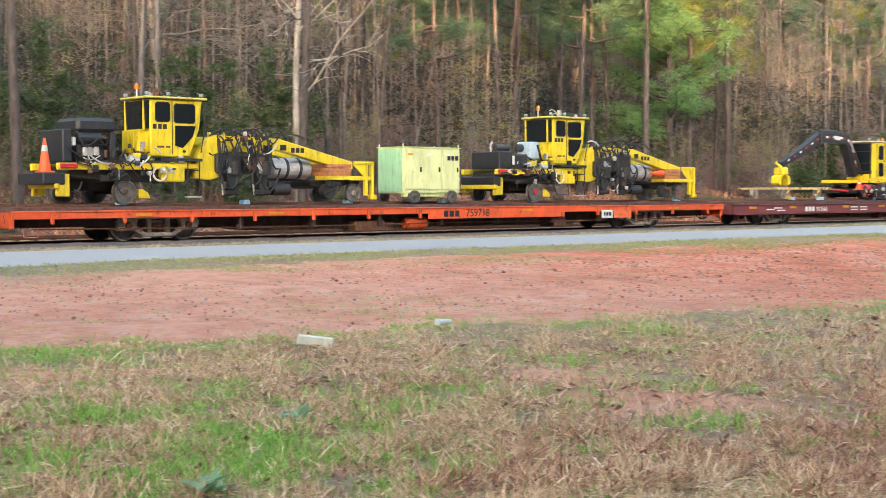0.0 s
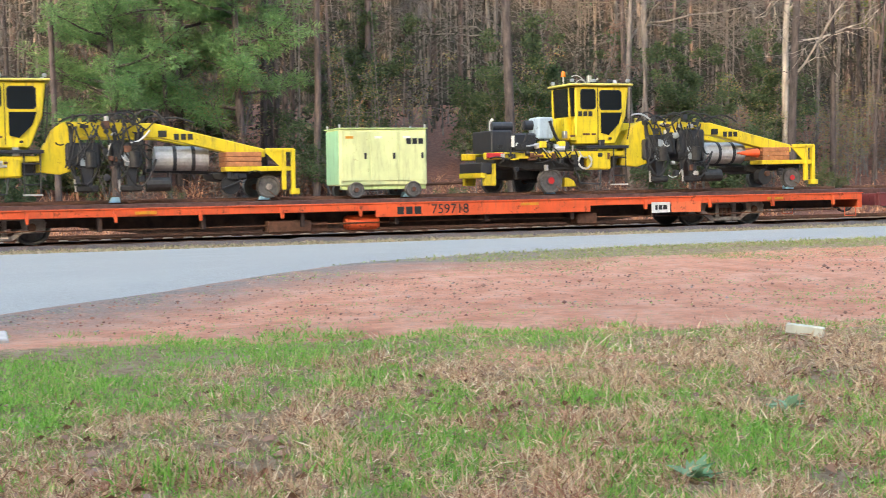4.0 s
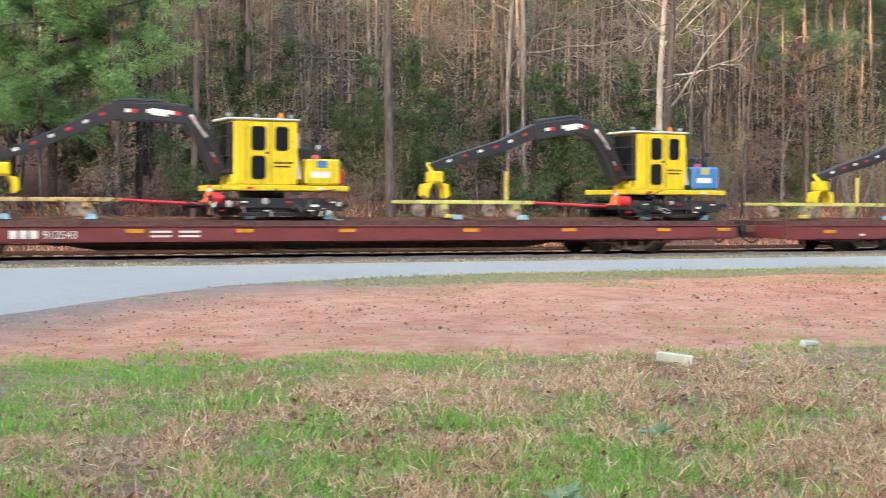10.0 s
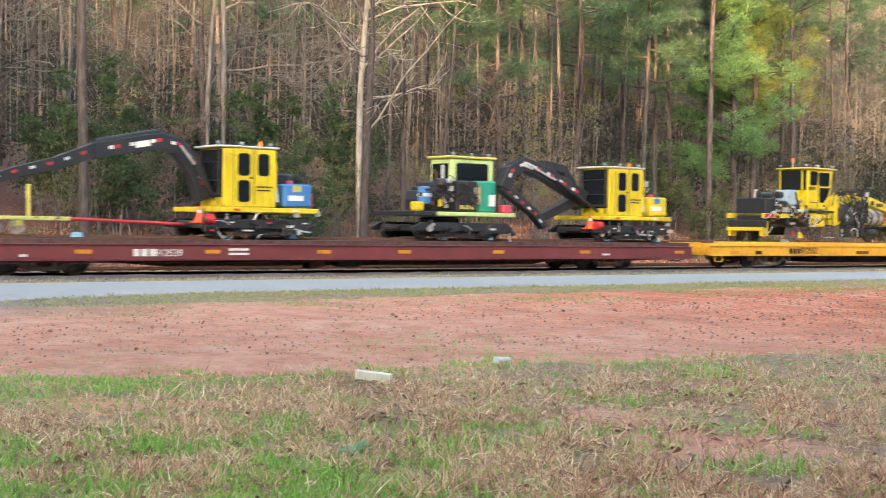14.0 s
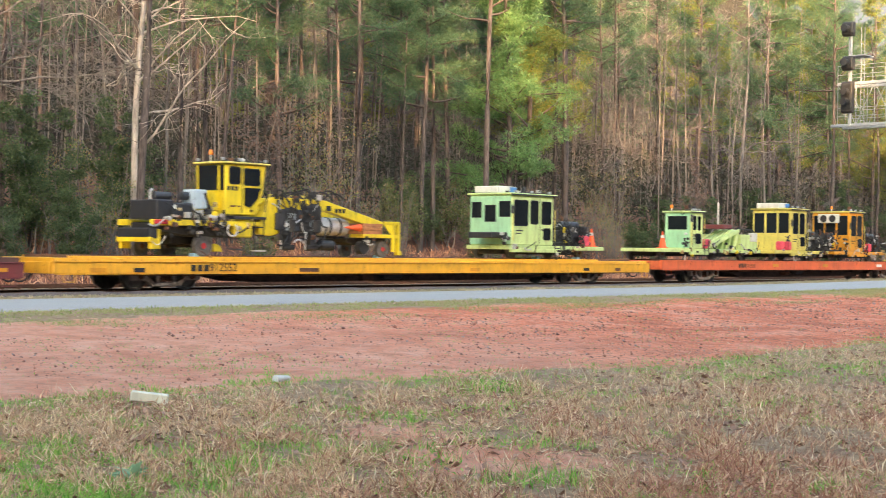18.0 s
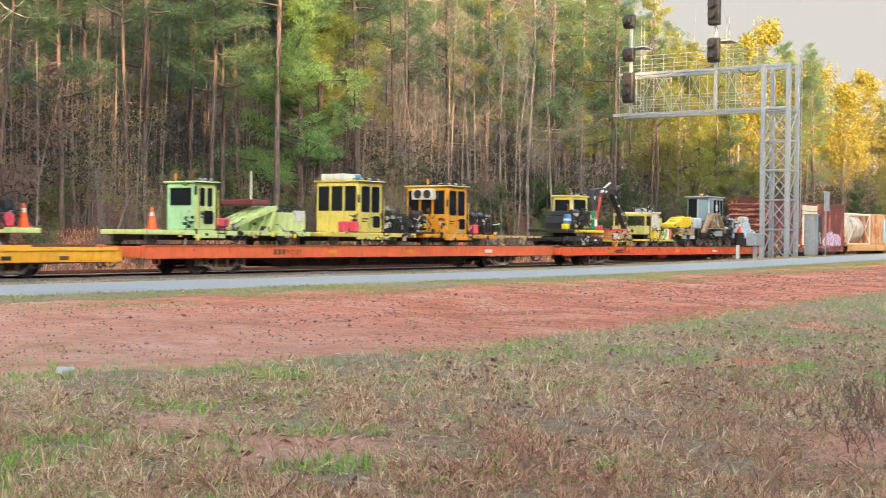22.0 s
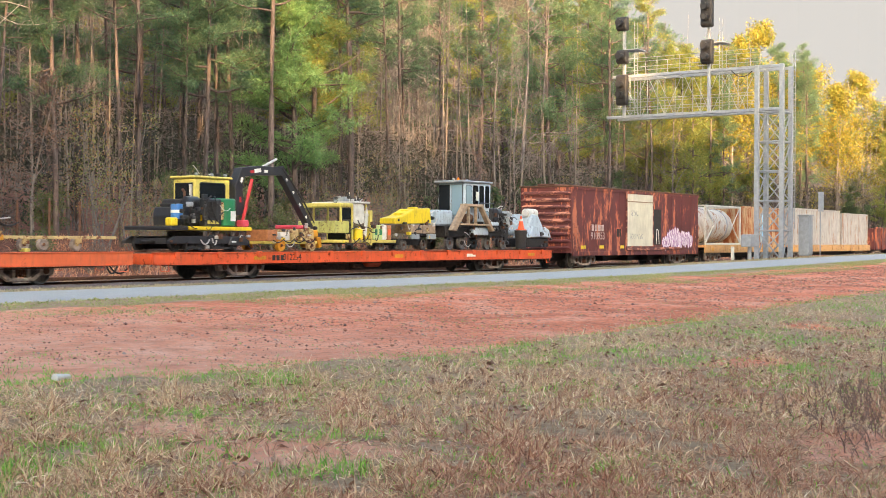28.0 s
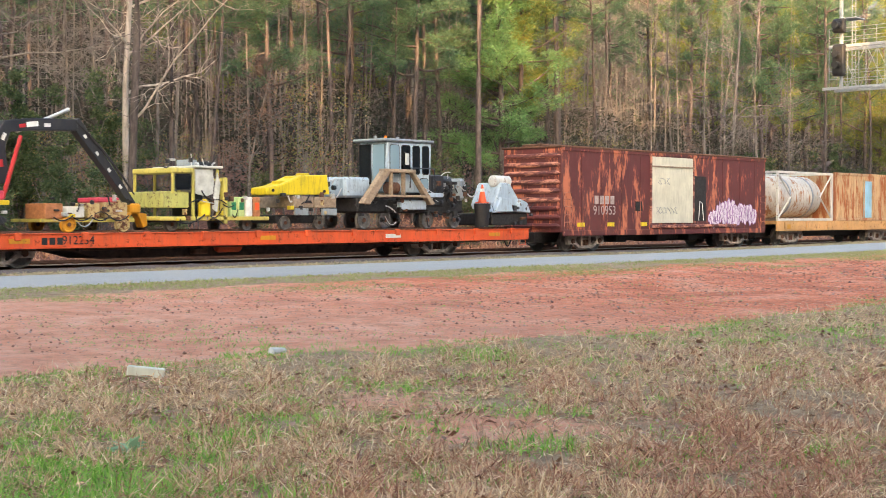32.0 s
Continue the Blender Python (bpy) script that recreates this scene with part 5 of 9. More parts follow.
    for x, y in ((0.46, W + 0.1), (2.1, W + 0.1), (0.46, 0.05), (2.1, 0.05), (1.1, W + 0.1)):
        work_lamp(x, y, 4.10 + z0, cab)
    beacon(0.52, -0.5, 4.09 + z0, cab, 0.22)
    bars(0.62, 3.22 + z0, W + 0.075, 0.13, [0.11, -0.04] * 3, cab, M_INK)
    bars(0.75, 2.72 + z0, W + 0.075, 0.05, [0.2, -0.06, 0.12], cab, M_RUST)
    # underside of the cab
    part("valve_box", box(0.95, 1.65, W - 0.02, -0.6, 1.80 + z0, 2.26 + z0, 0.04), M_YEL, t)
    part("platform", box(0.9, 2.15, W - 0.08, -0.7, 2.36 + z0, 2.44 + z0, 0.01), M_BLACK, t)
    ladder(1.70, 2.06, 1.40 + z0, 2.36 + z0, W - 0.06, t, M_BLACK, 4)
    part("step_plate", box(1.66, 2.1, W - 0.12, W + 0.06, 1.38 + z0, 1.42 + z0, 0), M_STEEL, t)
    part("hose_loop", tube([(0.86 + 0.19 * math.cos(a), W - 0.06, 2.02 + z0 + 0.19 * math.sin(a)) for a in [2.2 + 0.42 * k for k in range(13)]], 0.028), M_WHITE, t, "white hose loop")
    part("step_bracket", tube([(0.6, W, 1.85 + z0), (0.72, W - 0.05, 1.45 + z0), (1.3, W - 0.05, 1.42 + z0), (1.35, W, 1.8 + z0)], 0.025), M_BLACK, t)
    for k in range(5):
        part("oil_line", hose((-0.6 + 0.3 * k, W - 0.03, 2.30 + z0), (-0.35 + 0.35 * k, W - 0.04, 1.9 + z0), -0.05 + 0.06 * k, 0.018), M_RUBBER, t)
    part("pump", lathe([(-0.16, 0.06), (-0.14, 0.11), (0.14, 0.11), (0.16, 0.06)], 12, "x", (0.15, W + 0.05, 2.38 + z0)), M_STEEL, t)
    part("yellow_valve", box(0.12, 0.32, W - 0.05, W + 0.12, 2.42 + z0, 2.56 + z0, 0.02), M_YEL, t)
    for y in (W + 0.22, 0.0):
        part("mullion", box(0.42, 0.47, y, y + 0.06, 3.2 + z0, 4.0 + z0, 0), M_YEL, cab)
    clutter(t, -1.6, 0.6, 1.78 + z0, 2.50 + z0, W - 0.02, 34, variant, True)
    clutter(t, -1.5, 1.6, 2.0 + z0, 2.55 + z0, W - 0.02, 16, variant + "lines")
    clutter(t, 2.7, 4.3, 1.6 + z0, 2.75 + z0, W - 0.03, 26, variant + "heads", True)
    clutter(t, -0.5, 0.7, 2.2 + z0, 2.75 + z0, W + 0.1, 10, variant + "pipes")
    clutter(t, 2.6, 4.4, 2.55 + z0, 3.2 + z0, W + 0.06, 24, variant + "neck", True)
    for k in range(7):
        x = 2.7 + 0.26 * k
        part("loop_hose", hose((x, W - 0.02, 3.05 + z0), (x + 0.35, W - 0.05, 2.2 + z0), -0.25 + 0.09 * k, 0.024, 9), M_RUBBER, t)
    if variant != "tall":
        part("valve_block", box(2.75, 3.6, W - 0.03, W + 0.5, 2.2 + z0, 2.72 + z0, 0.05), M_BLACK, t)
        part("head_cover", box(3.75, 4.5, W - 0.02, W + 0.5, 2.0 + z0, 2.86 + z0, 0.05), M_BLACK, t)
        part("grey_manifold", box(3.05, 3.35, W - 0.05, W, 2.3 + z0, 2.6 + z0, 0.02), M_GREYC, t)
    clutter(t, 6.3, 7.0, 1.6 + z0, 1.95 + z0, W + 0.1, 7, variant + "rear", True)
    # axles
    rail_wheel(0, -1.0, 1.53 + z0, 0.33, t, M_WHEEL, M_RED if variant != "tall" else None)
    rail_wheel(0, 0.80, 1.53 + z0, 0.33, t)
    part("axle", rod((0, -0.75, 1.53 + z0), (0, 0.75, 1.53 + z0), 0.06), M_DARK, t)
    part("axle_box", box(-0.9, 0.35, -0.66, 0.66, 1.55 + z0, 1.95 + z0, 0.05), M_DARK, t)
    rail_wheel(-0.95, 0.78, 1.50 + z0, 0.30, t)
    part("rail_sweep", prism([(0.42, 1.36 + z0), (0.78, 1.36 + z0), (0.70, 1.52 + z0), (0.55, 1.60 + z0), (0.42, 1.60 + z0)], W + 0.3, W + 0.5, 0.015), M_YEL, t)
    # goose-neck
    neck = part("goose_neck", prism([(2.02, 2.28 + z0), (2.40, 2.96 + z0), (2.62, 3.10 + z0), (4.75, 3.05 + z0), (7.35, 2.42 + z0), (7.35, 2.22 + z0), (6.3, 2.36 + z0), (4.85, 2.70 + z0), (2.98, 2.72 + z0), (2.90, 1.98 + z0), (2.50, 1.86 + z0), (2.02, 1.92 + z0)], W + 0.12, W + 0.42, 0.02), M_YEL, t)
    part("far_goose_neck", prism([(2.02, 2.28 + z0), (2.40, 2.96 + z0), (2.62, 3.10 + z0), (4.75, 3.05 + z0), (7.35, 2.42 + z0), (7.35, 2.22 + z0), (4.85, 2.70 + z0), (2.98, 2.72 + z0), (2.90, 1.98 + z0), (2.02, 1.92 + z0)], 0.05, 0.35, 0.02), M_YEL, t)
    for x in (2.7, 4.6, 6.9):
        part("cross_tie", rod((x, W + 0.3, 2.85 + z0 - 0.17 * max(0, x - 4.4)), (x, 0.3, 2.85 + z0 - 0.17 * max(0, x - 4.4)), 0.06), M_YEL, t)
    bars(5.15, 2.66 + z0, W + 0.11, 0.14, [0.12, -0.045] * 3, neck, M_INK)
    part("data_plate", box(4.78, 4.98, W + 0.10, W + 0.125, 2.72 + z0, 2.88 + z0, 0), M_INK, neck)
    rnd = random.Random(variant)
    for k in range(9):
        x = 2.5 + k * 0.27
        part("pressure_line", hose((x, W + 0.15, 3.08 + z0), (x + rnd.uniform(0.5, 1.1), W + 0.1, 3.06 + z0), -rnd.uniform(0.10, 0.32), 0.024), M_RUBBER, neck)
    for k in range(5):
        part("valve_lamp", box(2.5 + 0.45 * k, 2.58 + 0.45 * k, W + 0.2, W + 0.3, 3.06 + z0, 3.18 + z0, 0.01), M_YELP, neck)
    # work heads hanging under the neck
    for x, s in ((3.05, 1.0), (4.05, 0.9)):
        head = part("work_head", box(x - 0.42 * s, x + 0.38 * s, W + 0.0, W + 0.75, 2.05 + z0, 2.60 + z0, 0.05), M_BLACK, t)
        part("head_motor", lathe([(-0.2, 0.08), (-0.18, 0.14), (0.18, 0.14), (0.2, 0.08)], 14, "z", (x + 0.15, W - 0.02, 2.2 + z0)), M_DARK, head)
        part("head_plate", box(x - 0.1, x + 0.2, W - 0.05, W + 0.0, 2.05 + z0, 2.40 + z0, 0.01), M_GREYC, head)
        part("tool_arm", prism([(x - 0.10, 2.05 + z0), (x + 0.22, 2.05 + z0), (x + 0.16, 1.5 + z0), (x + 0.05, 1.40 + z0), (x - 0.02, 1.5 + z0)], W - 0.02, W + 0.3, 0.02), M_BLACK, head)
        part("tool_shoe", box(x - 0.2, x + 0.32, W - 0.04, W + 0.2, 1.44 + z0, 1.60 + z0, 0.04), M_DARK, head)
        part("lift_cylinder", rod((x - 0.3, W + 0.1, 3.0 + z0), (x - 0.22, W + 0.05, 1.75 + z0), 0.05), M_BLACK, head)
        part("cylinder_rod", rod((x - 0.22, W + 0.05, 1.78 + z0), (x - 0.2, W + 0.05, 1.45 + z0), 0.028), M_STEEL, head)
        for k in range(5):
            a = (x + rnd.uniform(-0.4, 0.4), W - 0.04, 2.9 + z0 + rnd.uniform(0, 0.15))
            c = (x + rnd.uniform(-0.5, 0.5), W - 0.06, 1.7 + z0 + rnd.uniform(0, 0.5))
            part("head_hose", hose(a, c, rnd.uniform(0.1, 0.35), 0.02), M_RUBBER, head)
    part("roller_head", lathe([(-0.3, 0.1), (-0.28, 0.17), (0.28, 0.17), (0.3, 0.1)], 14, "x", (4.75, W + 0.1, 1.60 + z0)), M_DARK, t)
    part("hose_loop", hose((2.7, W - 0.02, 2.1 + z0), (3.4, W - 0.02, 2.1 + z0), 0.5, 0.03), M_RUBBER, t)
    part("hose_loop", hose((3.9, W - 0.02, 2.3 + z0), (4.7, W - 0.02, 2.2 + z0), 0.7, 0.03), M_RUBBER, t)
    part("draw_bar", prism([(4.6, 1.98 + z0), (7.0, 1.86 + z0), (7.0, 1.78 + z0), (4.6, 1.90 + z0)], -0.2, 0.0, 0), M_BLACK, t)
    # drum, timber and the rear axle
    dr = part("drum", lathe([(4.72, 0.28), (4.74, 0.30), (6.0, 0.30), (6.02, 0.28)], 22, "x", (0, -0.65, 2.22 + z0)), M_STEEL, t, "bright steel drum in straps")
    for x in (5.15, 5.6):
        part("drum_strap", lathe([(x, 0.29), (x, 0.312), (x + 0.09, 0.312), (x + 0.09, 0.29)], 22, "x", (0, -0.65, 2.22 + z0)), M_BLACK, dr)
    for k in range(3):
        part("timber_block", box(6.38, 7.25, W + 0.05, -0.2, 2.0 + z0 + 0.12 * k, 2.115 + z0 + 0.12 * k, 0.012), M_WOOD, t)
    if variant != "tall":
        part("spare_cone", lathe([(5.55, 0.02), (6.2, 0.13)], 14, "x", (0, W + 0.05, 2.2 + z0)), M_CONE, t, "orange cone laid on its side")
    rail_wheel(7.45, -1.0, 1.50 + z0, 0.28, t, M_WHEEL, M_RED if variant != "tall" else M_TRUCK)
    rail_wheel(7.45, 0.80, 1.50 + z0, 0.28, t)
    part("rear_axle_frame", prism([(6.1, 1.86 + z0), (7.95, 1.90 + z0), (7.95, 1.76 + z0), (7.0, 1.70 + z0), (6.5, 1.62 + z0), (6.15, 1.70 + z0)], -0.7, 0.7, 0.03), M_DARK, t)
    part("tyre_stub", lathe([(-0.12, 0.1), (-0.12, 0.22), (0.12, 0.22), (0.12, 0.1)], 16, "y", (6.5, W + 0.25, 1.55 + z0)), M_RUBBER, t)
    part("rear_frame", box(6.35, 8.0, W + 0.05, -0.6, 1.88 + z0, 2.0 + z0, 0.015), M_YEL, t)
    for x in (7.75, 7.98):
        part("rear_post", box(x, x + 0.1, W + 0.02, W + 0.16, 1.42 + z0, 2.42 + z0, 0.012), M_YEL, t)
    part("rear_rail", box(7.35, 8.05, W + 0.02, W + 0.12, 2.34 + z0, 2.44 + z0, 0.012), M_YEL, t)
    part("rear_gusset", prism([(7.3, 2.38 + z0), (7.75, 2.38 + z0), (7.75, 1.95 + z0)], W + 0.05, W + 0.1, 0), M_YEL, t)
    part("rear_hook", box(7.95, 8.18, W + 0.02, W + 0.2, 1.30 + z0, 1.45 + z0, 0.02), M_YEL, t)
    part("reflector", box(5.9, 6.02, W + 0.15, W + 0.25, 2.62 + z0, 2.74 + z0, 0.01), M_RED, neck)
    return t


reg_a = regulator(16.25, "yellow ballast regulator with a tall black engine house and glazed cab", "tall")
reg_b = regulator(31.28, "yellow ballast regulator with a pale blue hydraulic tank", "blue")
reg_c = regulator(101.12, "yellow ballast regulator with a grey tank beside its cab", "grey")

# ---- generator trailer ----
gen = carried("generator_trailer", 25.45, "lime-green boxy generator trailer with panel doors on small wheels", "generator")
z0 = -DECK
body = part("housing", box(0, 2.3, -1.25, 0.05, 1.48 + z0, 2.9 + z0, 0.03), M_LIMEY, gen)
part("end_panel", box(-0.012, 0.006, -1.2, 0.0, 1.52 + z0, 2.86 + z0, 0.004), M_MINT, body)
for k in range(3):
    d = part("door", box(0.06 + 0.75 * k, 0.76 + 0.75 * k, -1.275, -1.245, 1.6 + z0, 2.84 + z0, 0.01), M_LIMEY, body)
    part("handle", box(0.64 + 0.75 * k, 0.70 + 0.75 * k, -1.295, -1.275, 2.15 + z0, 2.30 + z0, 0.005), M_INK, d)
    part("warning_plate", box(0.16 + 0.75 * k, 0.36 + 0.75 * k, -1.285, -1.275, 2.66 + z0, 2.72 + z0, 0), M_YELO if k == 0 else M_CHALK, d)
bars(1.75, 2.52 + z0, -1.285, 0.14, [0.12, -0.04] * 3, body, M_INK)
part("roof_lip", box(-0.03, 2.33, -1.28, 0.08, 2.9 + z0, 2.93 + z0, 0.008), M_LIME, body)
part("skid", box(0.05, 2.28, -1.2, -1.05, 1.38 + z0, 1.48 + z0, 0.01), M_LIME, gen)
for x in (0.42, 1.92):
    rail_wheel(x, -1.26, 1.38 + z0, 0.20, gen, M_WHEEL)
    rail_wheel(x, 0.3, 1.36 + z0, 0.19, gen, M_WHEEL)
part("tow_bar", rod((2.3, -0.3, 1.48 + z0), (3.6, -0.3, 1.52 + z0), 0.04), M_RUST, gen)
for x, y in ((0.03, -1.2), (2.27, -1.2), (0.03, 0.0), (2.27, 0.0)):
    part("lifting_eye", lathe([(0, 0.02), (0.07, 0.03), (0.1, 0.015)], 8, "z", (x, y, 2.92 + z0)), M_STEEL, body)


# ---- rail excavators: wheeled undercarriage, turning deck, cab, black banded boom ----
def beam(pts, w0, w1, y0, y1, parent, mat, name):
    """A box-section arm along (x, z) points, tapering from w0 to w1."""
    up, dn = [], []
    n = len(pts)
    for i, (x, z) in enumerate(pts):
        a, c = pts[max(0, i - 1)], pts[min(n - 1, i + 1)]
        d = math.hypot(c[0] - a[0], c[1] - a[1])
        nx, nz = -(c[1] - a[1]) / d, (c[0] - a[0]) / d
        w = (w0 + (w1 - w0) * i / (n - 1)) / 2
        up.append((x + nx * w, z + nz * w))
        dn.append((x - nx * w, z - nz * w))
    return part(name, prism(up + dn[::-1], y0, y1, 0.012), mat, parent)


def band(pts, f, length, h, y, parent, mat):
    """A reflective strip on the side of an arm, at the fraction f of its length."""
    seg = [math.dist(a, c) for a, c in zip(pts, pts[1:])]
    s = f * sum(seg)
    i = 0
    while i < len(seg) - 1 and s > seg[i]:
        s -= seg[i]
        i += 1
    a, c = Vector((*pts[i], 0)), Vector((*pts[i + 1], 0))
    d = (c - a).normalized()
    n = Vector((-d.y, d.x, 0))
    p = a + d * s - n * 0.07
    q = p + d * length
    part("reflective_band", prism([(p.x, p.y), (q.x, q.y), ((q + n * h).x, (q + n * h).y), ((p + n * h).x, (p + n * h).y)], y - 0.006, y, 0), mat, parent)


def undercarriage(t, x0, x1, z0):
    """Rail-wheeled carrier under a turning deck."""
    W = -1.2
    L = x1 - x0
    part("carrier_frame", box(x0 + 0.25, x1 - 0.25, -0.75, 0.75, 1.45 + z0, 1.66 + z0, 0.03), M_BLACK, t)
    for s in (-1, 1):
        part("side_rail", prism([(x0 + 0.05, 1.56 + z0), (x0 + 0.35, 1.72 + z0), (x1 - 0.35, 1.72 + z0), (x1 - 0.05, 1.56 + z0), (x1 - 0.05, 1.46 + z0), (x0 + 0.05, 1.46 + z0)], s * 1.08 - 0.08, s * 1.08 + 0.08, 0.015), M_BLACK, t)
        part("lower_rail", box(x0 + 0.9, x1 - 0.9, s * 1.08 - 0.05, s * 1.08 + 0.05, 1.27 + z0, 1.36 + z0, 0.01), M_DARK, t)
        part("axle_guard", prism([(x1 - 1.15, 1.40 + z0), (x1 - 1.0, 1.70 + z0), (x1 - 0.3, 1.74 + z0), (x1 - 0.1, 1.40 + z0)], s * 1.12 - 0.06, s * 1.12 + 0.06, 0.02), M_BLACK, t)
        part("chain_box", box(x0 + 1.1, x1 - 1.25, s * 0.98 - 0.08, s * 0.98 + 0.08, 1.36 + z0, 1.62 + z0, 0.02), M_BLACK, t)
        for k in range(3):
            x = x0 + L * (0.34 + 0.16 * k)
            part("stanchion", box(x - 0.04, x + 0.04, s * 1.08 - 0.04, s * 1.08 + 0.04, 1.34 + z0, 1.5 + z0, 0), M_DARK, t)
        for x in (x0 + 0.55, x1 - 0.65):
            rail_wheel(x, s * 0.85, 1.47 + z0, 0.25, t, M_DARK)
        for x in (x0 + 0.95, x1 - 1.05):
            part("guide_roller", lathe([(-0.05, 0.04), (-0.05, 0.14), (0.05, 0.14), (0.05, 0.04)], 14, "y", (x, s * 0.95, 1.38 + z0)), M_DARK, t)
    part("front_coupler", rod((x0 - 0.35, -0.2, 1.52 + z0), (x0 + 0.3, -0.2, 1.52 + z0), 0.06), M_DARK, t)
    part("rear_coupler", rod((x1 - 0.2, -0.2, 1.55 + z0), (x1 + 0.35, -0.2, 1.55 + z0), 0.05), M_DARK, t)
    part("reflector", box(x1 - 1.0, x1 - 0.8, W - 0.0, W + 0.03, 1.5 + z0, 1.56 + z0, 0), M_CHALK, t)
    part("slew_ring", lathe([(1.70 + z0, 0.55), (1.72 + z0, 0.62), (1.86 + z0, 0.62), (1.90 + z0, 0.5)], 22, "z", ((x0 + x1) / 2 - 0.1, 0, 0)), M_DARK, t)
    for k in range(3):
        part("hose", hose((x0 + 0.3 + 0.4 * k, W + 0.1, 1.7 + z0), (x0 + 0.8 + 0.5 * k, W + 0.1, 1.6 + z0), 0.15, 0.018), M_RUBBER, t)


def excavator(c, label, boom, stick, tank, grapple=True, extra=()):
    """c: where the cab's front side edge stands. boom and stick: (x, z) points, x from c."""
    t = carried("rail_excavator", c, label, "excavator", "yellow rail excavators")
    z0 = -DECK
    W = -1.22
    undercarriage(t, -0.7, 3.0, z0)
    part("red_winch", lathe([(-0.16, 0.08), (-0.14, 0.15), (0.14, 0.15), (0.16, 0.08)], 14, "x", (-0.42, W + 0.1, 1.70 + z0)), M_RED, t)
    part("turning_deck", box(-0.32, 3.02, W, 1.2, 1.90 + z0, 2.04 + z0, 0.02), M_YEL, t)
    for k in range(2):
        part("deck_band", box(0.3 + 1.85 * k, 0.48 + 1.85 * k, W - 0.006, W, 1.94 + z0, 2.0 + z0, 0), M_CHALK if k % 2 else M_RED, t)
    cab = part("cab", prism([(0.0, 2.04 + z0), (1.64, 2.04 + z0), (1.64, 3.66 + z0), (0.0, 3.66 + z0)], W + 0.04, 0.15, 0.035), M_YEL, t)
    part("windscreen", prism([(-0.03, 2.3 + z0), (0.02, 2.3 + z0), (0.02, 3.6 + z0), (-0.03, 3.6 + z0)], W + 0.12, 0.08, 0), M_GLASS, cab)
    part("windscreen_guard", box(-0.14, -0.03, W + 0.06, 0.1, 2.35 + z0, 2.42 + z0, 0.01), M_BLACK, cab)
    for y in (W + 0.1, 0.05):
        part("guard_bar", rod((-0.12, y, 2.1 + z0), (-0.12, y, 3.66 + z0), 0.022), M_BLACK, cab)
    for k in range(2):
        part("guard_slat", box(-0.135, -0.105, W + 0.1, 0.05, 2.75 + z0 + 0.5 * k, 2.775 + z0 + 0.5 * k, 0), M_BLACK, cab)
    part("seat_back", box(-0.028, -0.02, W + 0.5, W + 0.85, 2.35 + z0, 2.75 + z0, 0), M_OLIVE, cab)
    part("roof", box(-0.20, 1.70, W + 0.0, 0.2, 3.66 + z0, 3.72 + z0, 0.025), M_WHITE, cab)
    for x in (-0.12, 0.6, 1.5):
        work_lamp(x, W + 0.15, 3.72 + z0, cab)
    beacon(1.32, W + 0.4, 3.72 + z0, cab)
    pane(0.45, 0.79, 2.92 + z0, 3.50 + z0, W + 0.04, cab)
    pane(1.07, 1.39, 2.92 + z0, 3.50 + z0, W + 0.04, cab)
    pane(0.45, 0.79, 2.20 + z0, 2.76 + z0, W + 0.04, cab)
    part("door_edge", box(0.30, 0.315, W + 0.03, W + 0.05, 2.1 + z0, 3.6 + z0, 0), M_INK, cab)
    part("door_edge", box(0.93, 0.945, W + 0.03, W + 0.05, 2.1 + z0, 3.6 + z0, 0), M_INK, cab)
    part("door_handle", box(0.80, 0.88, W + 0.0, W + 0.05, 2.82 + z0, 2.88 + z0, 0.01), M_INK, cab)
    for x in (0.05, 1.6):
        part("grab_rail", rod((x, W - 0.02, 2.5 + z0), (x, W - 0.02, 3.3 + z0), 0.015, 6), M_YEL, cab)
    bars(1.02, 2.58 + z0, W + 0.035, 0.05, [0.1, -0.03] * 3 + [0.1], cab, M_INK)
    bars(1.02, 2.49 + z0, W + 0.035, 0.04, [0.42], cab, M_INK)
    part("white_patch", prism([(1.56, 2.2 + z0), (1.78, 2.2 + z0), (1.66, 2.85 + z0), (1.58, 2.85 + z0)], W + 0.1, W + 0.14, 0), M_WHITE, t)
    engine(1.75, 2.75, 2.06 + z0, 2.95 + z0, t, int(c), -0.9, 1.1, False)
    part("engine_cover", box(1.72, 2.35, -0.75, 1.0, 2.6 + z0, 3.02 + z0, 0.05), M_BLACK, t)
    part("exhaust_stack", rod((1.78, -0.75, 3.0 + z0), (1.78, -0.75, 3.38 + z0), 0.05), M_WHITE, t)
    tk = part("fuel_tank", box(1.88, 2.78, W, -0.5, 2.06 + z0, 2.72 + z0, 0.05), tank, t)
    part("tank_label", box(2.15, 2.42, W - 0.008, W, 2.5 + z0, 2.68 + z0, 0), M_BLUE if tank is M_YEL else M_YELP, tk)
    part("tank_label", box(2.0, 2.5, W - 0.008, W, 2.25 + z0, 2.4 + z0, 0), M_CHALK, tk)
    part("filler_cap", lathe([(2.72 + z0, 0.09), (2.80 + z0, 0.09), (2.82 + z0, 0.05)], 12, "z", (2.2, W + 0.25, 0)), M_PINK, tk)
    part("counterweight", box(2.78, 3.0, -0.95, 1.0, 2.06 + z0, 2.5 + z0, 0.06), M_RED, t)
    cone(-0.55, W + 0.35, 1.62 + z0, t, 0.42)
    clutter(t, -0.7, 3.0, 1.25 + z0, 1.85 + z0, W + 0.02, 30, c, True)
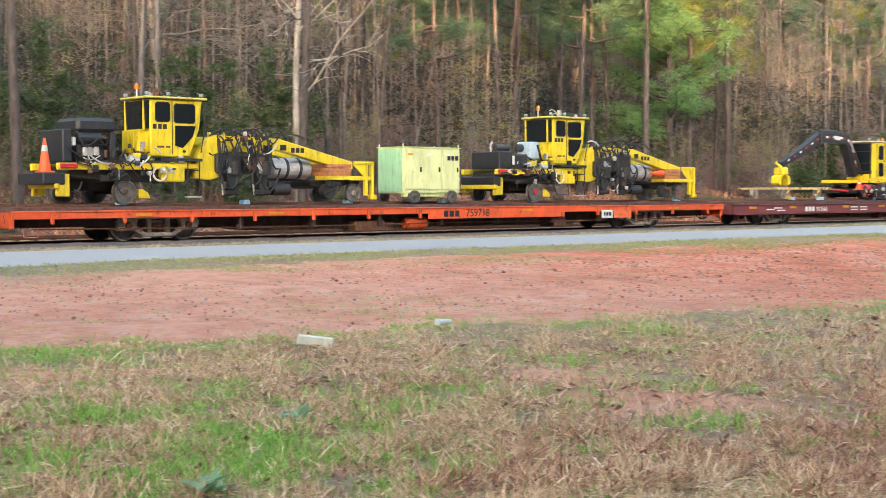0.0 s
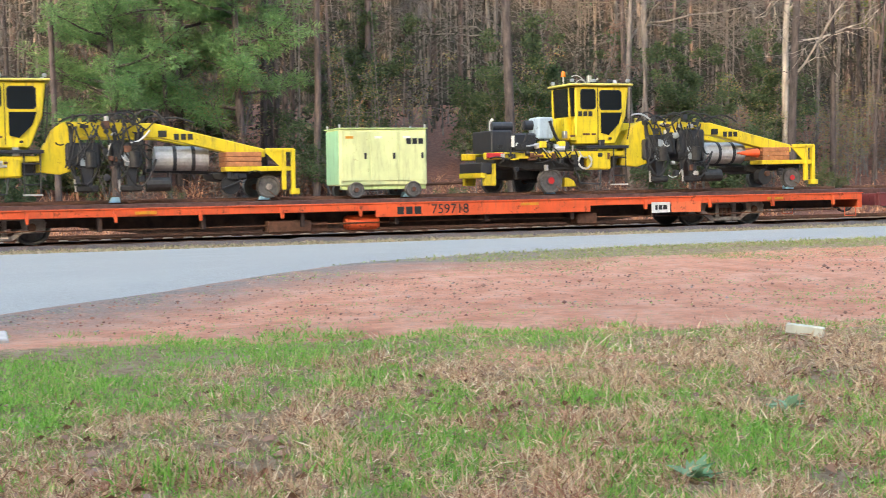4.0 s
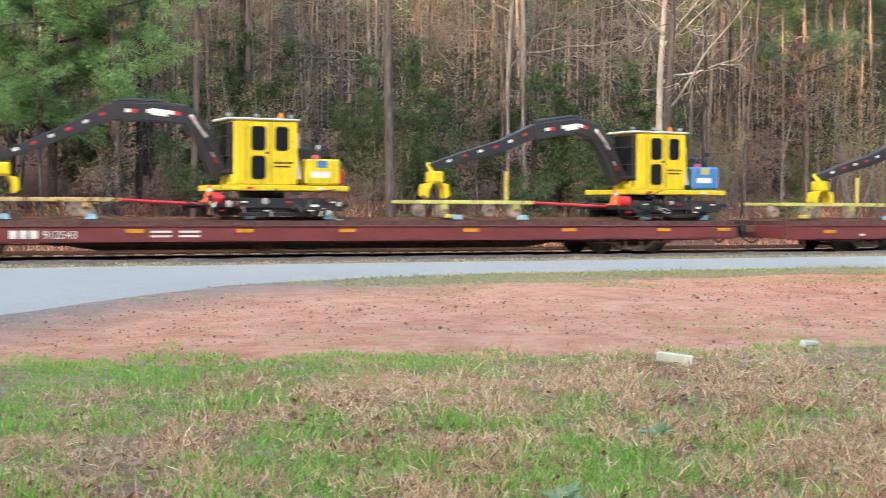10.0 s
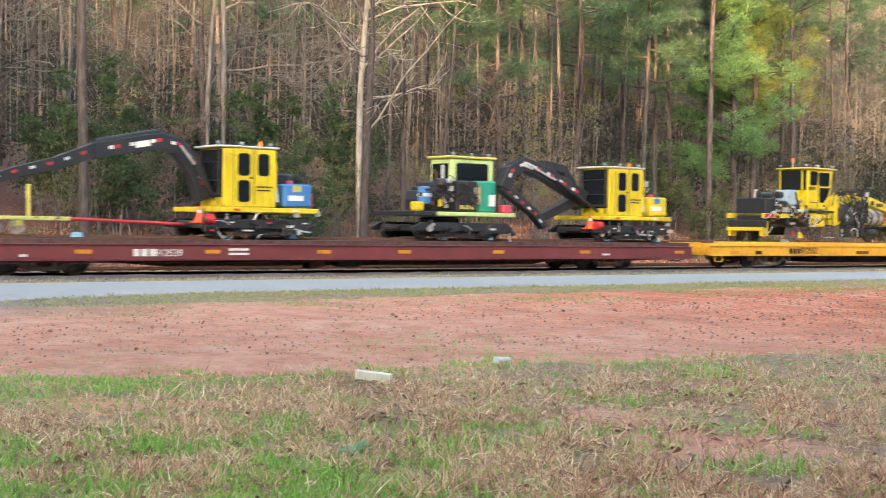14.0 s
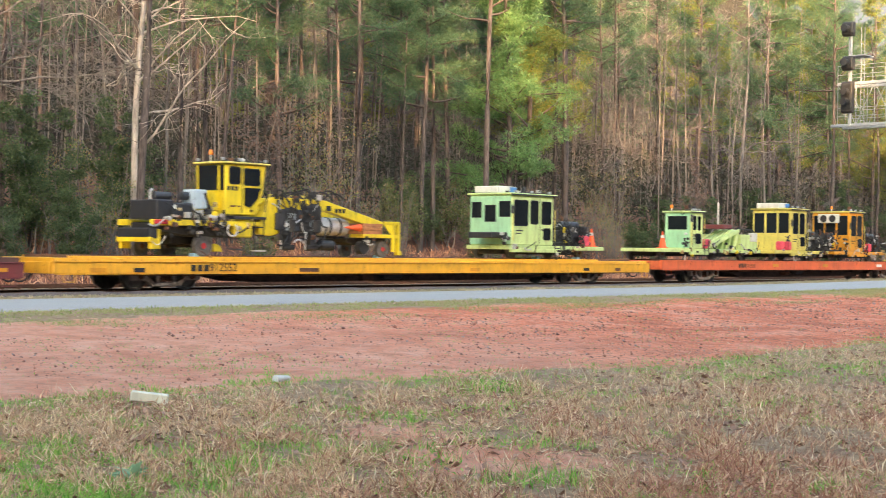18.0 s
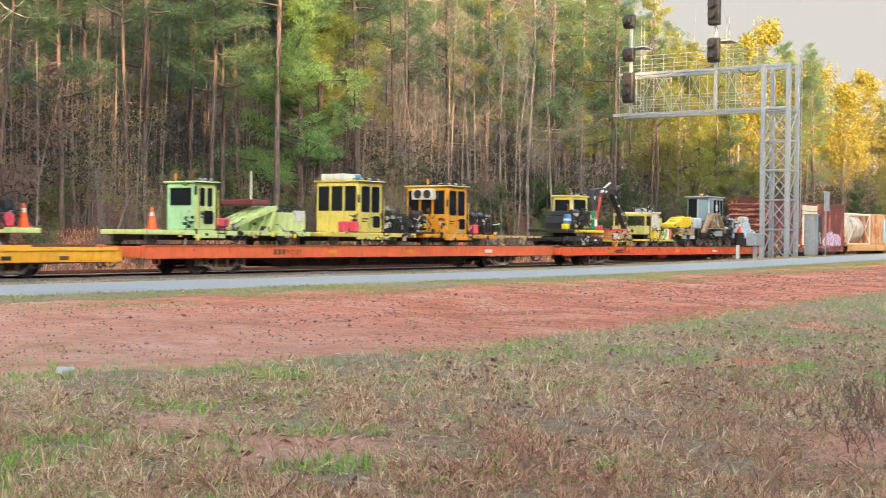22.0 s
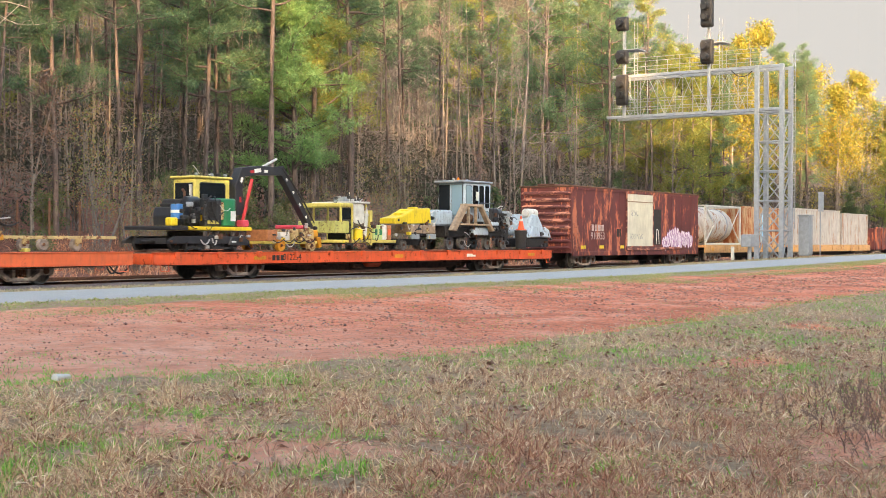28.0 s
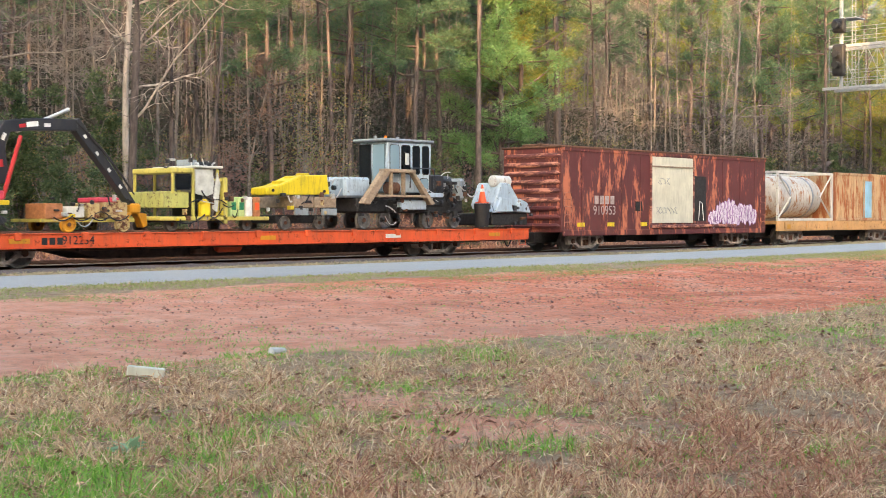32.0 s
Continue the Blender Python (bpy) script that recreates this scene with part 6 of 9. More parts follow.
    for k in range(6):
        x = -0.4 + 0.58 * k
        part("reflector", box(x, x + 0.14, W - 0.005, W + 0.02, 1.38 + z0 + 0.22 * (k % 2), 1.42 + z0 + 0.22 * (k % 2), 0), M_CHALK if k % 3 else M_RED, t)
    clutter(t, 1.8, 2.7, 2.7 + z0, 3.1 + z0, W + 0.5, 8, c + 1, True)
    # boom
    yb = (-0.55, -0.15)
    bpts = [(x, z + z0) for x, z in boom]
    spts = [(x, z + z0) for x, z in stick]
    bo = beam(bpts, 0.46, 0.42, yb[0], yb[1], t, M_BLACK, "boom")
    st = beam(spts, 0.38, 0.22, yb[0] + 0.04, yb[1] - 0.04, t, M_BLACK, "stick")
    for pts in extra:
        beam([(x, z + z0) for x, z in pts], 0.34, 0.26, yb[0] + 0.28, yb[1] + 0.24, t, M_BLACK, "linkage_arm")
    for k in range(6):
        f = 0.10 + 0.145 * k
        band(bpts, f, 0.16, 0.09, yb[0], bo, M_RED)
        band(bpts, f + 0.045, 0.14, 0.09, yb[0], bo, M_CHALK)
        band(spts, f, 0.14, 0.07, yb[0] + 0.04, st, M_CHALK if k % 2 else M_RED)
    band(bpts, 0.62, 0.42, 0.16, yb[0] - 0.001, bo, M_CHALK)
    m1 = bpts[len(bpts) // 2]
    part("boom_cylinder", rod((0.1, yb[0] - 0.08, 2.15 + z0), (m1[0] * 0.6, yb[0] - 0.08, (m1[1] + 2.2 + z0) / 2 + 0.25), 0.06), M_BLACK, bo)
    part("piston_rod", rod((m1[0] * 0.6, yb[0] - 0.08, (m1[1] + 2.2 + z0) / 2 + 0.25), (m1[0], yb[0] - 0.08, m1[1]), 0.035), M_STEEL, bo)
    a, e = bpts[-2], spts[0]
    part("stick_cylinder", rod((a[0], yb[0] + 0.2, a[1] + 0.28), (e[0], yb[0] + 0.2, e[1] + 0.24), 0.055), M_BLACK, st)
    for k in range(3):
        part("boom_hose", tube([(p[0], yb[0] + 0.05 + 0.06 * k, p[1] + 0.22 + 0.02 * k) for p in bpts], 0.018), M_RUBBER, bo)
    if grapple:
        x, z = spts[-1]
        g = part("grapple", box(x - 0.05, x + 0.30, -0.6, -0.1, z - 0.42, z - 0.1, 0.05), M_YEL, t, "yellow grapple head")
        part("grapple_pin", rod((x, -0.5, z - 0.15), (x, -0.2, z + 0.1), 0.07), M_YEL, g)
        for s in (-1, 1):
            part("grapple_jaw", prism([(x + 0.12 + s * 0.1, z - 0.40), (x + 0.12 + s * 0.36, z - 0.45), (x + 0.12 + s * 0.40, z - 0.75), (x + 0.12 + s * 0.25, z - 0.85), (x + 0.12 + s * 0.22, z - 0.6)], -0.55, -0.15, 0.02), M_YEL, g)
    return t


def cart(u0, u1, w1, w2, label, post=0.0, bar_to=0.0, mat=None):
    """A flat push cart on four small rail wheels, with a tow bar."""
    z0 = -DECK
    mat = mat or M_CREAM
    t = carried("push_cart", u0, label, "rail cart", "push carts of the work train")
    L = u1 - u0
    for s in (-1, 1):
        part("side_beam", box(0, L, s * 0.9 - 0.06, s * 0.9 + 0.06, 1.60 + z0, 1.70 + z0, 0.012), mat, t)
        for x in (w1 - u0, w2 - u0):
            rail_wheel(x, s * 0.78, 1.43 + z0, 0.19, t, M_TRUCK, M_CREAM)
            part("wheel_guard", box(x - 0.12, x + 0.12, s * 0.9 - 0.03, s * 0.9 + 0.03, 1.45 + z0, 1.62 + z0, 0.01), mat, t)
    for k in range(5):
        x = 0.1 + k * (L - 0.2) / 4
        part("cross_beam", box(x - 0.05, x + 0.05, -0.95, 0.95, 1.61 + z0, 1.69 + z0, 0.01), mat, t)
    if post:
        part("post", box(post - u0 - 0.04, post - u0 + 0.04, -0.9, -0.82, 1.68 + z0, 2.5 + z0, 0.01), M_YELP, t)
    if bar_to:
        part("tow_bar", rod((L, -0.4, 1.66 + z0), (bar_to - u0, -0.4, 1.55 + z0), 0.04), M_RED, t, "red tow bar")
    part("strap_block", box(0.8, 1.0, -1.0, -0.7, 1.22 + z0, 1.32 + z0, 0.02), M_YELP, t)
    return t


excavator(51.35, "yellow rail excavator with a black boom over a cart", [(-0.15, 2.25), (-0.55, 3.2), (-0.95, 3.74), (-1.7, 3.82), (-2.9, 3.80)], [(-2.75, 3.86), (-3.6, 3.45), (-4.6, 3.0), (-5.55, 2.62)], M_YEL)
cart(44.8, 48.6, 45.65, 47.8, "cream-painted push cart under the excavator's grapple", 0, 50.7)
excavator(63.15, "yellow rail excavator with a blue fuel tank", [(-0.15, 2.25), (-0.6, 3.2), (-1.0, 3.68), (-1.6, 3.84), (-3.0, 3.62)], [(-2.9, 3.68), (-4.0, 3.2), (-5.1, 2.9), (-6.1, 2.58)], M_BLUE)
cart(56.45, 59.9, 57.2, 59.4, "yellow-green push cart with an upright post", 59.1, 62.6, M_OLIVE)
excavator(76.7, "yellow rail excavator with a blue tank and low boom", [(-0.15, 2.25), (-0.5, 3.1), (-1.0, 3.66), (-1.5, 3.78), (-3.4, 3.42)], [(-3.3, 3.46), (-4.4, 3.05), (-5.4, 2.8), (-6.4, 2.48)], M_BLUE)
cart(68.5, 72.5, 69.5, 71.2, "yellow-green push cart with an upright post", 71.45, 75.9, M_OLIVE)
excavator(91.2, "yellow rail excavator with its boom folded down", [(-0.45, 2.62), (-1.3, 3.0), (-2.3, 3.42), (-3.2, 3.68), (-3.75, 3.40), (-4.0, 2.85)], [(-4.05, 2.95), (-3.4, 2.55), (-2.7, 2.12), (-2.2, 1.62)], M_YEL, False,
          [[(-0.35, 2.3), (-0.7, 2.95), (-1.2, 3.6), (-2.1, 3.72)], [(-0.45, 2.6), (-1.2, 2.3), (-2.2, 1.92)]])


def turned_excavator(u, label, tank, boom=None, stick=None, hue=None):
    """The same kind of machine seen from its engine side. u: the turning deck's left end."""
    t = carried("turned_excavator", u, label, "excavator")
    z0 = -DECK
    W = -1.22
    undercarriage(t, -0.9, 3.1, z0)
    part("turning_deck", box(0, 3.1, W, 1.2, 1.92 + z0, 2.05 + z0, 0.02), hue or M_LIME, t)
    part("black_deck", box(-0.8, 0.0, W + 0.05, 1.1, 1.92 + z0, 2.06 + z0, 0.02), M_BLACK, t)
    part("oil_drum", lathe([(-0.26, 0.1), (-0.24, 0.2), (0.24, 0.2), (0.26, 0.1)], 16, "z", (-0.25, W + 0.35, 2.55 + z0)), M_BLUE, t)
    part("drum_ring", lathe([(-0.05, 0.21), (0.05, 0.21)], 16, "z", (-0.25, W + 0.35, 2.55 + z0)), M_CHALK, t)
    part("yellow_can", box(-0.72, -0.42, W + 0.1, W + 0.45, 2.06 + z0, 2.34 + z0, 0.04), M_YEL, t)
    engine(-0.1, 1.0, 2.08 + z0, 3.0 + z0, t, int(u), W, 1.0)
    part("engine_house", box(0.75, 1.58, W + 0.02, 0.9, 2.06 + z0, 3.02 + z0, 0.04), M_BLACK, t)
    part("grille", box(0.84, 1.30, W - 0.0, W + 0.03, 2.35 + z0, 2.9 + z0, 0.01), M_DARK, t)
    bars(0.86, 2.14 + z0, W + 0.005, 0.12, [0.14, -0.03, 0.2, -0.06, 0.12], t, M_YELP)
    part("tank", lathe([(2.06 + z0, 0.38), (2.1 + z0, 0.44), (2.98 + z0, 0.46), (3.04 + z0, 0.42)], 22, "z", (2.05, W + 0.45, 0)), tank, t, "large round green tank")
    part("tank_label", box(2.0, 2.24, W - 0.016, W + 0.02, 2.25 + z0, 2.6 + z0, 0), M_CHALK, t)
    part("valve_bank", box(2.6, 2.95, W, W + 0.3, 2.06 + z0, 2.3 + z0, 0.03), M_PINK, t)
    part("filters", lathe([(2.3 + z0, 0.1), (2.9 + z0, 0.1)], 12, "z", (1.62, W + 0.1, 0)), M_CREAM, t)
    cab = part("cab", box(1.2, 2.95, -0.30, 0.80, 2.06 + z0, 3.76 + z0, 0.05), M_YELP if hue is M_YEL else M_LIME, t)
    part("cab_roof", box(1.1, 3.03, -0.36, 0.86, 3.76 + z0, 3.84 + z0, 0.03), M_YELP, cab)
    pane(1.42, 2.68, 2.98 + z0, 3.60 + z0, -0.30, cab)
    end_pane(-0.16, 0.66, 2.95 + z0, 3.58 + z0, 1.2, cab)
    for x in (1.35, 2.1, 2.8):
        work_lamp(x, -0.2, 3.84 + z0, cab)
    clutter(cab, 1.2, 2.8, 3.84 + z0, 3.92 + z0, -0.1, 6, u + 5, True)
    clutter(t, -0.7, 1.6, 2.1 + z0, 3.0 + z0, W - 0.02, 26, u, True)
    clutter(t, -0.9, 3.0, 1.25 + z0, 1.75 + z0, W, 16, u + 1, True)
    part("exhaust_stack", rod((0.55, W + 0.5, 2.9 + z0), (0.55, W + 0.5, 3.5 + z0), 0.05), M_STEEL, t)
    for k in range(4):
        part("hose", hose((0.1 + 0.3 * k, W - 0.02, 2.9 + z0), (0.5 + 0.3 * k, W - 0.02, 2.2 + z0), 0.15, 0.02), M_RUBBER, t)
    if boom:
        bpts = [(x, z + z0) for x, z in boom]
        spts = [(x, z + z0) for x, z in stick]
        bo = beam(bpts, 0.40, 0.32, -0.5, -0.12, t, M_BLACK, "boom")
        st = beam(spts, 0.34, 0.20, -0.46, -0.16, t, M_BLACK, "stick")
        part("stick_cylinder", rod((bpts[1][0] + 0.6, -0.3, bpts[1][1] + 0.42), (spts[0][0] - 0.1, -0.3, spts[0][1] + 0.35), 0.05), M_STEEL, bo)
        part("boom_cylinder", rod((3.25, -0.58, 2.1 + z0), (bpts[2][0] + 0.35, -0.58, bpts[2][1] - 0.25), 0.06), M_RED, bo)
        for k in range(4):
            band(bpts, 0.12 + 0.2 * k, 0.2, 0.1, -0.5, bo, M_CHALK if k % 2 else M_RED)
            band(spts, 0.15 + 0.2 * k, 0.12, 0.08, -0.46, st, M_CHALK)
        band(bpts, 0.58, 0.35, 0.14, -0.501, bo, M_CHALK)
        for k in range(3):
            part("stick_hose", hose((spts[0][0], -0.5, spts[0][1]), (spts[-1][0], -0.5, spts[-1][1] + 0.3), -0.10 - 0.03 * k, 0.018), M_RUBBER, st)
        x, z = spts[-1]
        g = part("grapple", box(x - 0.15, x + 0.2, -0.55, -0.1, z - 0.25, z + 0.05, 0.05), M_YELO, t, "amber grapple head")
        for s in (-1, 1):
            part("grapple_jaw", prism([(x + s * 0.05, z - 0.2), (x + s * 0.42, z - 0.25), (x + s * 0.46, z - 0.6), (x + s * 0.3, z - 0.66), (x + s * 0.2, z - 0.4)], -0.5, -0.15, 0.02), M_YELO, g)
    return t


turned_excavator(83.95, "dark machine with a teal tank and pale lime cab", M_TEAL)
turned_excavator(154.0, "dark excavator with a green tank and arched black boom", M_GREEN,
                 [(3.3, 2.5), (3.2, 3.5), (3.45, 4.05), (4.2, 4.14), (5.6, 4.18)], [(5.55, 4.28), (6.0, 3.75), (6.75, 2.85), (7.45, 1.95)], M_YEL)


# ---- cab machines of the green and yellow tamper kind: a tall glazed cab at one end, an open engine at the other ----
def cab_machine(u0, u1, cab0, cab1, mat, label, roof=3.68, end_mat=None, ac="top", eng=None, seed=1, extras=(), ends=3, sides=(), end_windows=(), deep=0.82):
    """u0..u1: the frame; cab0..cab1: the near side of its cab."""
    t = carried("cab_machine", u0, label, "track machine", "glazed cab machines")
    z0 = -DECK
    W = -1.32
    c0, c1 = cab0 - u0, cab1 - u0
    L = u1 - u0
    part("frame", box(0, L, W, 0.85, 1.56 + z0, 1.72 + z0, 0.02), mat, t)
    part("frame_skirt", box(c0 - 0.05, c1 + 0.4, W - 0.03, W + 0.08, 1.46 + z0, 1.60 + z0, 0.015), mat, t)
    cab = part("cab", box(c0, c1, W + 0.03, deep, 1.72 + z0, roof + z0, 0.045), mat, t)
    part("cab_roof", box(c0 - 0.1, c1 + 0.12, W - 0.05, deep + 0.08, roof + z0, roof + 0.07 + z0, 0.03), M_YELP if mat is not M_LIME else M_LIME, cab)
    if end_mat:
        part("end_panel", box(c0 - 0.012, c0 + 0.004, W + 0.06, deep - 0.04, 1.76 + z0, roof - 0.04 + z0, 0), end_mat, cab)
    n = max(2, round((c1 - c0) / 1.0))
    w = (c1 - c0 - 0.3) / n
    for x0, x1, za, zb in sides:
        pane(c0 + x0, c0 + x1, za + z0, zb + z0, W + 0.03, cab)
    for k in range(0 if sides else n):
        x = c0 + 0.2 + k * w
        pane(x + 0.03, x + w - 0.13, 2.55 + z0, roof - 0.17 + z0, W + 0.03, cab)
    pane(c1 - 0.62, c1 - 0.18, 1.95 + z0, 2.38 + z0, W + 0.03, cab, None, "door_window")
    part("door_handle", box(c1 - 0.75, c1 - 0.68, W, W + 0.04, 2.3 + z0, 2.36 + z0, 0), M_INK, cab)
    part("door_edge", box(c1 - 0.85, c1 - 0.835, W + 0.02, W + 0.04, 1.8 + z0, roof - 0.1 + z0, 0), M_INK, cab)
    span = 2.02 / ends
    for ya, yb, za, zb in end_windows:
        end_pane(W + ya, W + yb, za + z0, zb + z0, c0 - 0.012, cab)
    for k in range(0 if end_windows else ends):
        end_pane(W + 0.14 + span * k, W + span * (k + 1) - 0.02, 2.6 + z0, roof - 0.18 + z0, c0 - 0.012, cab)
    bars(c0 + 0.25, 2.25 + z0, W + 0.022, 0.05, [0.4], cab, M_INK)
    bars(c0 + 0.25, 2.15 + z0, W + 0.022, 0.04, [0.3], cab, M_INK)
    for x in (c0 + 0.02, c1 + 0.02):
        part("grab_rail", rod((x, W - 0.03, 1.9 + z0), (x, W - 0.03, 3.1 + z0), 0.016, 6), M_YELP, cab)
    if ac == "top":
        a = part("air_conditioner", box(c0 + 0.0, c0 + 1.1, -0.6, 0.6, roof + 0.08 + z0, roof + 0.34 + z0, 0.03), M_WHITE, cab)
        part("grille", box(c0 + 0.68, c0 + 1.06, -0.615, -0.59, roof + 0.11 + z0, roof + 0.31 + z0, 0), M_BLUE, a)
    elif ac == "front":
        a = part("air_conditioner", box(c0 - 0.3, c0, -0.75, 0.35, roof - 0.55 + z0, roof - 0.08 + z0, 0.03), M_WHITE, cab)
        for y in (-0.48, 0.02):
            part("fan", lathe([(c0 - 0.33, 0.03), (c0 - 0.33, 0.18), (c0 - 0.29, 0.19)], 18, "x", (0, y, roof - 0.32 + z0)), M_DARK, a)
    beacon(c0 + 0.15, -0.2, roof + 0.07 + z0, cab, 0.12)
    for x in (c0 + 0.3, (c0 + c1) / 2, c1 - 0.2):
        work_lamp(x, W + 0.1, roof + 0.07 + z0, cab)
    for x in (0.7, L - 1.0):
        for s in (-1, 1):
            rail_wheel(x, s * 0.8, 1.47 + z0, 0.25, t, M_WHEEL)
    part("axle_beam", box(0.4, L - 0.6, -0.6, 0.6, 1.38 + z0, 1.56 + z0, 0.03), M_DARK, t)
    if eng:
        engine(eng[0] - u0, eng[1] - u0, 1.74 + z0, 2.62 + z0, t, seed, W + 0.05, 1.1)
        rnd = random.Random(seed)
        for k in range(8):
            x = eng[0] - u0 + rnd.uniform(0, eng[1] - eng[0])
            part("hose", hose((x, W + 0.02, 2.5 + z0 + rnd.uniform(0, 0.4)), (x + rnd.uniform(-0.6, 0.6), W, 1.75 + z0), rnd.uniform(-0.1, 0.2), 0.022), M_RUBBER, t)
    for kind, x, y in extras:
        x -= u0
        if kind == "cone":
            cone(x, y, 1.75 + z0, t, 0.7)
        elif kind == "red":
            part("extinguisher_box", box(x, x + 0.38, y, y + 0.3, 1.74 + z0, 2.16 + z0, 0.05), M_PINK, t)
        elif kind == "bench":
            part("bench", box(x, x + 1.2, y, y + 1.2, 1.98 + z0, 2.2 + z0, 0.03), M_BLACK, t)
    clutter(cab, c0, c1 - 0.1, roof + 0.08 + z0, roof + 0.2 + z0, W + 0.35, 8, seed + 300, True)
    clutter(t, c0 - 0.5, c0 + 0.1, 1.7 + z0, 2.4 + z0, W + 0.1, 10, seed + 400, True)
    part("mirror", box(c0 - 0.16, c0 - 0.04, W - 0.12, W - 0.06, 2.9 + z0, 3.2 + z0, 0.02), M_BLACK, cab)
    part("mirror_arm", rod((c0, W, 3.25 + z0), (c0 - 0.1, W - 0.09, 3.2 + z0), 0.015, 6), M_BLACK, cab)
    part("roof_edge", box(c0 - 0.11, c1 + 0.13, W - 0.06, W - 0.04, roof - 0.02 + z0, roof + 0.03 + z0, 0), M_DARK, cab)
    clutter(t, 0.1, L - 0.2, 1.40 + z0, 1.75 + z0, W - 0.02, 16, seed)
    if eng:
        clutter(t, eng[0] - u0, eng[1] - u0, 1.75 + z0, 2.7 + z0, W + 0.1, 26, seed + 100, True)
    ladder(c1 + 0.05, c1 + 0.4, 1.4 + z0, 2.1 + z0, W - 0.02, t, M_BLACK, 3)
    return t


cab_machine(114.88, 120.78, 115.03, 117.53, M_LIME, "lime-green cab machine with an open diesel engine", 3.62, M_MINT, "top", (117.88, 120.08), 21, (("cone", 120.43, -0.95), ("red", 119.48, -1.3), ("bench", 114.13, -1.1)), 2,
            ((0.14, 0.94, 2.46, 3.42), (1.10, 1.56, 2.54, 3.42), (1.76, 2.34, 2.54, 3.40)), ((0.10, 0.62, 2.80, 3.36), (0.82, 1.34, 2.62, 3.22), (1.54, 2.0, 2.78, 3.34)))
m1 = cab_machine(124.95, 133.2, 127.18, 128.2, M_LIME, "lime-green machine with a low cab and lifting frame", 3.32, M_MINT, "none", None, 22, (("cone", 125.6, -0.9), ("red", 128.25, -1.3), ("red", 128.6, -1.2)), 1,
                 (), ((0.22, 1.18, 2.58, 3.14),), 0.06)
z0 = -DECK
for k in range(4):
    y = -1.25 + 0.32 * k
    part("lifting_beam", prism([(3.7, 1.78 + z0), (3.95, 1.74 + z0), (6.45, 2.52 + z0), (6.45, 2.66 + z0), (6.1, 2.62 + z0)], y, y + 0.12, 0.012), M_LIME, m1)
    part("brace", prism([(5.9, 1.74 + z0), (6.1, 1.74 + z0), (6.4, 2.5 + z0), (6.25, 2.5 + z0)], y, y + 0.1, 0.01), M_LIME, m1)
part("tool_cabinet", box(6.5, 8.0, -1.28, 0.9, 1.72 + z0, 2.42 + z0, 0.03), M_LIME, m1)
part("tool_lid", box(5.4, 6.2, -1.0, 0.6, 2.66 + z0, 2.86 + z0, 0.03), M_MAROON, m1)
part("gauge_box", box(7.3, 7.9, -1.33, -1.2, 2.1 + z0, 2.5 + z0, 0.02), M_WHITE, m1)
part("post", box(5.95, 6.01, -0.4, -0.34, 2.6 + z0, 3.9 + z0, 0.01), M_WHITE, m1)
for k in range(5):
    part("hose", hose((6.2 + 0.3 * k, -1.0, 2.45 + z0), (7.0 + 0.25 * k, -1.1, 2.5 + z0), -0.2, 0.03), M_RUBBER, m1)
cab_machine(134.5, 140.0, 136.08, 137.68, M_YELP, "pale yellow glazed cab machine with a rooftop cooler", 3.72, M_YELP, "top", (137.5, 139.7), 23, (("red", 135.75, -1.35), ("red", 135.3, -1.2)))
cab_machine(140.6, 146.4, 142.25, 143.88, M_YELO, "amber-yellow glazed cab machine with twin fan cooler", 3.76, M_YELO, "front", (144.2, 146.2), 24, (("red", 144.3, -1.4),))
gear = carried("open_power_unit", 139.9, "oily black engine unit between two cab machines", "engine")
part("skid", box(0, 1.5, -1.25, 0.8, 1.72 + z0, 1.80 + z0, 0.01), M_DARK, gear)
engine(0.1, 1.4, 1.80 + z0, 2.55 + z0, gear, 61, -1.2, 0.8)
clutter(gear, 0.0, 1.3, 1.8 + z0, 2.7 + z0, -1.15, 26, 62, True)
stake_cart = cart(146.6, 151.0, 147.5, 149.5, "low yellow cart with upright steel stakes", 0, 0, M_CREAM)
for x in (0.9, 2.1, 3.3):
    part("stake", box(x, x + 0.06, -0.5, -0.44, 1.68 + z0, 2.78 + z0, 0.008), M_RUST, stake_cart)

# ---- small machines at the far end of the second orange car ----
sm = carried("drill_cart", 158.35, "small yellow two-wheeled drill cart with boxes", "rail cart")
for x, m2 in ((0.7, M_YELO), (2.45, M_CREAM)):
    rail_wheel(x, -0.85, 1.40 + z0, 0.22, sm, m2, M_RUST)
    rail_wheel(x, 0.8, 1.40 + z0, 0.22, sm, m2, M_RUST)
part("cart_frame", box(-0.1, 2.9, -0.8, 0.8, 1.46 + z0, 1.56 + z0, 0.015), M_YELP, sm)
part("wood_crate", box(0.0, 0.55, -0.85, 0.2, 1.56 + z0, 1.98 + z0, 0.02), M_WOOD, sm)
part("white_tub", box(0.62, 1.2, -0.9, 0.3, 1.58 + z0, 1.9 + z0, 0.03), M_WHITE, sm)
part("green_pump", box(1.35, 1.7, -0.9, 0.1, 1.56 + z0, 2.0 + z0, 0.04), M_CREAM, sm)
part("tan_box", box(1.85, 2.6, -0.9, 0.3, 1.58 + z0, 2.02 + z0, 0.03), M_CREAM, sm)
part("red_lid", box(1.7, 2.4, -0.8, 0.3, 2.02 + z0, 2.16 + z0, 0.03), M_PINK, sm)
for k in range(4):
    part("hose", hose((0.2 + 0.6 * k, -0.95, 1.6 + z0), (0.8 + 0.6 * k, -0.95, 1.65 + z0), 0.12, 0.02), M_RUBBER, sm)

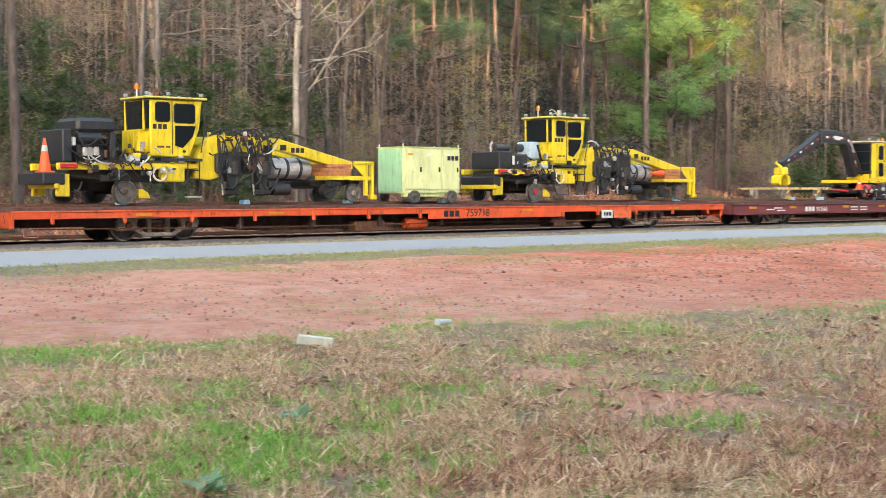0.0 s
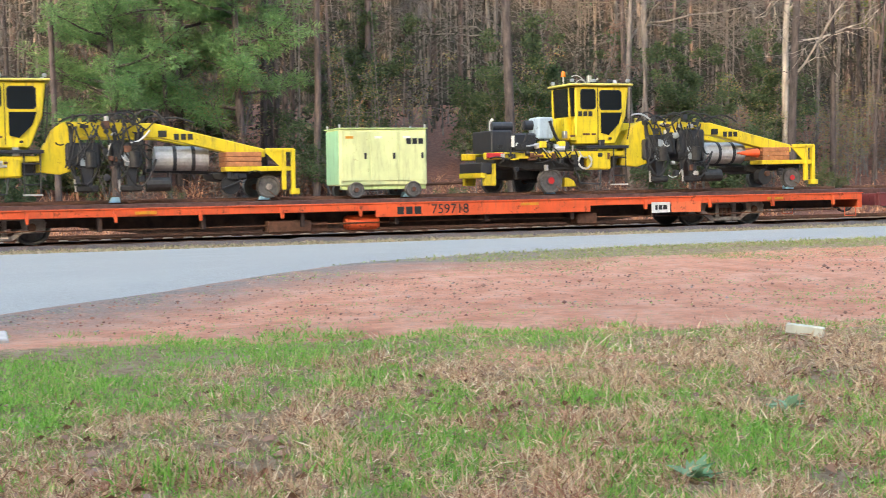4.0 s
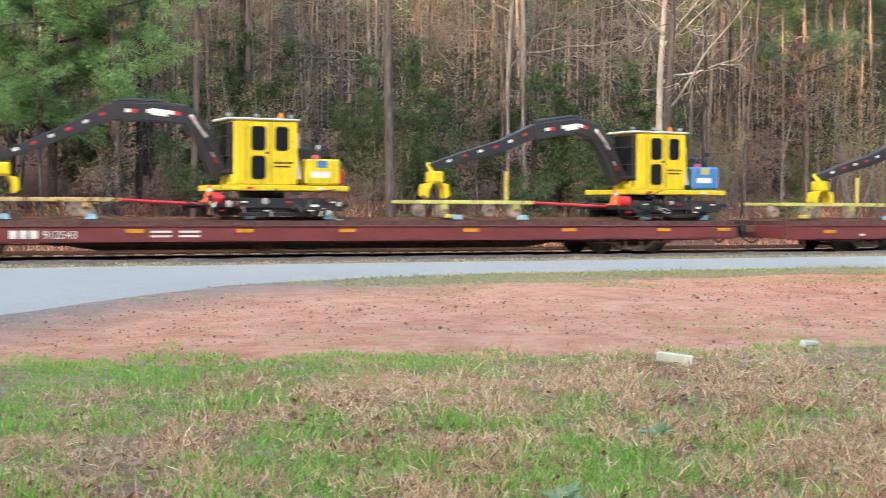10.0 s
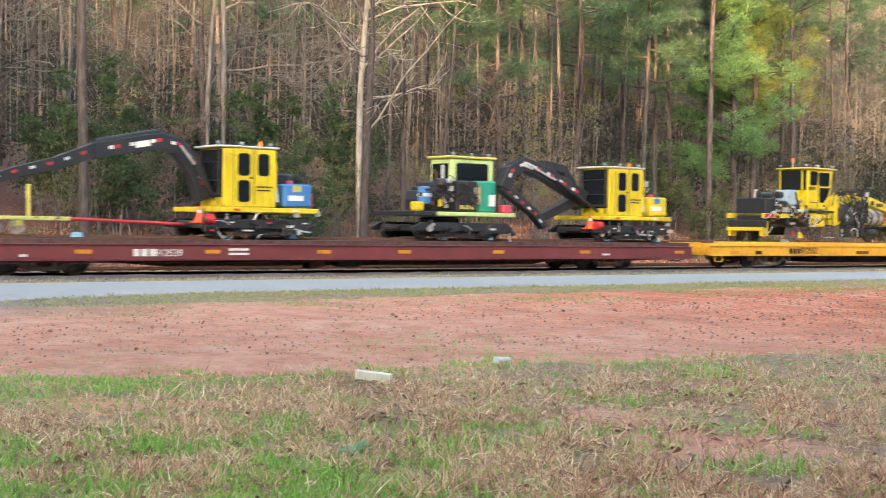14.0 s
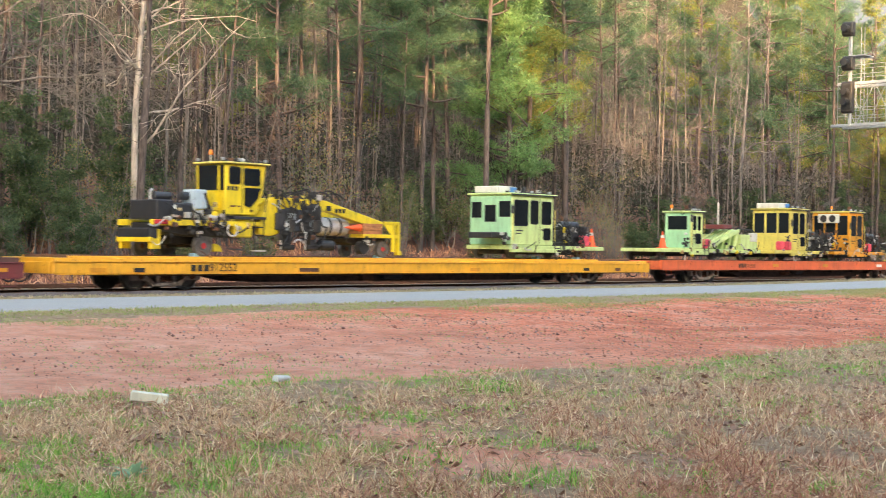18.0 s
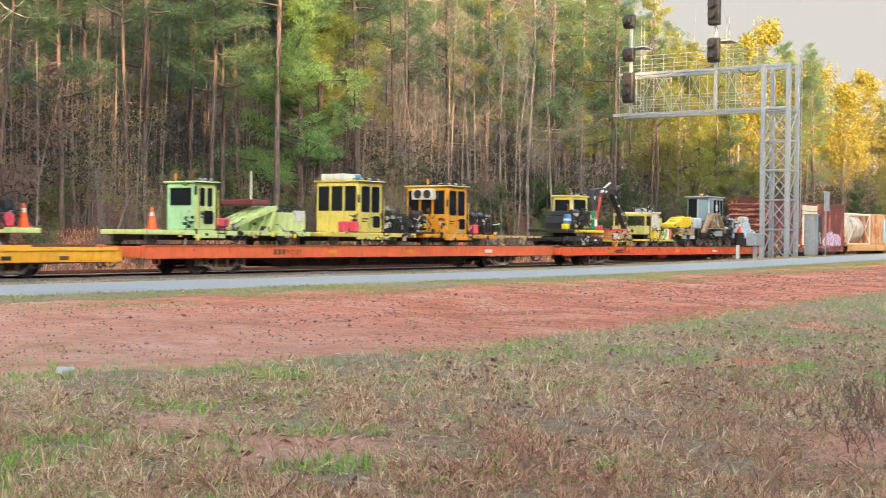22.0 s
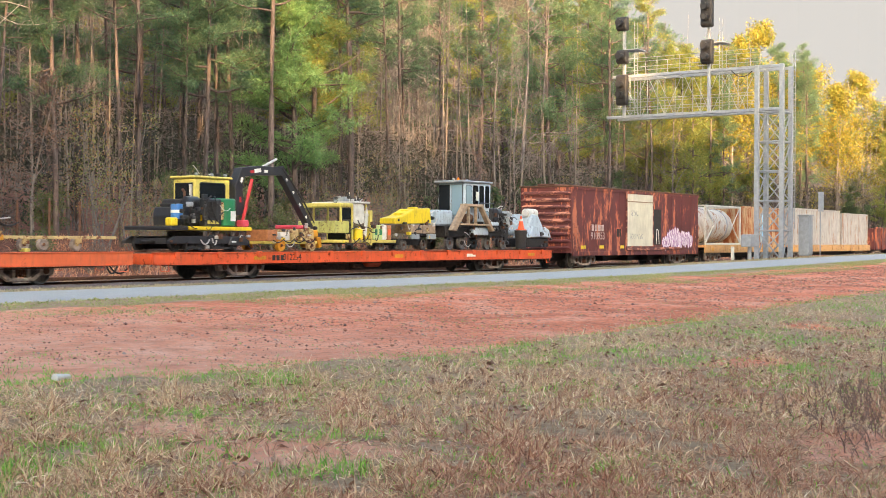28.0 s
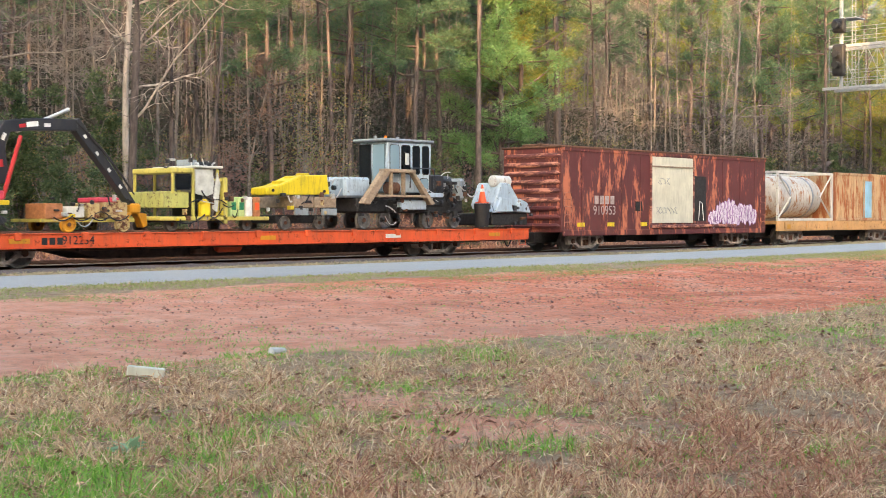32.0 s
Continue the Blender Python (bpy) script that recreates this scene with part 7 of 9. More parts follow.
gang = carried("gang_car", 161.4, "small pale yellow gang car with plastic sheet sides", "rail car")
part("frame", box(0.5, 4.6, -1.1, 1.0, 1.50 + z0, 1.62 + z0, 0.02), M_YELP, gang)
part("engine_box", box(0.72, 1.66, -0.95, 0.9, 1.88 + z0, 2.36 + z0, 0.03), M_OLIVE, gang)
part("front_step", box(0.7, 1.5, -0.9, 0.9, 1.45 + z0, 1.6 + z0, 0.02), M_DARK, gang)
for x, y in ((1.0, -1.05), (1.72, -1.05), (2.62, -1.05), (1.0, 0.9), (1.72, 0.9), (2.62, 0.9)):
    part("cab_post", box(x, x + 0.07, y, y + 0.08, (2.3 if x < 1.5 else 1.62) + z0, 3.04 + z0, 0.01), M_YELP, gang)
part("cab_roof", box(1.74, 2.78, -1.15, 1.05, 3.06 + z0, 3.14 + z0, 0.03), M_WHITE, gang)
part("front_hood", box(0.95, 1.74, -1.08, 0.95, 2.90 + z0, 3.06 + z0, 0.03), M_YELP, gang)
pane(1.12, 1.68, 2.42 + z0, 2.86 + z0, -1.0, gang)
part("plastic_sheet", prism([(1.82, 2.3 + z0), (2.2, 2.22 + z0), (2.45, 2.3 + z0), (2.5, 2.7 + z0), (2.42, 3.03 + z0), (1.80, 3.03 + z0)], -1.07, -1.02, 0.01), M_TARP, gang)
part("torn_sheet", prism([(2.42, 1.85 + z0), (2.58, 1.75 + z0), (2.72, 2.6 + z0), (2.6, 2.95 + z0), (2.5, 2.5 + z0)], -1.10, -1.05, 0.008), M_TARP, gang)
part("fuel_can", lathe([(1.62 + z0, 0.17), (1.66 + z0, 0.19), (2.02 + z0, 0.19), (2.08 + z0, 0.12), (2.14 + z0, 0.06)], 16, "z", (2.18, -0.98, 0)), M_YEL, gang)
part("mast", box(2.82, 2.98, -1.1, -0.9, 1.4 + z0, 2.80 + z0, 0.015), M_YELP, gang)
part("hoist_arm", box(2.3, 3.0, -1.05, -0.95, 2.68 + z0, 2.76 + z0, 0.01), M_YELP, gang)
part("roof_lamp", box(1.95, 2.3, -0.5, 0.1, 3.14 + z0, 3.34 + z0, 0.03), M_GREYC, gang)
part("roof_roll", lathe([(2.3, 0.07), (2.75, 0.07)], 12, "x", (0, -0.5, 3.22 + z0)), M_RUBBER, gang)
part("antenna", rod((1.85, -0.8, 3.14 + z0), (1.85, -0.8, 3.5 + z0), 0.012, 6), M_CHALK, gang)
part("stack_pipe", tube([(2.7, -0.7, 2.7 + z0), (2.7, -0.7, 3.2 + z0), (2.8, -0.7, 3.26 + z0)], 0.03), M_STEEL, gang)
for x in (1.1, 3.9):
    for s in (-1, 1):
        rail_wheel(x, s * 0.8, 1.38 + z0, 0.2, gang, M_WHEEL)
seat = part("seat", box(2.05, 2.6, -0.4, 0.5, 1.62 + z0, 2.35 + z0, 0.05), M_RUBBER, gang)
for x, m2 in ((3.06, M_LIME), (3.36, M_GREEN), (3.66, M_CHALK), (3.96, M_CONE)):
    b2 = part("panel_box", box(x, x + 0.27, -1.12, -0.7, 1.62 + z0, 2.22 + z0, 0.03), M_LIME if m2 is M_GREEN else M_WOOD if m2 is M_CONE else m2, gang)
    part("panel_label", box(x + 0.05, x + 0.21, -1.13, -1.115, 1.82 + z0, 2.05 + z0, 0), m2 if m2 is not M_LIME else M_GREEN, b2)

yl = carried("yellow_crane_car", 165.6, "yellow hooded crane car with a timber bed", "track machine")
part("hood", prism([(0.3, 2.30 + z0), (0.3, 2.52 + z0), (0.9, 2.62 + z0), (1.75, 2.94 + z0), (2.85, 2.98 + z0), (2.95, 2.34 + z0), (1.5, 2.30 + z0)], -1.1, -0.3, 0.03), M_YEL, yl)
for k in range(3):
    part("hood_rib", box(1.0 + 0.5 * k, 1.25 + 0.5 * k, -0.9, -0.5, 2.66 + 0.13 * k + z0, 2.76 + 0.13 * k + z0, 0.02), M_YEL, yl)
for x0, x1 in ((1.35, 2.2), (2.24, 3.2)):
    part("timber_bed", box(x0, x1, -1.15, 0.9, 1.90 + z0, 2.26 + z0, 0.02), M_OLDWOOD, yl)
for x0, x1 in ((1.4, 1.95), (2.55, 3.18)):
    part("green_side", box(x0, x1, -1.2, -1.1, 1.66 + z0, 1.88 + z0, 0.015), M_GREYC, yl, "grey-green side plate")
for x in (0.55, 2.7):
    part("hood_pin", lathe([(-1.13, 0.05), (-1.09, 0.05)], 10, "y", (x, 0, 2.44 + z0)), M_DARK, yl)
part("under_frame", box(0.9, 2.9, -0.8, 0.8, 1.4 + z0, 1.68 + z0, 0.03), M_DARK, yl)
for x in (1.25, 2.7):
    for s in (-1, 1):
        rail_wheel(x, s * 0.8, 1.42 + z0, 0.22, yl, M_WHEEL)

tr = carried("grey_tie_crane", 169.8, "dusty grey glazed-cab crane with a splayed side frame", "track machine")
cab = part("cab", prism([(1.7, 2.45 + z0), (3.65, 2.45 + z0), (3.7, 4.2 + z0), (1.5, 4.2 + z0), (1.45, 3.3 + z0)], -1.0, 0.4, 0.04), M_PBLUE, tr)
part("cab_roof", box(1.25, 3.78, -1.08, 0.48, 4.2 + z0, 4.3 + z0, 0.03), M_GREYC, cab)
for x0, x1, m2 in ((1.62, 2.06, M_GLASSP), (2.18, 2.60, M_GLASS), (2.74, 3.08, M_GLASS), (3.22, 3.54, M_GLASS)):
    pane(x0, x1, 3.1 + z0, 4.08 + z0, -1.0, cab, m2)
pane(3.1, 3.5, 2.55 + z0, 2.95 + z0, -1.0, cab, M_GLASSP)
end_pane(-0.92, -0.36, 2.75 + z0, 4.1 + z0, 1.45, cab, M_GLASSP)
end_pane(-0.22, 0.32, 2.75 + z0, 4.1 + z0, 1.45, cab)
part("mirror", box(2.22, 2.38, -1.2, -1.12, 3.4 + z0, 3.8 + z0, 0.02), M_WHITE, cab)
part("mirror_arm", rod((2.3, -1.0, 3.86 + z0), (2.3, -1.16, 3.8 + z0), 0.015, 6), M_DARK, cab)
beacon(2.2, -0.2, 4.3 + z0, cab)
work_lamp(2.6, -0.4, 4.3 + z0, cab)
work_lamp(1.5, -0.4, 4.3 + z0, cab)
for x0, x1 in ((0.0, 1.05), (3.55, 2.45)):
    part("splayed_leg", prism([(x0, 2.06 + z0), (x0 + (0.36 if x0 < 1 else -0.22), 2.02 + z0), (x1 + (0.34 if x0 < 1 else -0.1), 3.18 + z0), (x1, 3.22 + z0)], -1.34, -1.1, 0.02), M_OLDWOOD, tr)
part("top_beam", box(1.0, 2.55, -1.36, -1.08, 3.12 + z0, 3.24 + z0, 0.02), M_OLDWOOD, tr)
part("mid_beam", box(0.7, 3.1, -1.34, -1.2, 2.28 + z0, 2.36 + z0, 0.01), M_OLDWOOD, tr)
for x in (1.35, 1.95):
    part("upright", box(x, x + 0.1, -1.33, -1.2, 2.3 + z0, 3.15 + z0, 0.01), M_OLDWOOD, tr)
part("winch", lathe([(-0.25, 0.1), (-0.23, 0.2), (0.23, 0.2), (0.25, 0.1)], 14, "x", (1.7, -1.0, 2.6 + z0)), M_RUST, tr)
part("chassis", box(0.1, 5.4, -0.95, 0.95, 1.75 + z0, 2.25 + z0, 0.05), M_DARK, tr)
part("grey_valve_bay", box(2.0, 3.3, -1.15, -0.8, 1.85 + z0, 2.2 + z0, 0.04), M_PBLUE, tr)
part("cab_step", box(3.2, 4.1, -1.2, -0.9, 2.3 + z0, 2.45 + z0, 0.02), M_PBLUE, tr)
part("front_cowl", box(-0.3, 0.9, -0.8, 0.7, 2.25 + z0, 2.95 + z0, 0.08), M_PBLUE, tr)
engine(3.5, 5.4, 2.1 + z0, 3.0 + z0, tr, 31, -1.1, 1.0)
part("engine_side", box(3.55, 4.3, -1.05, 0.9, 2.0 + z0, 3.1 + z0, 0.04), M_BLACK, tr)
part("guard_rail", tube([(2.5, -1.1, 2.6 + z0), (2.5, -1.15, 3.3 + z0), (3.7, -1.15, 3.3 + z0), (3.7, -1.1, 2.6 + z0)], 0.025), M_BLACK, cab)
for x in (0.5, 1.5, 3.6, 5.0):
    for s in (-1, 1):
        rail_wheel(x, s * 0.82, 1.5 + z0, 0.3, tr, M_WHEEL)
part("grey_pump_housing", box(5.0, 5.4, -1.1, 0.6, 2.2 + z0, 3.0 + z0, 0.1), M_GREYC, tr)

gl = carried("shrouded_machine", 176.75, "pale grey shrouded brush machine beside a traffic cone", "track machine")
part("drum_head", lathe([(0.35, 0.14), (0.4, 0.22), (1.25, 0.22), (1.3, 0.14)], 18, "x", (0, -0.7, 2.95 + z0)), M_WHITE, gl)
part("shroud", prism([(0.15, 2.1 + z0), (0.55, 2.9 + z0), (1.1, 2.86 + z0), (1.85, 2.0 + z0), (1.3, 1.85 + z0), (0.2, 1.9 + z0)], -1.0, 0.2, 0.05), M_PBLUE, gl)
part("lower_shroud", prism([(0.0, 1.75 + z0), (0.4, 2.35 + z0), (0.95, 2.3 + z0), (1.1, 1.8 + z0)], -1.15, -0.2, 0.04), M_PBLUE, gl)
part("side_shroud", prism([(1.3, 1.8 + z0), (1.5, 2.3 + z0), (1.95, 2.15 + z0), (2.15, 1.75 + z0)], -1.15, -0.2, 0.04), M_PBLUE, gl)
part("skid", box(0.0, 2.1, -1.0, 0.8, 1.3 + z0, 1.75 + z0, 0.04), M_DARK, gl)
part("waste_can", lathe([(1.24 + z0, 0.24), (2.05 + z0, 0.3), (2.1 + z0, 0.31)], 18, "z", (-0.55, -1.0, 0)), M_RUBBER, gl)
cone(-0.53, -1.0, 2.14 + z0, gl, 0.66)

clutter(sm, -0.1, 2.8, 1.45 + z0, 2.1 + z0, -0.9, 22, 41)
clutter(gang, 0.7, 4.2, 1.4 + z0, 2.3 + z0, -1.1, 26, 42)
clutter(gang, 1.0, 2.6, 3.1 + z0, 3.3 + z0, -0.8, 8, 43, True)
clutter(yl, 0.2, 3.0, 1.5 + z0, 2.3 + z0, -1.15, 18, 44)
clutter(yl, 2.3, 3.4, 2.2 + z0, 2.9 + z0, -0.9, 18, 48, True)
clutter(tr, 0.0, 5.5, 1.5 + z0, 2.4 + z0, -1.1, 46, 45, True)
clutter(tr, 3.5, 5.6, 2.0 + z0, 3.1 + z0, -1.12, 30, 46, True)
clutter(gl, -0.6, 2.2, 1.3 + z0, 2.0 + z0, -1.1, 14, 47, True)
clutter(m1, 3.2, 8.2, 1.5 + z0, 2.0 + z0, -1.34, 26, 49)

# ---- the old boxcar ----
bc = carried("boxcar", 180.35, "peeling oxide-red boxcar with an off-white door and graffiti", "rail car")
L, W = 15.75, -1.48
body = part("body", box(0, L, W, 1.48, 1.0 + z0, 4.32 + z0, 0.02), M_BOXCAR, bc)
part("roof", prism([(-0.06, 4.32 + z0), (L + 0.06, 4.32 + z0), (L + 0.06, 4.40 + z0), (-0.06, 4.40 + z0)], W - 0.06, 1.54, 0.02), M_RUST, bc)
part("roof_ridge", prism([(-0.02, 4.40 + z0), (L + 0.02, 4.40 + z0), (L + 0.02, 4.50 + z0), (-0.02, 4.50 + z0)], -0.5, 0.5, 0.03), M_RUST, bc)
part("side_sill", box(0.1, L - 0.1, W - 0.05, W + 0.05, 0.86 + z0, 1.08 + z0, 0.015), M_BOXCAR, bc)
part("top_chord", box(0, L, W - 0.04, W + 0.02, 4.2 + z0, 4.32 + z0, 0.012), M_BOXCAR, bc)
for k in range(9):
    z = 1.15 + 0.345 * k
    part("end_corrugation", lathe([(W + 0.06, 0.03), (W + 0.2, 0.10), (1.28, 0.10), (1.42, 0.03)], 8, "y", (-0.02, 0, z + 0.1 + z0)), M_BOXEND if k > 2 else M_BOXCAR, body)
for x in (1.3, 2.65, 4.0, 5.35, 10.4, 11.9, 13.4, 14.7):
    part("side_seam", box(x - 0.012, x + 0.012, W - 0.012, W, 1.08 + z0, 4.2 + z0, 0), M_BOXCAR, body)
d = part("door", box(6.15, 9.35, W - 0.05, W - 0.005, 1.34 + z0, 4.16 + z0, 0.015), M_DOORW, bc, "off-white sheet door")
part("door_header", box(6.1, 9.4, W - 0.08, W - 0.03, 3.72 + z0, 3.78 + z0, 0), M_OLDWOOD, d)
for x in (6.08, 9.36):
    part("door_post", box(x, x + 0.08, W - 0.07, W, 1.2 + z0, 4.25 + z0, 0.01), M_BOXEND, d)
part("door_rail", box(6.0, 13.0, W - 0.09, W - 0.02, 1.14 + z0, 1.28 + z0, 0.015), M_BOXEND, bc)
# thin dark plate on the side stands for shade inside an opening
part("doorway", box(9.5, 10.5, W - 0.012, W + 0.004, 1.42 + z0, 3.4 + z0, 0), M_DARK, bc, "dark plate painted as the shade in an open side doorway")
part("inner_ladder", tube([(9.85, W - 0.02, 1.45 + z0), (9.95, W - 0.02, 2.3 + z0), (10.15, W - 0.02, 2.2 + z0), (10.25, W - 0.02, 1.45 + z0)], 0.02), M_CHALK, bc)
rnd = random.Random(77)
gbm2 = bmesh.new()
for k in range(15):  # overlapping bubble shapes with dark outlines
    x = 10.75 + 4.0 * (k + 0.5) / 15
    h = 1.35 * (1 - abs((x - 12.8) / 2.7) ** 2.5)
    zc, rx, rz = 1.12 + h * rnd.uniform(0.42, 0.58) + z0, rnd.uniform(0.20, 0.34), h * rnd.uniform(0.38, 0.5)
    ring = []
    for i in range(14):
        a, w = 2 * math.pi * i / 14, rnd.uniform(0.68, 1.12)
        ring.append((x + rx * w * math.cos(a), zc + rz * w * math.sin(a)))
    y = W - 0.004 - 0.0012 * k
    part("graffiti_shape", prism(ring, y - 0.003, y, 0), M_GRAFF, body)
    tube([(p, y - 0.003, q) for p, q in ring + ring[:1]], rnd.uniform(0.010, 0.018), 4, gbm2)
    for _ in range(2):
        p = [(x + rx * rnd.uniform(-0.6, 0.6), y - 0.004, zc + rz * rnd.uniform(-0.6, 0.6)) for _ in range(3)]
        tube(p, 0.012, 4, gbm2)
part("graffiti_outline", gbm2, M_GRAFP, body, "violet spray-painted outlines")["kind"] = "stuff"
bm = bmesh.new()
for k in range(9):
    x, z = (6.6 + 0.27 * k, 1.75) if k < 6 else (6.75 + 0.3 * (k - 6), 3.0)
    q = rnd.uniform(1.5, 3.0)
    tube([(x + 0.14 * math.cos(q * a), W - 0.056, z + 0.2 * math.sin(a) + 0.04 * a + z0) for a in (0.0, 0.7, 1.4, 2.1, 2.8, 3.5, 4.2)], 0.009, 4, bm)
part("scrawl", bm, M_GREYC, d)
lettering("910953", 0.52, 2.05, W - 0.008, 1.70 + z0, bc, M_FADED)
bars(2.15, 2.12 + z0, W - 0.006, 0.34, [0.26, -0.1] * 4, bc, M_FADED)
for x in (1.0, 3.0, 5.35):
    part("reflector", box(x, x + 0.5, W - 0.01, W + 0.002, 1.22 + z0, 1.38 + z0, 0), M_YEL, body)
for x in (0.12, L - 0.55):
    lad = part("ladder", tube([(x, W - 0.05, 1.0 + z0), (x, W - 0.07, 2.55 + z0), (x + 0.42, W - 0.07, 2.55 + z0), (x + 0.42, W - 0.05, 1.0 + z0)], 0.02), M_BOXEND, bc)
    for k in range(5):
        part("rung", rod((x, W - 0.07, 1.1 + 0.3 * k + z0), (x + 0.42, W - 0.07, 1.1 + 0.3 * k + z0), 0.014, 6), M_BOXEND, lad)
part("placard", box(5.0, 5.5, W - 0.01, W, 1.85 + z0, 2.25 + z0, 0), M_DARK, body)
part("centre_sill", box(-0.3, L + 0.3, -0.35, 0.35, 0.6 + z0, 1.0 + z0, 0.02), M_DARK, bc)
for x, w in ((0.0, -1), (L, 1)):
    coupler(x, w, bc, DECK)
for x in (2.1, L - 2.1):
    bogie(x, bc, DECK)
for x in (4.5, 7.5, 10.0):
    part("under_gear", box(x, x + 0.7, -0.9, 0.4, 0.55 + z0, 0.85 + z0, 0.04), M_DARK, bc)


# ---- container flats behind it ----
def short_flat(u0, u1, label):
    car = carried("container_flat", u0, label, "rail car", "container flats")
    L = u1 - u0
    part("deck", box(0, L, -1.35, 1.35, 1.24 + z0, 1.40 + z0, 0.015), M_CARTAN, car)
    for s in (-1, 1):
        part("side_sill", box(0, L, s * 1.4 - 0.05, s * 1.4 + 0.05, 0.92 + z0, 1.40 + z0, 0.015), M_CARTAN, car)
    part("centre_sill", box(-0.2, L + 0.2, -0.35, 0.35, 0.62 + z0, 1.24 + z0, 0.02), M_DARK, car)
    for x, w in ((0.0, -1), (L, 1)):
        coupler(x, w, car, DECK)
        bogie(2.0 if w < 0 else L - 2.0, car, DECK)
    for k in range(int(L / 2.2)):
        part("stake_pocket", box(0.7 + 2.2 * k, 0.9 + 2.2 * k, -1.5, -1.44, 1.0 + z0, 1.36 + z0, 0.01), M_CARTAN, car)
    label_plate(car, u0, u0 + 0.8, 1.02, 0.5, 0.22, M_YELO, -1.455)
    return car


short_flat(197.3, 211.0, "sun-bleached orange flat under a tank frame and rusty cabin")
short_flat(211.9, 231.2, "sun-bleached orange flat under white containers")
tk = carried("tank_container", 197.6, "white cylindrical tank in a steel frame", "container", "", 1.41)
W = -1.3
for x in (0.0, 5.6):
    for y in (W, 1.2):
        part("frame_post", box(x - 0.06, x + 0.06, y - 0.06, y + 0.06, 0, 2.42, 0.012), M_WHITE, tk)
    part("frame_diagonal", tube([(x, W, 0.1), (x + (1.3 if x < 1 else -1.3), W, 1.2), (x, W, 2.35)], 0.05, 6), M_WHITE, tk)
    part("end_beam", box(x - 0.05, x + 0.05, W, 1.2, 2.34, 2.44, 0.01), M_WHITE, tk)
for z in (0.06, 2.38):
    for y in (W, 1.2):
        part("frame_rail", box(0, 5.6, y - 0.06, y + 0.06, z - 0.06, z + 0.06, 0.012), M_WHITE, tk)
shell = part("tank_shell", lathe([(0.25, 0.2), (0.3, 0.6), (0.55, 0.95), (0.9, 1.05), (4.7, 1.05), (5.05, 0.95), (5.3, 0.6), (5.35, 0.2)], 30, "x", (0, -0.05, 1.2)), M_TANKW, tk, "stained white tank shell", None, True)
for x in (1.6, 3.9):
    part("shell_band", lathe([(x, 1.04), (x, 1.075), (x + 0.1, 1.075), (x + 0.1, 1.04)], 30, "x", (0, -0.05, 1.2)), M_GALV, shell)


def container(u0, u1, mat, label, zt=2.44, ribs=True, door=None):
    t = carried("shipping_container", u0, label, "container", "containers on the flats", 1.41)
    L = u1 - u0
    part("shell", box(0.05, L - 0.05, W + 0.03, 1.2, 0.05, zt - 0.04, 0.02), mat, t)
    if ribs:
        n = int(L / 0.28)
        for k in range(n):
            x = 0.15 + k * (L - 0.3) / n
            if door and door[0] - 0.2 < x < door[1] + 0.1:
                continue
            part("corrugation", prism([(x, 0.14), (x + 0.13, 0.14), (x + 0.13, zt - 0.14), (x, zt - 0.14)], W, W + 0.04, 0.01), mat, t)
    for x in (0.0, L - 0.14):
        for y in (W - 0.02, 1.12):
            part("corner_post", box(x, x + 0.14, y, y + 0.12, 0, zt, 0.015), mat, t)
    for z in (0.0, zt - 0.12):
        part("edge_rail", box(0, L, W - 0.02, W + 0.08, z, z + 0.12, 0.012), mat, t)
    if door:
        d2 = part("door", box(door[0], door[1], W - 0.03, W + 0.03, 0.15, 2.1, 0.015), M_SKYB, t, "pale blue side door")
        part("door_frame", tube([(door[0], W - 0.03, 0.12), (door[0], W - 0.03, 2.14), (door[1], W - 0.03, 2.14), (door[1], W - 0.03, 0.12)], 0.03, 4), mat, d2)
    return t


container(203.5, 211.0, M_RUSTBOX, "rust-streaked corrugated container with a blue side door", 2.5, True, (3.4, 4.3))
container(211.9, 223.7, M_BOXW, "faded white container with stained panels", 2.6, False)
container(224.2, 230.9, M_BOXW, "short white container with dirty streaks", 2.45, False)
go = carried("gondola", 232.3, "dark rusty open gondola at the end of view", "rail car")
part("body", box(0, 14, -1.45, 1.45, 1.0 + z0, 2.75 + z0, 0.03), M_BOXCAR, go)
for k in range(9):
    part("side_rib", box(0.2 + 1.65 * k, 0.4 + 1.65 * k, -1.55, -1.44, 0.95 + z0, 2.72 + z0, 0.015), M_BOXCAR, go)
part("top_chord", box(-0.03, 14.03, -1.56, -1.4, 2.7 + z0, 2.84 + z0, 0.02), M_BOXCAR, go)
for x, w in ((0.0, -1), (14.0, 1)):
    coupler(x, w, go, DECK)
    bogie(2.0 if w < 0 else 12.0, go, DECK)


# ---- the cantilever signal gantry beside the track ----
GX, GY0, GY1, GD = 75.2, 27.1, 28.6, 1.5
gz = height(GX, 28.0)
gan = thing("signal_gantry", GX, 28.0, gz, "galvanised steel cantilever gantry with black signal heads", "signal gantry")
top, low = 11.85 - gz, 9.35 - gz
for dx in (0.0, GD):
    for y in (GY0 - 28.0, GY1 - 28.0):
        part("tower_leg", box(dx - 0.13, dx + 0.13, y - 0.13, y + 0.13, 0.0, top + 0.1, 0.02), M_GALV, gan)
        part("foot_plate", box(dx - 0.3, dx + 0.3, y - 0.3, y + 0.3, -0.1, 0.06, 0.02), M_GALV, gan)
levels = [0.15 + k * (low - 0.3) / 5 for k in range(6)]
ya, yb2 = GY0 - 28.0, GY1 - 28.0
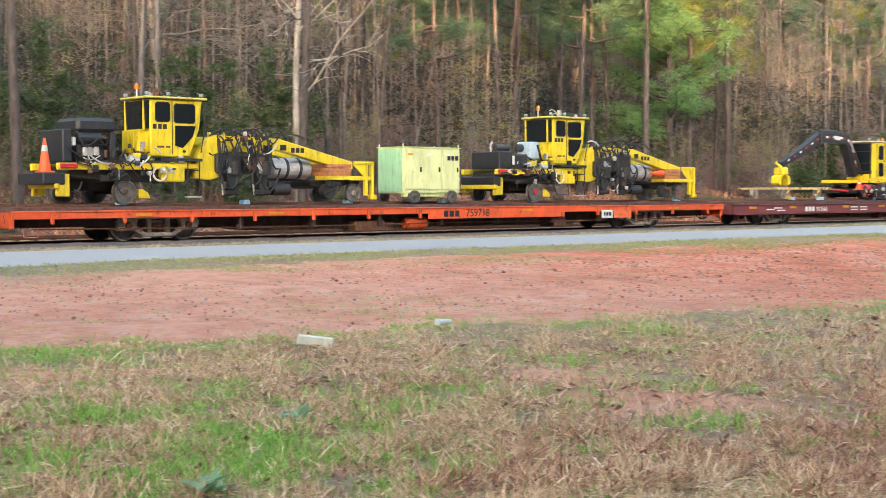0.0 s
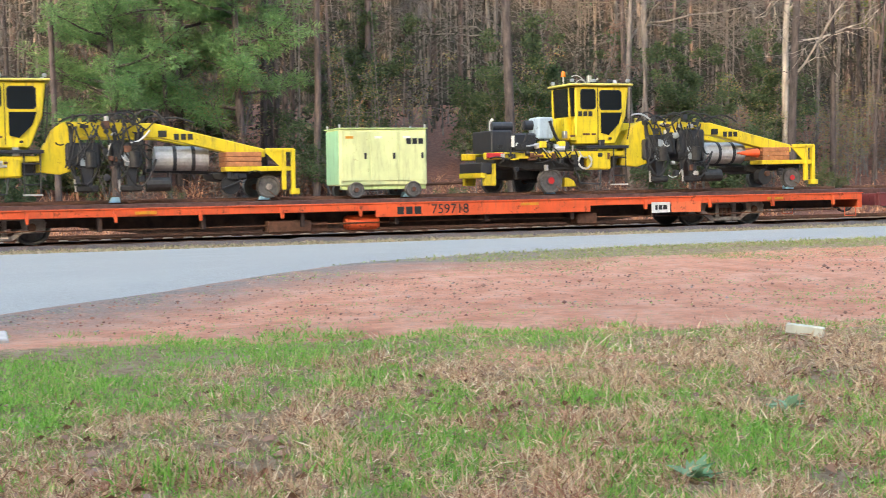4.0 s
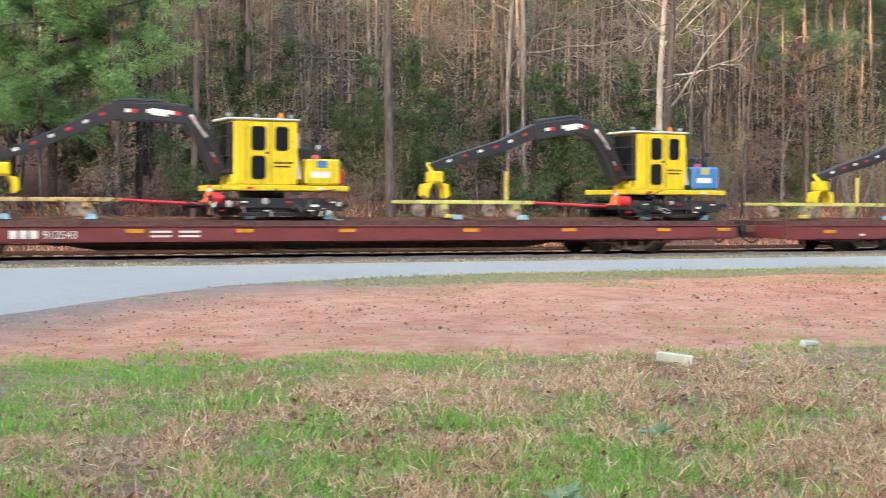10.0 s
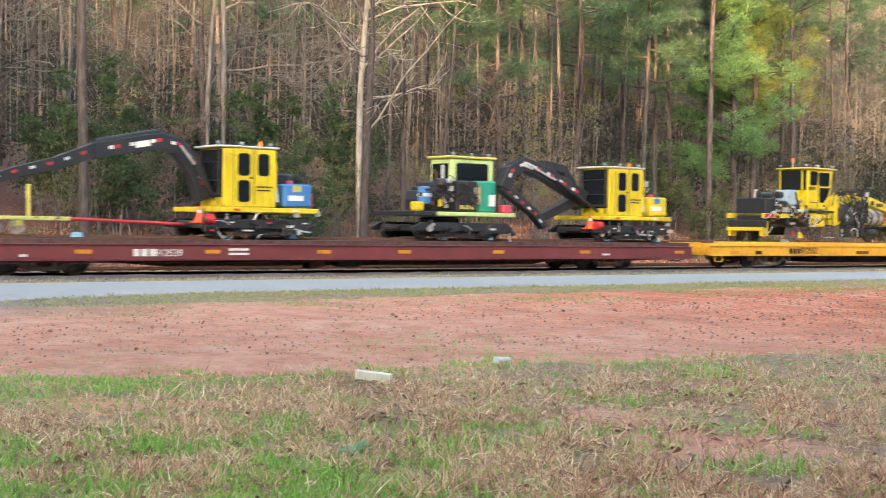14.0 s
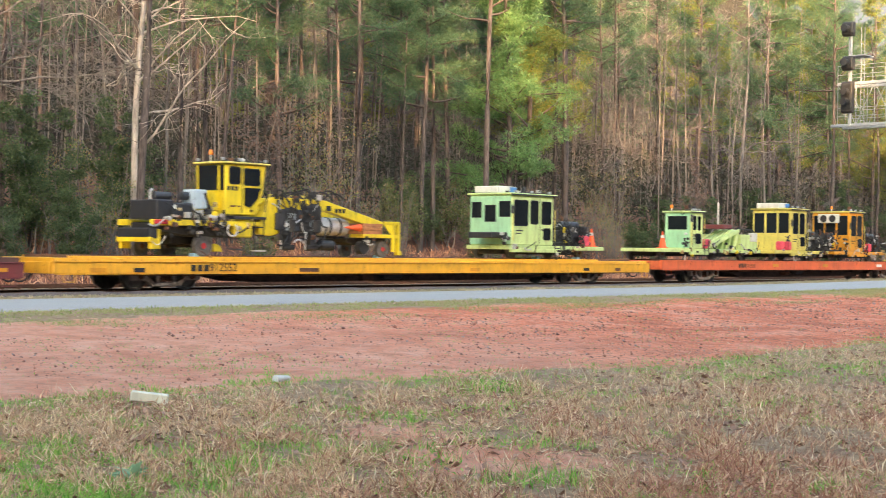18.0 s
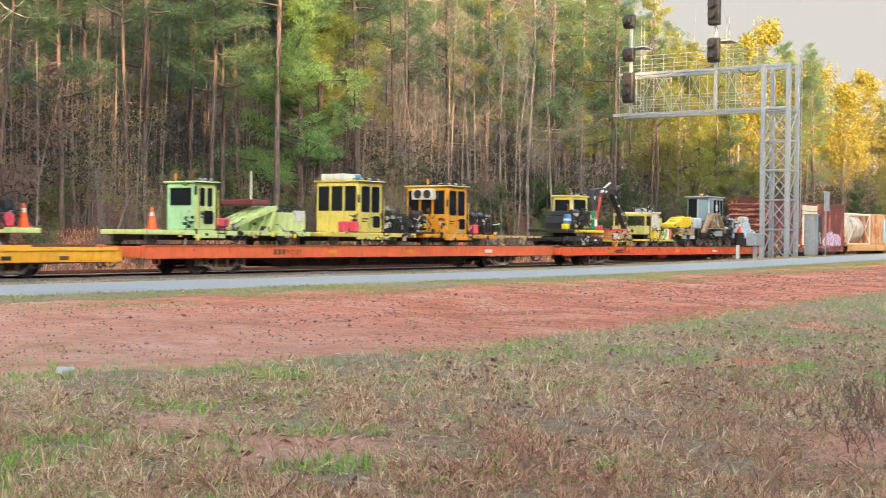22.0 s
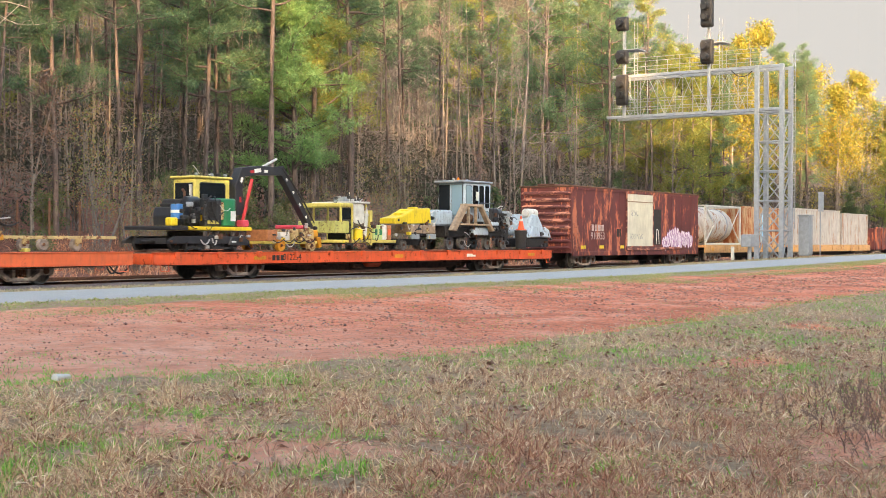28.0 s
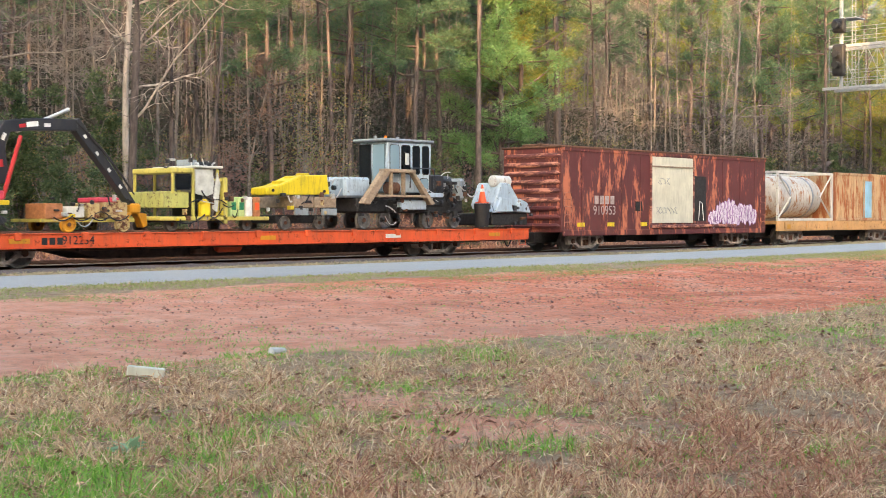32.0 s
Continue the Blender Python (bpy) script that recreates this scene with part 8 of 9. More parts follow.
for i, z in enumerate(levels):
    for dx in (0.0, GD):
        part("tower_strut", rod((dx, ya, z), (dx, yb2, z), 0.05, 6), M_GALV, gan)
    for y in (ya, yb2):
        part("tower_strut", rod((0, y, z), (GD, y, z), 0.05, 6), M_GALV, gan)
    if i < 5:
        z2, zm = levels[i + 1], (levels[i] + levels[i + 1]) / 2
        for dx in (0.0, GD):
            part("tower_brace", rod((dx, ya, z), (dx, yb2, z2), 0.04, 6), M_GALV, gan)
            part("tower_brace", rod((dx, yb2, z), (dx, ya, z2), 0.04, 6), M_GALV, gan)
        for y in (ya, yb2):
            part("tower_brace", rod((0, y, z), (GD, y, z2), 0.04, 6), M_GALV, gan)
arm_end = 38.0 - 28.0
for dx in (0.0, GD):
    for z in (low, top):
        part("arm_chord", box(dx - 0.09, dx + 0.09, ya, arm_end + (0.4 if z == low else 0.0), z - 0.09, z + 0.09, 0.015), M_GALV, gan)
    for k in range(9):
        y = yb2 + k * (arm_end - yb2) / 8
        part("arm_post", rod((dx, y, low), (dx, y, top), 0.024, 6), M_GALV, gan)
        if k < 8:
            y2 = yb2 + (k + 1) * (arm_end - yb2) / 8
            part("arm_diagonal", rod((dx, y, low if k % 2 else top), (dx, y2, top if k % 2 else low), 0.02, 6), M_GALV, gan)
for k in range(8):
    y = yb2 + k * (arm_end - yb2) / 7
    part("walkway_bar", box(0, GD, y - 0.03, y + 0.03, low + 0.03, low + 0.06, 0), M_GALV, gan)
    part("top_bar", rod((0, y, top), (GD, y, top), 0.022, 6), M_GALV, gan)
for z in (low + 0.55, low + 1.05, top + 0.55, top + 1.1):
    part("hand_rail", rod((-0.02, yb2, z), (-0.02, arm_end, z), 0.016, 6), M_GALV, gan)
    part("hand_rail", rod((GD, yb2, z), (GD, arm_end, z), 0.016, 6), M_GALV, gan)
for k in range(7):
    y = yb2 + 0.4 + k * (arm_end - yb2 - 0.4) / 6
    for dx in (-0.02, GD):
        part("rail_post", rod((dx, y, top), (dx, y, top + 1.1), 0.022, 6), M_GALV, gan)


def signal_head(y, z, h):
    """A black signal head with a hood, and the lens under it, looking down the line."""
    hd = part("signal_head", prism([(-0.55, z - h / 2 + 0.12), (-0.42, z - h / 2), (-0.12, z - h / 2), (-0.12, z + h / 2), (-0.42, z + h / 2), (-0.55, z + h / 2 - 0.12)], y - 0.36, y + 0.36, 0.06), M_RUBBER, gan, "black signal head with hood")
    n = max(1, round(h / 0.8))
    for k in range(n):
        zz = z + (k - (n - 1) / 2) * 0.62
        part("hood", lathe([(-0.95, 0.21), (-0.55, 0.22)], 16, "x", (0, y, zz)), M_RUBBER, hd)
        part("lens", lathe([(-0.60, 0.02), (-0.60, 0.18), (-0.56, 0.18)], 16, "x", (0, y, zz)), M_GLASS, hd)


for y, heads, up in ((37.2, ((15.1, 0.85), (13.05, 0.85), (11.0, 1.9)), 15.3), (31.6, ((15.3, 1.75), (12.95, 1.45)), 15.0)):
    y -= 28.0
    part("signal_mast", box(-0.12, 0.06, y - 0.09, y + 0.09, low, up - gz, 0.02), M_GALV, gan)
    for z, h in heads:
        signal_head(y, z - gz, h)
    for dx in (0.35, 0.8):
        part("mast_ladder_rail", rod((dx, y - 0.5, low), (dx, y - 0.5, up - gz), 0.022, 6), M_GALV, gan)
    for k in range(12):
        part("mast_rung", rod((0.35, y - 0.5, low + 0.3 + 0.42 * k), (0.8, y - 0.5, low + 0.3 + 0.42 * k), 0.016, 5), M_GALV, gan)
    part("mast_platform", box(0.0, 1.2, y - 0.9, y + 0.1, 13.5 - gz, 13.56 - gz, 0), M_GALV, gan)
for dx in (GD + 0.35, GD + 0.75):
    part("ladder_rail", rod((dx, ya, 2.0), (dx, ya, top + 1.0), 0.028, 6), M_GALV, gan)
for k in range(27):
    part("ladder_rung", rod((GD + 0.35, ya, 2.1 + 0.36 * k), (GD + 0.75, ya, 2.1 + 0.36 * k), 0.018, 5), M_GALV, gan)
for k in range(4):
    part("ladder_bracket", rod((GD, ya, 2.6 + 2.6 * k), (GD + 0.75, ya, 2.6 + 2.6 * k), 0.025, 6), M_GALV, gan)
part("cable_loop", hose((0.0, yb2 + 0.3, top - 0.2), (0.0, yb2 + 1.6, top - 0.1), 0.35, 0.03), M_RUBBER, gan)

case = thing("relay_case", 78.8, 26.9, height(78.8, 26.9), "tall grey steel signal relay case", "signal case")
part("case_body", box(-0.4, 0.4, -0.3, 0.3, 0.1, 2.5, 0.03), M_GALV, case)
part("case_roof", box(-0.46, 0.46, -0.36, 0.36, 2.5, 2.58, 0.02), M_GALV, case)
part("case_door", box(-0.36, 0.36, -0.32, -0.30, 0.2, 2.4, 0.008), M_GALV, case)
part("case_base", box(-0.36, 0.36, -0.26, 0.26, -0.1, 0.1, 0.01), M_OLDWOOD, case)
jb = thing("junction_box", 71.5, 27.6, height(71.5, 27.6), "grey junction box on a short post", "signal box")
part("box_post", rod((0, 0, -0.1), (0, 0, 0.9), 0.12, 10), M_GALV, jb)
part("box_body", box(-0.55, 0.55, -0.3, 0.3, 0.85, 1.55, 0.04), M_GALV, jb)
mk = thing("white_marker_post", 68.5, 27.4, height(68.5, 27.4), "short white marker post in the grass", "post")
part("post", box(-0.12, 0.12, -0.06, 0.06, -0.1, 0.85, 0.02), M_WHITE, mk)
sg = thing("road_sign", 80.6, 26.6, height(80.6, 26.6), "back of a grey road sign on a thin post", "sign")
part("sign_post", box(-0.03, 0.03, -0.03, 0.03, -0.2, 3.9, 0), M_GALV, sg)
part("sign_plate", box(-0.5, 0.5, -0.05, -0.034, 2.75, 3.95, 0.01), M_GALV, sg)

# the broken trunk that leans across the wood's edge
ll = thing("leaning_log", *at_bearing(62.6, 46.0), 4.6, "dark broken trunk caught between standing trees", "log")
part("log", rod((0, 0, 0.25), (4.6, 1.0, 1.15), 0.22, 10, 0.15), M_PINEBARK, ll)

# ---- small things in the grass ----
lb = thing("foam_block", 6.28, 9.15, height(6.28, 9.15) + 0.02, "off-white broken foam block lying in the grass", "litter")
bm = box(-0.15, 0.15, -0.04, 0.04, 0.0, 0.08, 0.008)
bm.transform(Matrix.Rotation(radians(-42), 4, "Z") @ Matrix.Rotation(radians(6), 4, "Y"))
part("block", bm, M_DOORW, lb)
wb = thing("crushed_cup", 8.16, 9.72, height(8.16, 9.72), "crushed white paper cup in the grass", "litter")
part("cup", lathe([(-0.09, 0.02), (-0.085, 0.045), (0.08, 0.03), (0.085, 0.015)], 10, "x", (0, 0, 0.035)), M_WHITE, wb)
pad = thing("concrete_pad", -0.9, 11.5, height(-0.9, 11.5), "flat pale concrete pad at the drive's edge", "pad")
part("slab", box(-0.9, 1.12, -0.35, 0.35, -0.06, 0.045, 0.015), M_CONCRETE, pad)

# ---- the red pickup that runs by ----
pk = thing("pickup_truck", 6.0, 22.7, 0.47, "faded red extended-cab pickup truck driving on the road", "pickup")
WB, R = 3.95, 0.38
Y0, Y1 = -0.98, 0.98
# x runs to the rear; the front wheel stands at -WB, the rear one at 0
part("lower_body", prism([(-4.85, 0.5), (-4.9, 0.95), (-4.75, 1.02), (-2.9, 1.10), (1.35, 1.10), (1.42, 0.55), (0.55, 0.48), (0.42, 0.80), (0.22, 0.90), (-0.22, 0.90), (-0.42, 0.80), (-0.55, 0.42), (-3.4, 0.42), (-3.53, 0.80), (-3.73, 0.90), (-4.17, 0.90), (-4.37, 0.80), (-4.5, 0.5)], Y0, Y1, 0.04), M_RPICK, pk)
cabp = part("cab", prism([(-3.1, 1.08), (-2.45, 1.62), (-2.2, 1.70), (-1.05, 1.70), (-0.92, 1.62), (-0.85, 1.08)], Y0 + 0.09, Y1 - 0.09, 0.05), M_RPICK, pk)
part("side_window", prism([(-2.72, 1.12), (-2.32, 1.56), (-1.72, 1.58), (-1.72, 1.12)], Y0 + 0.07, Y0 + 0.10, 0), M_GLASSP, cabp)
part("quarter_window", prism([(-1.62, 1.12), (-1.62, 1.58), (-1.12, 1.58), (-1.05, 1.12)], Y0 + 0.07, Y0 + 0.10, 0), M_GLASSP, cabp)
part("windscreen", prism([(-3.12, 1.12), (-2.5, 1.61), (-2.47, 1.59), (-3.07, 1.10)], Y0 + 0.18, Y1 - 0.18, 0), M_GLASSP, cabp)
part("hood", prism([(-4.86, 0.98), (-4.7, 1.06), (-3.0, 1.14), (-3.0, 1.05)], Y0 + 0.05, Y1 - 0.05, 0.02), M_RPICK, pk)
part("front_bumper", box(-5.02, -4.5, Y0 - 0.02, Y1 + 0.02, 0.5, 0.68, 0.04), M_CHROME, pk)
part("rear_bumper", box(1.2, 1.58, Y0 + 0.02, Y1 - 0.02, 0.45, 0.62, 0.04), M_CHROME, pk)
part("headlight", box(-4.95, -4.52, Y0 - 0.015, Y0 + 0.4, 0.72, 0.97, 0.02), M_DOORW, pk)
part("body_groove", box(-3.5, 0.98, Y0 - 0.006, Y0 + 0.01, 0.755, 0.775, 0), M_INK, pk)
part("tail_light", box(1.25, 1.42, Y0 - 0.01, Y0 + 0.1, 0.78, 1.02, 0.02), M_RED, pk)
part("tailgate", box(1.38, 1.43, Y0 + 0.1, Y1 - 0.1, 0.6, 1.08, 0.015), M_RPICK, pk)
part("trim_strip", box(-3.5, -0.6, Y0 - 0.014, Y0, 0.80, 0.84, 0), M_CHROME, pk)
part("rocker", box(-3.35, -0.55, Y0 + 0.02, Y0 + 0.08, 0.36, 0.44, 0.01), M_WHITE, pk)
part("door_handle", box(-1.95, -1.75, Y0 - 0.02, Y0, 0.98, 1.02, 0), M_CHROME, pk)
part("mirror", box(-2.75, -2.55, Y0 - 0.16, Y0 + 0.02, 1.10, 1.24, 0.03), M_RPICK, pk)
part("chassis", box(-4.4, 0.9, -0.6, 0.6, 0.3, 0.5, 0.03), M_DARK, pk)
for ob in pk.children:  # a tall body on its springs
    ob.data.transform(Matrix.Diagonal((1.0, 1.0, 1.10, 1.0)))
PICK_WHEELS = []
for x in (-WB, 0.0):
    for y in (Y0 + 0.14, Y1 - 0.14):
        ty = part("wheel", lathe([(-0.12, 0.24), (-0.125, 0.33), (-0.09, R), (0.09, R), (0.125, 0.33), (0.12, 0.24)], 26, "y", (x, y, R)), M_RUBBER, pk, "", (x, y, R))
        s = -1 if y < 0 else 1
        rim = bmesh.new()
        lathe([(s * 0.10, 0.21), (s * 0.13, 0.29), (s * 0.02, 0.29)], 26, "y", (0, 0, 0), rim)
        for k in range(5):
            a = 2 * math.pi * k / 5
            rod((0, s * 0.115, 0), (0.25 * math.cos(a), s * 0.115, 0.25 * math.sin(a)), 0.07, 6, None, rim)
        lathe([(s * 0.1, 0.08), (s * 0.14, 0.07), (s * 0.145, 0.03)], 12, "y", (0, 0, 0), rim)
        part("rim", rim, M_WHITE, ty, "pale spoked rim")
        PICK_WHEELS.append((ty, x, y))


# ---- grass, weeds, leaves and stones ----
M_STRAW = leafy("dead_grass", [(0.284, 0.145, 0.079), (0.609, 0.385, 0.214), (0.819, 0.58, 0.335), (0.567, 0.31, 0.186), (0.945, 0.76, 0.502)], 0.75, 0.2)
M_GRASS = leafy("green_grass", [(0.11, 0.25, 0.030), (0.20, 0.43, 0.050), (0.29, 0.54, 0.075), (0.42, 0.52, 0.13), (0.25, 0.38, 0.10)], 0.6, 0.3)
M_RUSSET = leafy("russet_dead_grass", [(0.194, 0.078, 0.047), (0.435, 0.201, 0.120), (0.630, 0.343, 0.205), (0.343, 0.137, 0.081), (0.756, 0.470, 0.300)], 0.8, 0.15)
M_VERGE = leafy("verge_grass", [(0.20, 0.17, 0.09), (0.36, 0.29, 0.17), (0.48, 0.39, 0.25), (0.24, 0.25, 0.10)], 0.75, 0.2)
M_TURF = leafy("roadside_turf", [(0.22, 0.23, 0.07), (0.32, 0.36, 0.10), (0.40, 0.40, 0.14), (0.48, 0.38, 0.20)], 0.75, 0.2)
M_BRUSH = plain("dry_weed_stems", (0.21, 0.12, 0.09), 0.9, 0, 0.4, 5, 0)
M_SAGE = leafy("grey_green_leaves", [(0.20, 0.34, 0.16), (0.28, 0.42, 0.24)], 0.6, 0.2)

M_FALLEN = leafy("fallen_leaf", [(0.16, 0.075, 0.04), (0.28, 0.14, 0.08), (0.36, 0.20, 0.13), (0.22, 0.11, 0.07)], 0.7, 0.1)


def blades(rng, x, y, length, half, tilt, base=0.0):
    """Diamond blades rooted at x, y; tilt in radians from upright."""
    n = len(x)
    z = np.array([height(a, c) for a, c in zip(x, y)]) + base
    way = rng.uniform(0, 2 * np.pi, n)
    d = np.stack([np.sin(tilt) * np.cos(way), np.sin(tilt) * np.sin(way), np.cos(tilt)], 1)
    s = np.stack([-np.sin(way), np.cos(way), np.zeros(n)], 1)
    turn = rng.uniform(-1.2, 1.2, n)[:, None]
    s = s * np.cos(turn) + np.cross(d, s) * np.sin(turn)
    p = np.stack([x, y, z], 1)
    bend = np.zeros((n, 3))
    bend[:, 2] = -0.18 * length * np.sin(tilt)
    bend += s * (length * rng.normal(0, 0.22, n))[:, None]
    L, h = length[:, None], half[:, None]
    return np.stack([p, p + d * L * 0.45 + s * h, p + d * L + bend, p + d * L * 0.45 - s * h], 1).reshape(-1, 3)


rng = np.random.default_rng(5)
N = 900000
az = np.radians(rng.uniform(-5, 80, N))
r = 4.6 * np.exp(rng.random(N) * math.log(48 / 4.6))
gx, gy = r * np.sin(az), r * np.cos(az)
patch = np.array([0.6 * noise.noise((a * 0.4, c * 0.4, 7)) + 0.7 * noise.noise((a * 1.7, c * 1.7, 9)) + 0.6 * noise.noise((a * 4.5, c * 4.5, 19)) for a, c in zip(gx, gy)])
thin = np.array([noise.noise((a * 0.35, c * 0.6, 17)) for a, c in zip(gx, gy)])
clump = np.array([noise.noise((a * 2.6, c * 2.6, 27)) + 0.5 * noise.noise((a * 6.0, c * 6.0, 31)) for a, c in zip(gx, gy)])
edge = np.array([bare_edge(a) for a in gx]) + 0.5 * patch
road = np.array([near_edge(a) for a in gx])
chance = np.where(gy < edge, (1.0 - np.clip(thin * 1.8 - 0.35, 0, 0.9)) * np.clip(0.74 + 1.0 * clump + 0.25 * np.clip((7 - gx) / 5, 0, 1), 0.18, 1.0), 0.03 + 0.3 * np.clip(patch - 0.10, 0, 1))
chance = np.where((gy > 15.6 + 0.6 * patch) & (gy < 18.6), 0.55, chance)
chance = np.where(gy > road - 0.15, 0.0, chance)
keep = rng.random(N) < chance
gx, gy, patch, edge, r, clump = gx[keep], gy[keep], patch[keep], edge[keep], r[keep], clump[keep]
lush = np.array([smooth((5.5 - a) / 7.0) for a in gx])
green = np.clip(0.32 + 1.05 * patch + 0.80 * lush * (0.5 + 0.5 * np.tanh((gy - 7.7) * 1.3)) + 0.12 * (gy - 8.0) * (gx < 14), 0.10, 0.95)
green = np.clip(green + 0.30 * np.clip(1.3 - (edge - gy), 0, 1) * (gy < edge), 0, 0.95)
green = np.where(gy > 15, 0.62, green)
isg = rng.random(len(gx)) < green
tone = np.array([0.8 * noise.noise((a * 0.9, c * 0.9, 51)) + 0.5 * noise.noise((a * 3.1, c * 3.1, 53)) for a, c in zip(gx, gy)])
red = ~isg & (rng.random(len(gx)) < np.clip(0.12 + 0.9 * tone + 0.55 * np.clip((gx - 3.5) / 2.5, 0, 1) * np.clip((7.0 - gy) / 2.5, 0, 1), 0.03, 0.95))
grow = 1.0 + 0.02 * r
for sel, mat, name, label in ((isg, M_GRASS, "green_grass", "patchy fresh green grass blades"), (~isg & ~red, M_STRAW, "dead_grass", "matted pale dormant grass blades"), (red, M_RUSSET, "russet_grass", "matted reddish-brown dead grass blades")):
    n = int(sel.sum())
    if mat is M_GRASS:
        length, tilt, half = rng.uniform(0.022, 0.070, n) * (1 + 0.9 * np.clip(patch[sel], -0.5, 1)), np.abs(rng.normal(0.65, 0.42, n)), rng.uniform(0.0020, 0.0046, n)
    else:
        length, tilt, half = rng.uniform(0.04, 0.15, n) * (1 + 1.1 * np.clip(clump[sel], -0.6, 1)), np.clip(rng.normal(1.05, 0.42, n), 0.1, 1.52), rng.uniform(0.0018, 0.0044, n)
    low = np.where(gy[sel] > 12, 0.6, 1.0) * np.where(gy[sel] > edge[sel] + 0.3, 0.45, 1.0) * (1 + (0.05 if mat is M_GRASS else -0.35) * lush[sel])
    me = tris_mesh(name, blades(rng, gx[sel], gy[sel], length * low, half * grow[sel], tilt), 4)
    me.materials.append(mat)
    tagged(new(name, me), label, "grass", kind="stuff")

# verge beyond the road
n = 60000
vx, vy = rng.uniform(-6, 95, n), 24.0 + 4.6 * rng.random(n)
me = tris_mesh("verge_grass", blades(rng, vx, vy, rng.uniform(0.03, 0.10, n), rng.uniform(0.006, 0.014, n), np.abs(rng.normal(0.9, 0.4, n))), 4)
me.materials.append(M_VERGE)
tagged(new("verge_grass", me), "thin straw-coloured grass along the ballast", "grass", kind="stuff")
# reddish dead grass on the bank behind the tracks
n = 60000
vx, vy = rng.uniform(-8, 150, n), 41.0 + 6.0 * rng.random(n) ** 1.3
lawn = np.array([noise.noise((a * 0.22, c * 0.5, 81)) + 0.5 * noise.noise((a * 1.1, c * 1.5, 83)) for a, c in zip(vx, vy)])
fits = rng.random(n) < np.clip(0.5 + 1.4 * lawn, 0.02, 1)
vx, vy = vx[fits], vy[fits]
n = len(vx)
me = tris_mesh("bank_grass", blades(rng, vx, vy, rng.uniform(0.15, 0.55, n), rng.uniform(0.010, 0.022, n), np.abs(rng.normal(0.5, 0.35, n))), 4)
me.materials.append(M_RUSSET)
tagged(new("bank_grass", me), "reddish-brown dead grass on the bank below the wood", "grass", kind="stuff")
# short patchy turf between the clay and the road
n = 150000
vx, vy = -1 + 91 * rng.random(n), 15.0 + 3.7 * rng.random(n)
lawn = np.array([0.9 * noise.noise((a * 0.30, c * 0.9, 71)) + 0.5 * noise.noise((a * 1.6, c * 2.4, 73)) for a, c in zip(vx, vy)])
fits = (rng.random(n) < np.clip(0.30 + 1.3 * lawn + 0.35 * (vy - 16.4), 0, 1) * np.clip((vx - 3) / 6, 0, 1)) & (vy < np.array([near_edge(a) for a in vx]) - 0.05)
vx, vy = vx[fits], vy[fits]
n = len(vx)
me = tris_mesh("roadside_turf", blades(rng, vx, vy, rng.uniform(0.02, 0.07, n), rng.uniform(0.005, 0.011, n), np.abs(rng.normal(0.8, 0.4, n))), 4)
me.materials.append(M_TURF)
tagged(new("roadside_turf", me), "short yellow-green turf beside the road", "grass", kind="stuff")

# thicker green tufts
for k, (x, y, rad, h) in enumerate([(1.47, 8.0, 0.22, 0.20), (-0.1, 7.2, 0.28, 0.2), (2.4, 8.3, 0.2, 0.18), (0.8, 6.3, 0.18, 0.16), (1.6, 6.0, 0.14, 0.14), (3.4, 7.4, 0.25, 0.16), (5.0, 6.4, 0.2, 0.14), (6.3, 5.0, 0.2, 0.14), (4.3, 5.0, 0.15, 0.12), (0.4, 8.6, 0.3, 0.16), (2.2, 9.3, 0.4, 0.14), (9.4, 8.0, 0.3, 0.12)]):
    n = 110
    rad *= 1.5
    a, q = rng.uniform(0, 2 * np.pi, n), rad * rng.random(n) ** 0.9
    t = thing("grass_tuft", x, y, height(x, y), "lush green tuft of grass", "grass tuft", "green tufts in the field")
    co = blades(rng, x + q * np.cos(a), y + q * np.sin(a), rng.uniform(0.5, 1.1, n) * h, rng.uniform(0.003, 0.006, n), np.abs(rng.normal(0.35, 0.25, n)))
    part("tussock", tris_mesh("tussock", co - np.array([x, y, height(x, y)]), 4), M_GRASS, t)["kind"] = "stuff"
for x, y in ((3.12, 5.41), (4.4, 6.6)):
    t = thing("rosette_weed", x, y, height(x, y), "flat grey-green rosette weed", "weed", "rosette weeds in the field")
    n = 26
    part("leaf_rosette", tris_mesh("leaf_rosette", blades(rng, np.full(n, x) + rng.normal(0, 0.02, n), np.full(n, y) + rng.normal(0, 0.02, n), rng.uniform(0.09, 0.16, n), rng.uniform(0.016, 0.026, n), rng.uniform(0.7, 1.3, n), 0.015) - np.array([x, y, height(x, y)]), 4), M_SAGE, t)["kind"] = "stuff"

# fallen leaves and stones
n = 2600
lx, ly = rng.uniform(-2, 22, n), rng.uniform(4.2, 8.5, n)
for hx, hy in ((0.2, 6.0), (0.9, 6.4), (1.3, 6.9), (3.6, 6.2), (5.2, 7.6), (6.0, 8.2), (2.6, 7.8), (8.2, 7.4), (10.6, 7.0), (9.2, 5.6), (7.0, 6.2)):
    pick = slice(int(hx * 37) % 1300, int(hx * 37) % 1300 + 26)
    lx[pick], ly[pick] = hx + rng.normal(0, 0.16, 26), hy + rng.normal(0, 0.16, 26)
me = tris_mesh("fallen_leaves", blades(rng, lx, ly, rng.uniform(0.04, 0.09, n), rng.uniform(0.012, 0.028, n), rng.uniform(1.25, 1.55, n), 0.03), 4)
me.materials.append(M_FALLEN)
tagged(new("fallen_leaves", me), "curled brown leaves fallen on the grass", "leaves", kind="stuff")
n = 26000
cx = -4 + 64 * rng.random(n)
cy = np.array([bare_edge(a) for a in cx])
cy = cy - 0.3 + rng.random(n) * (16.6 - cy)
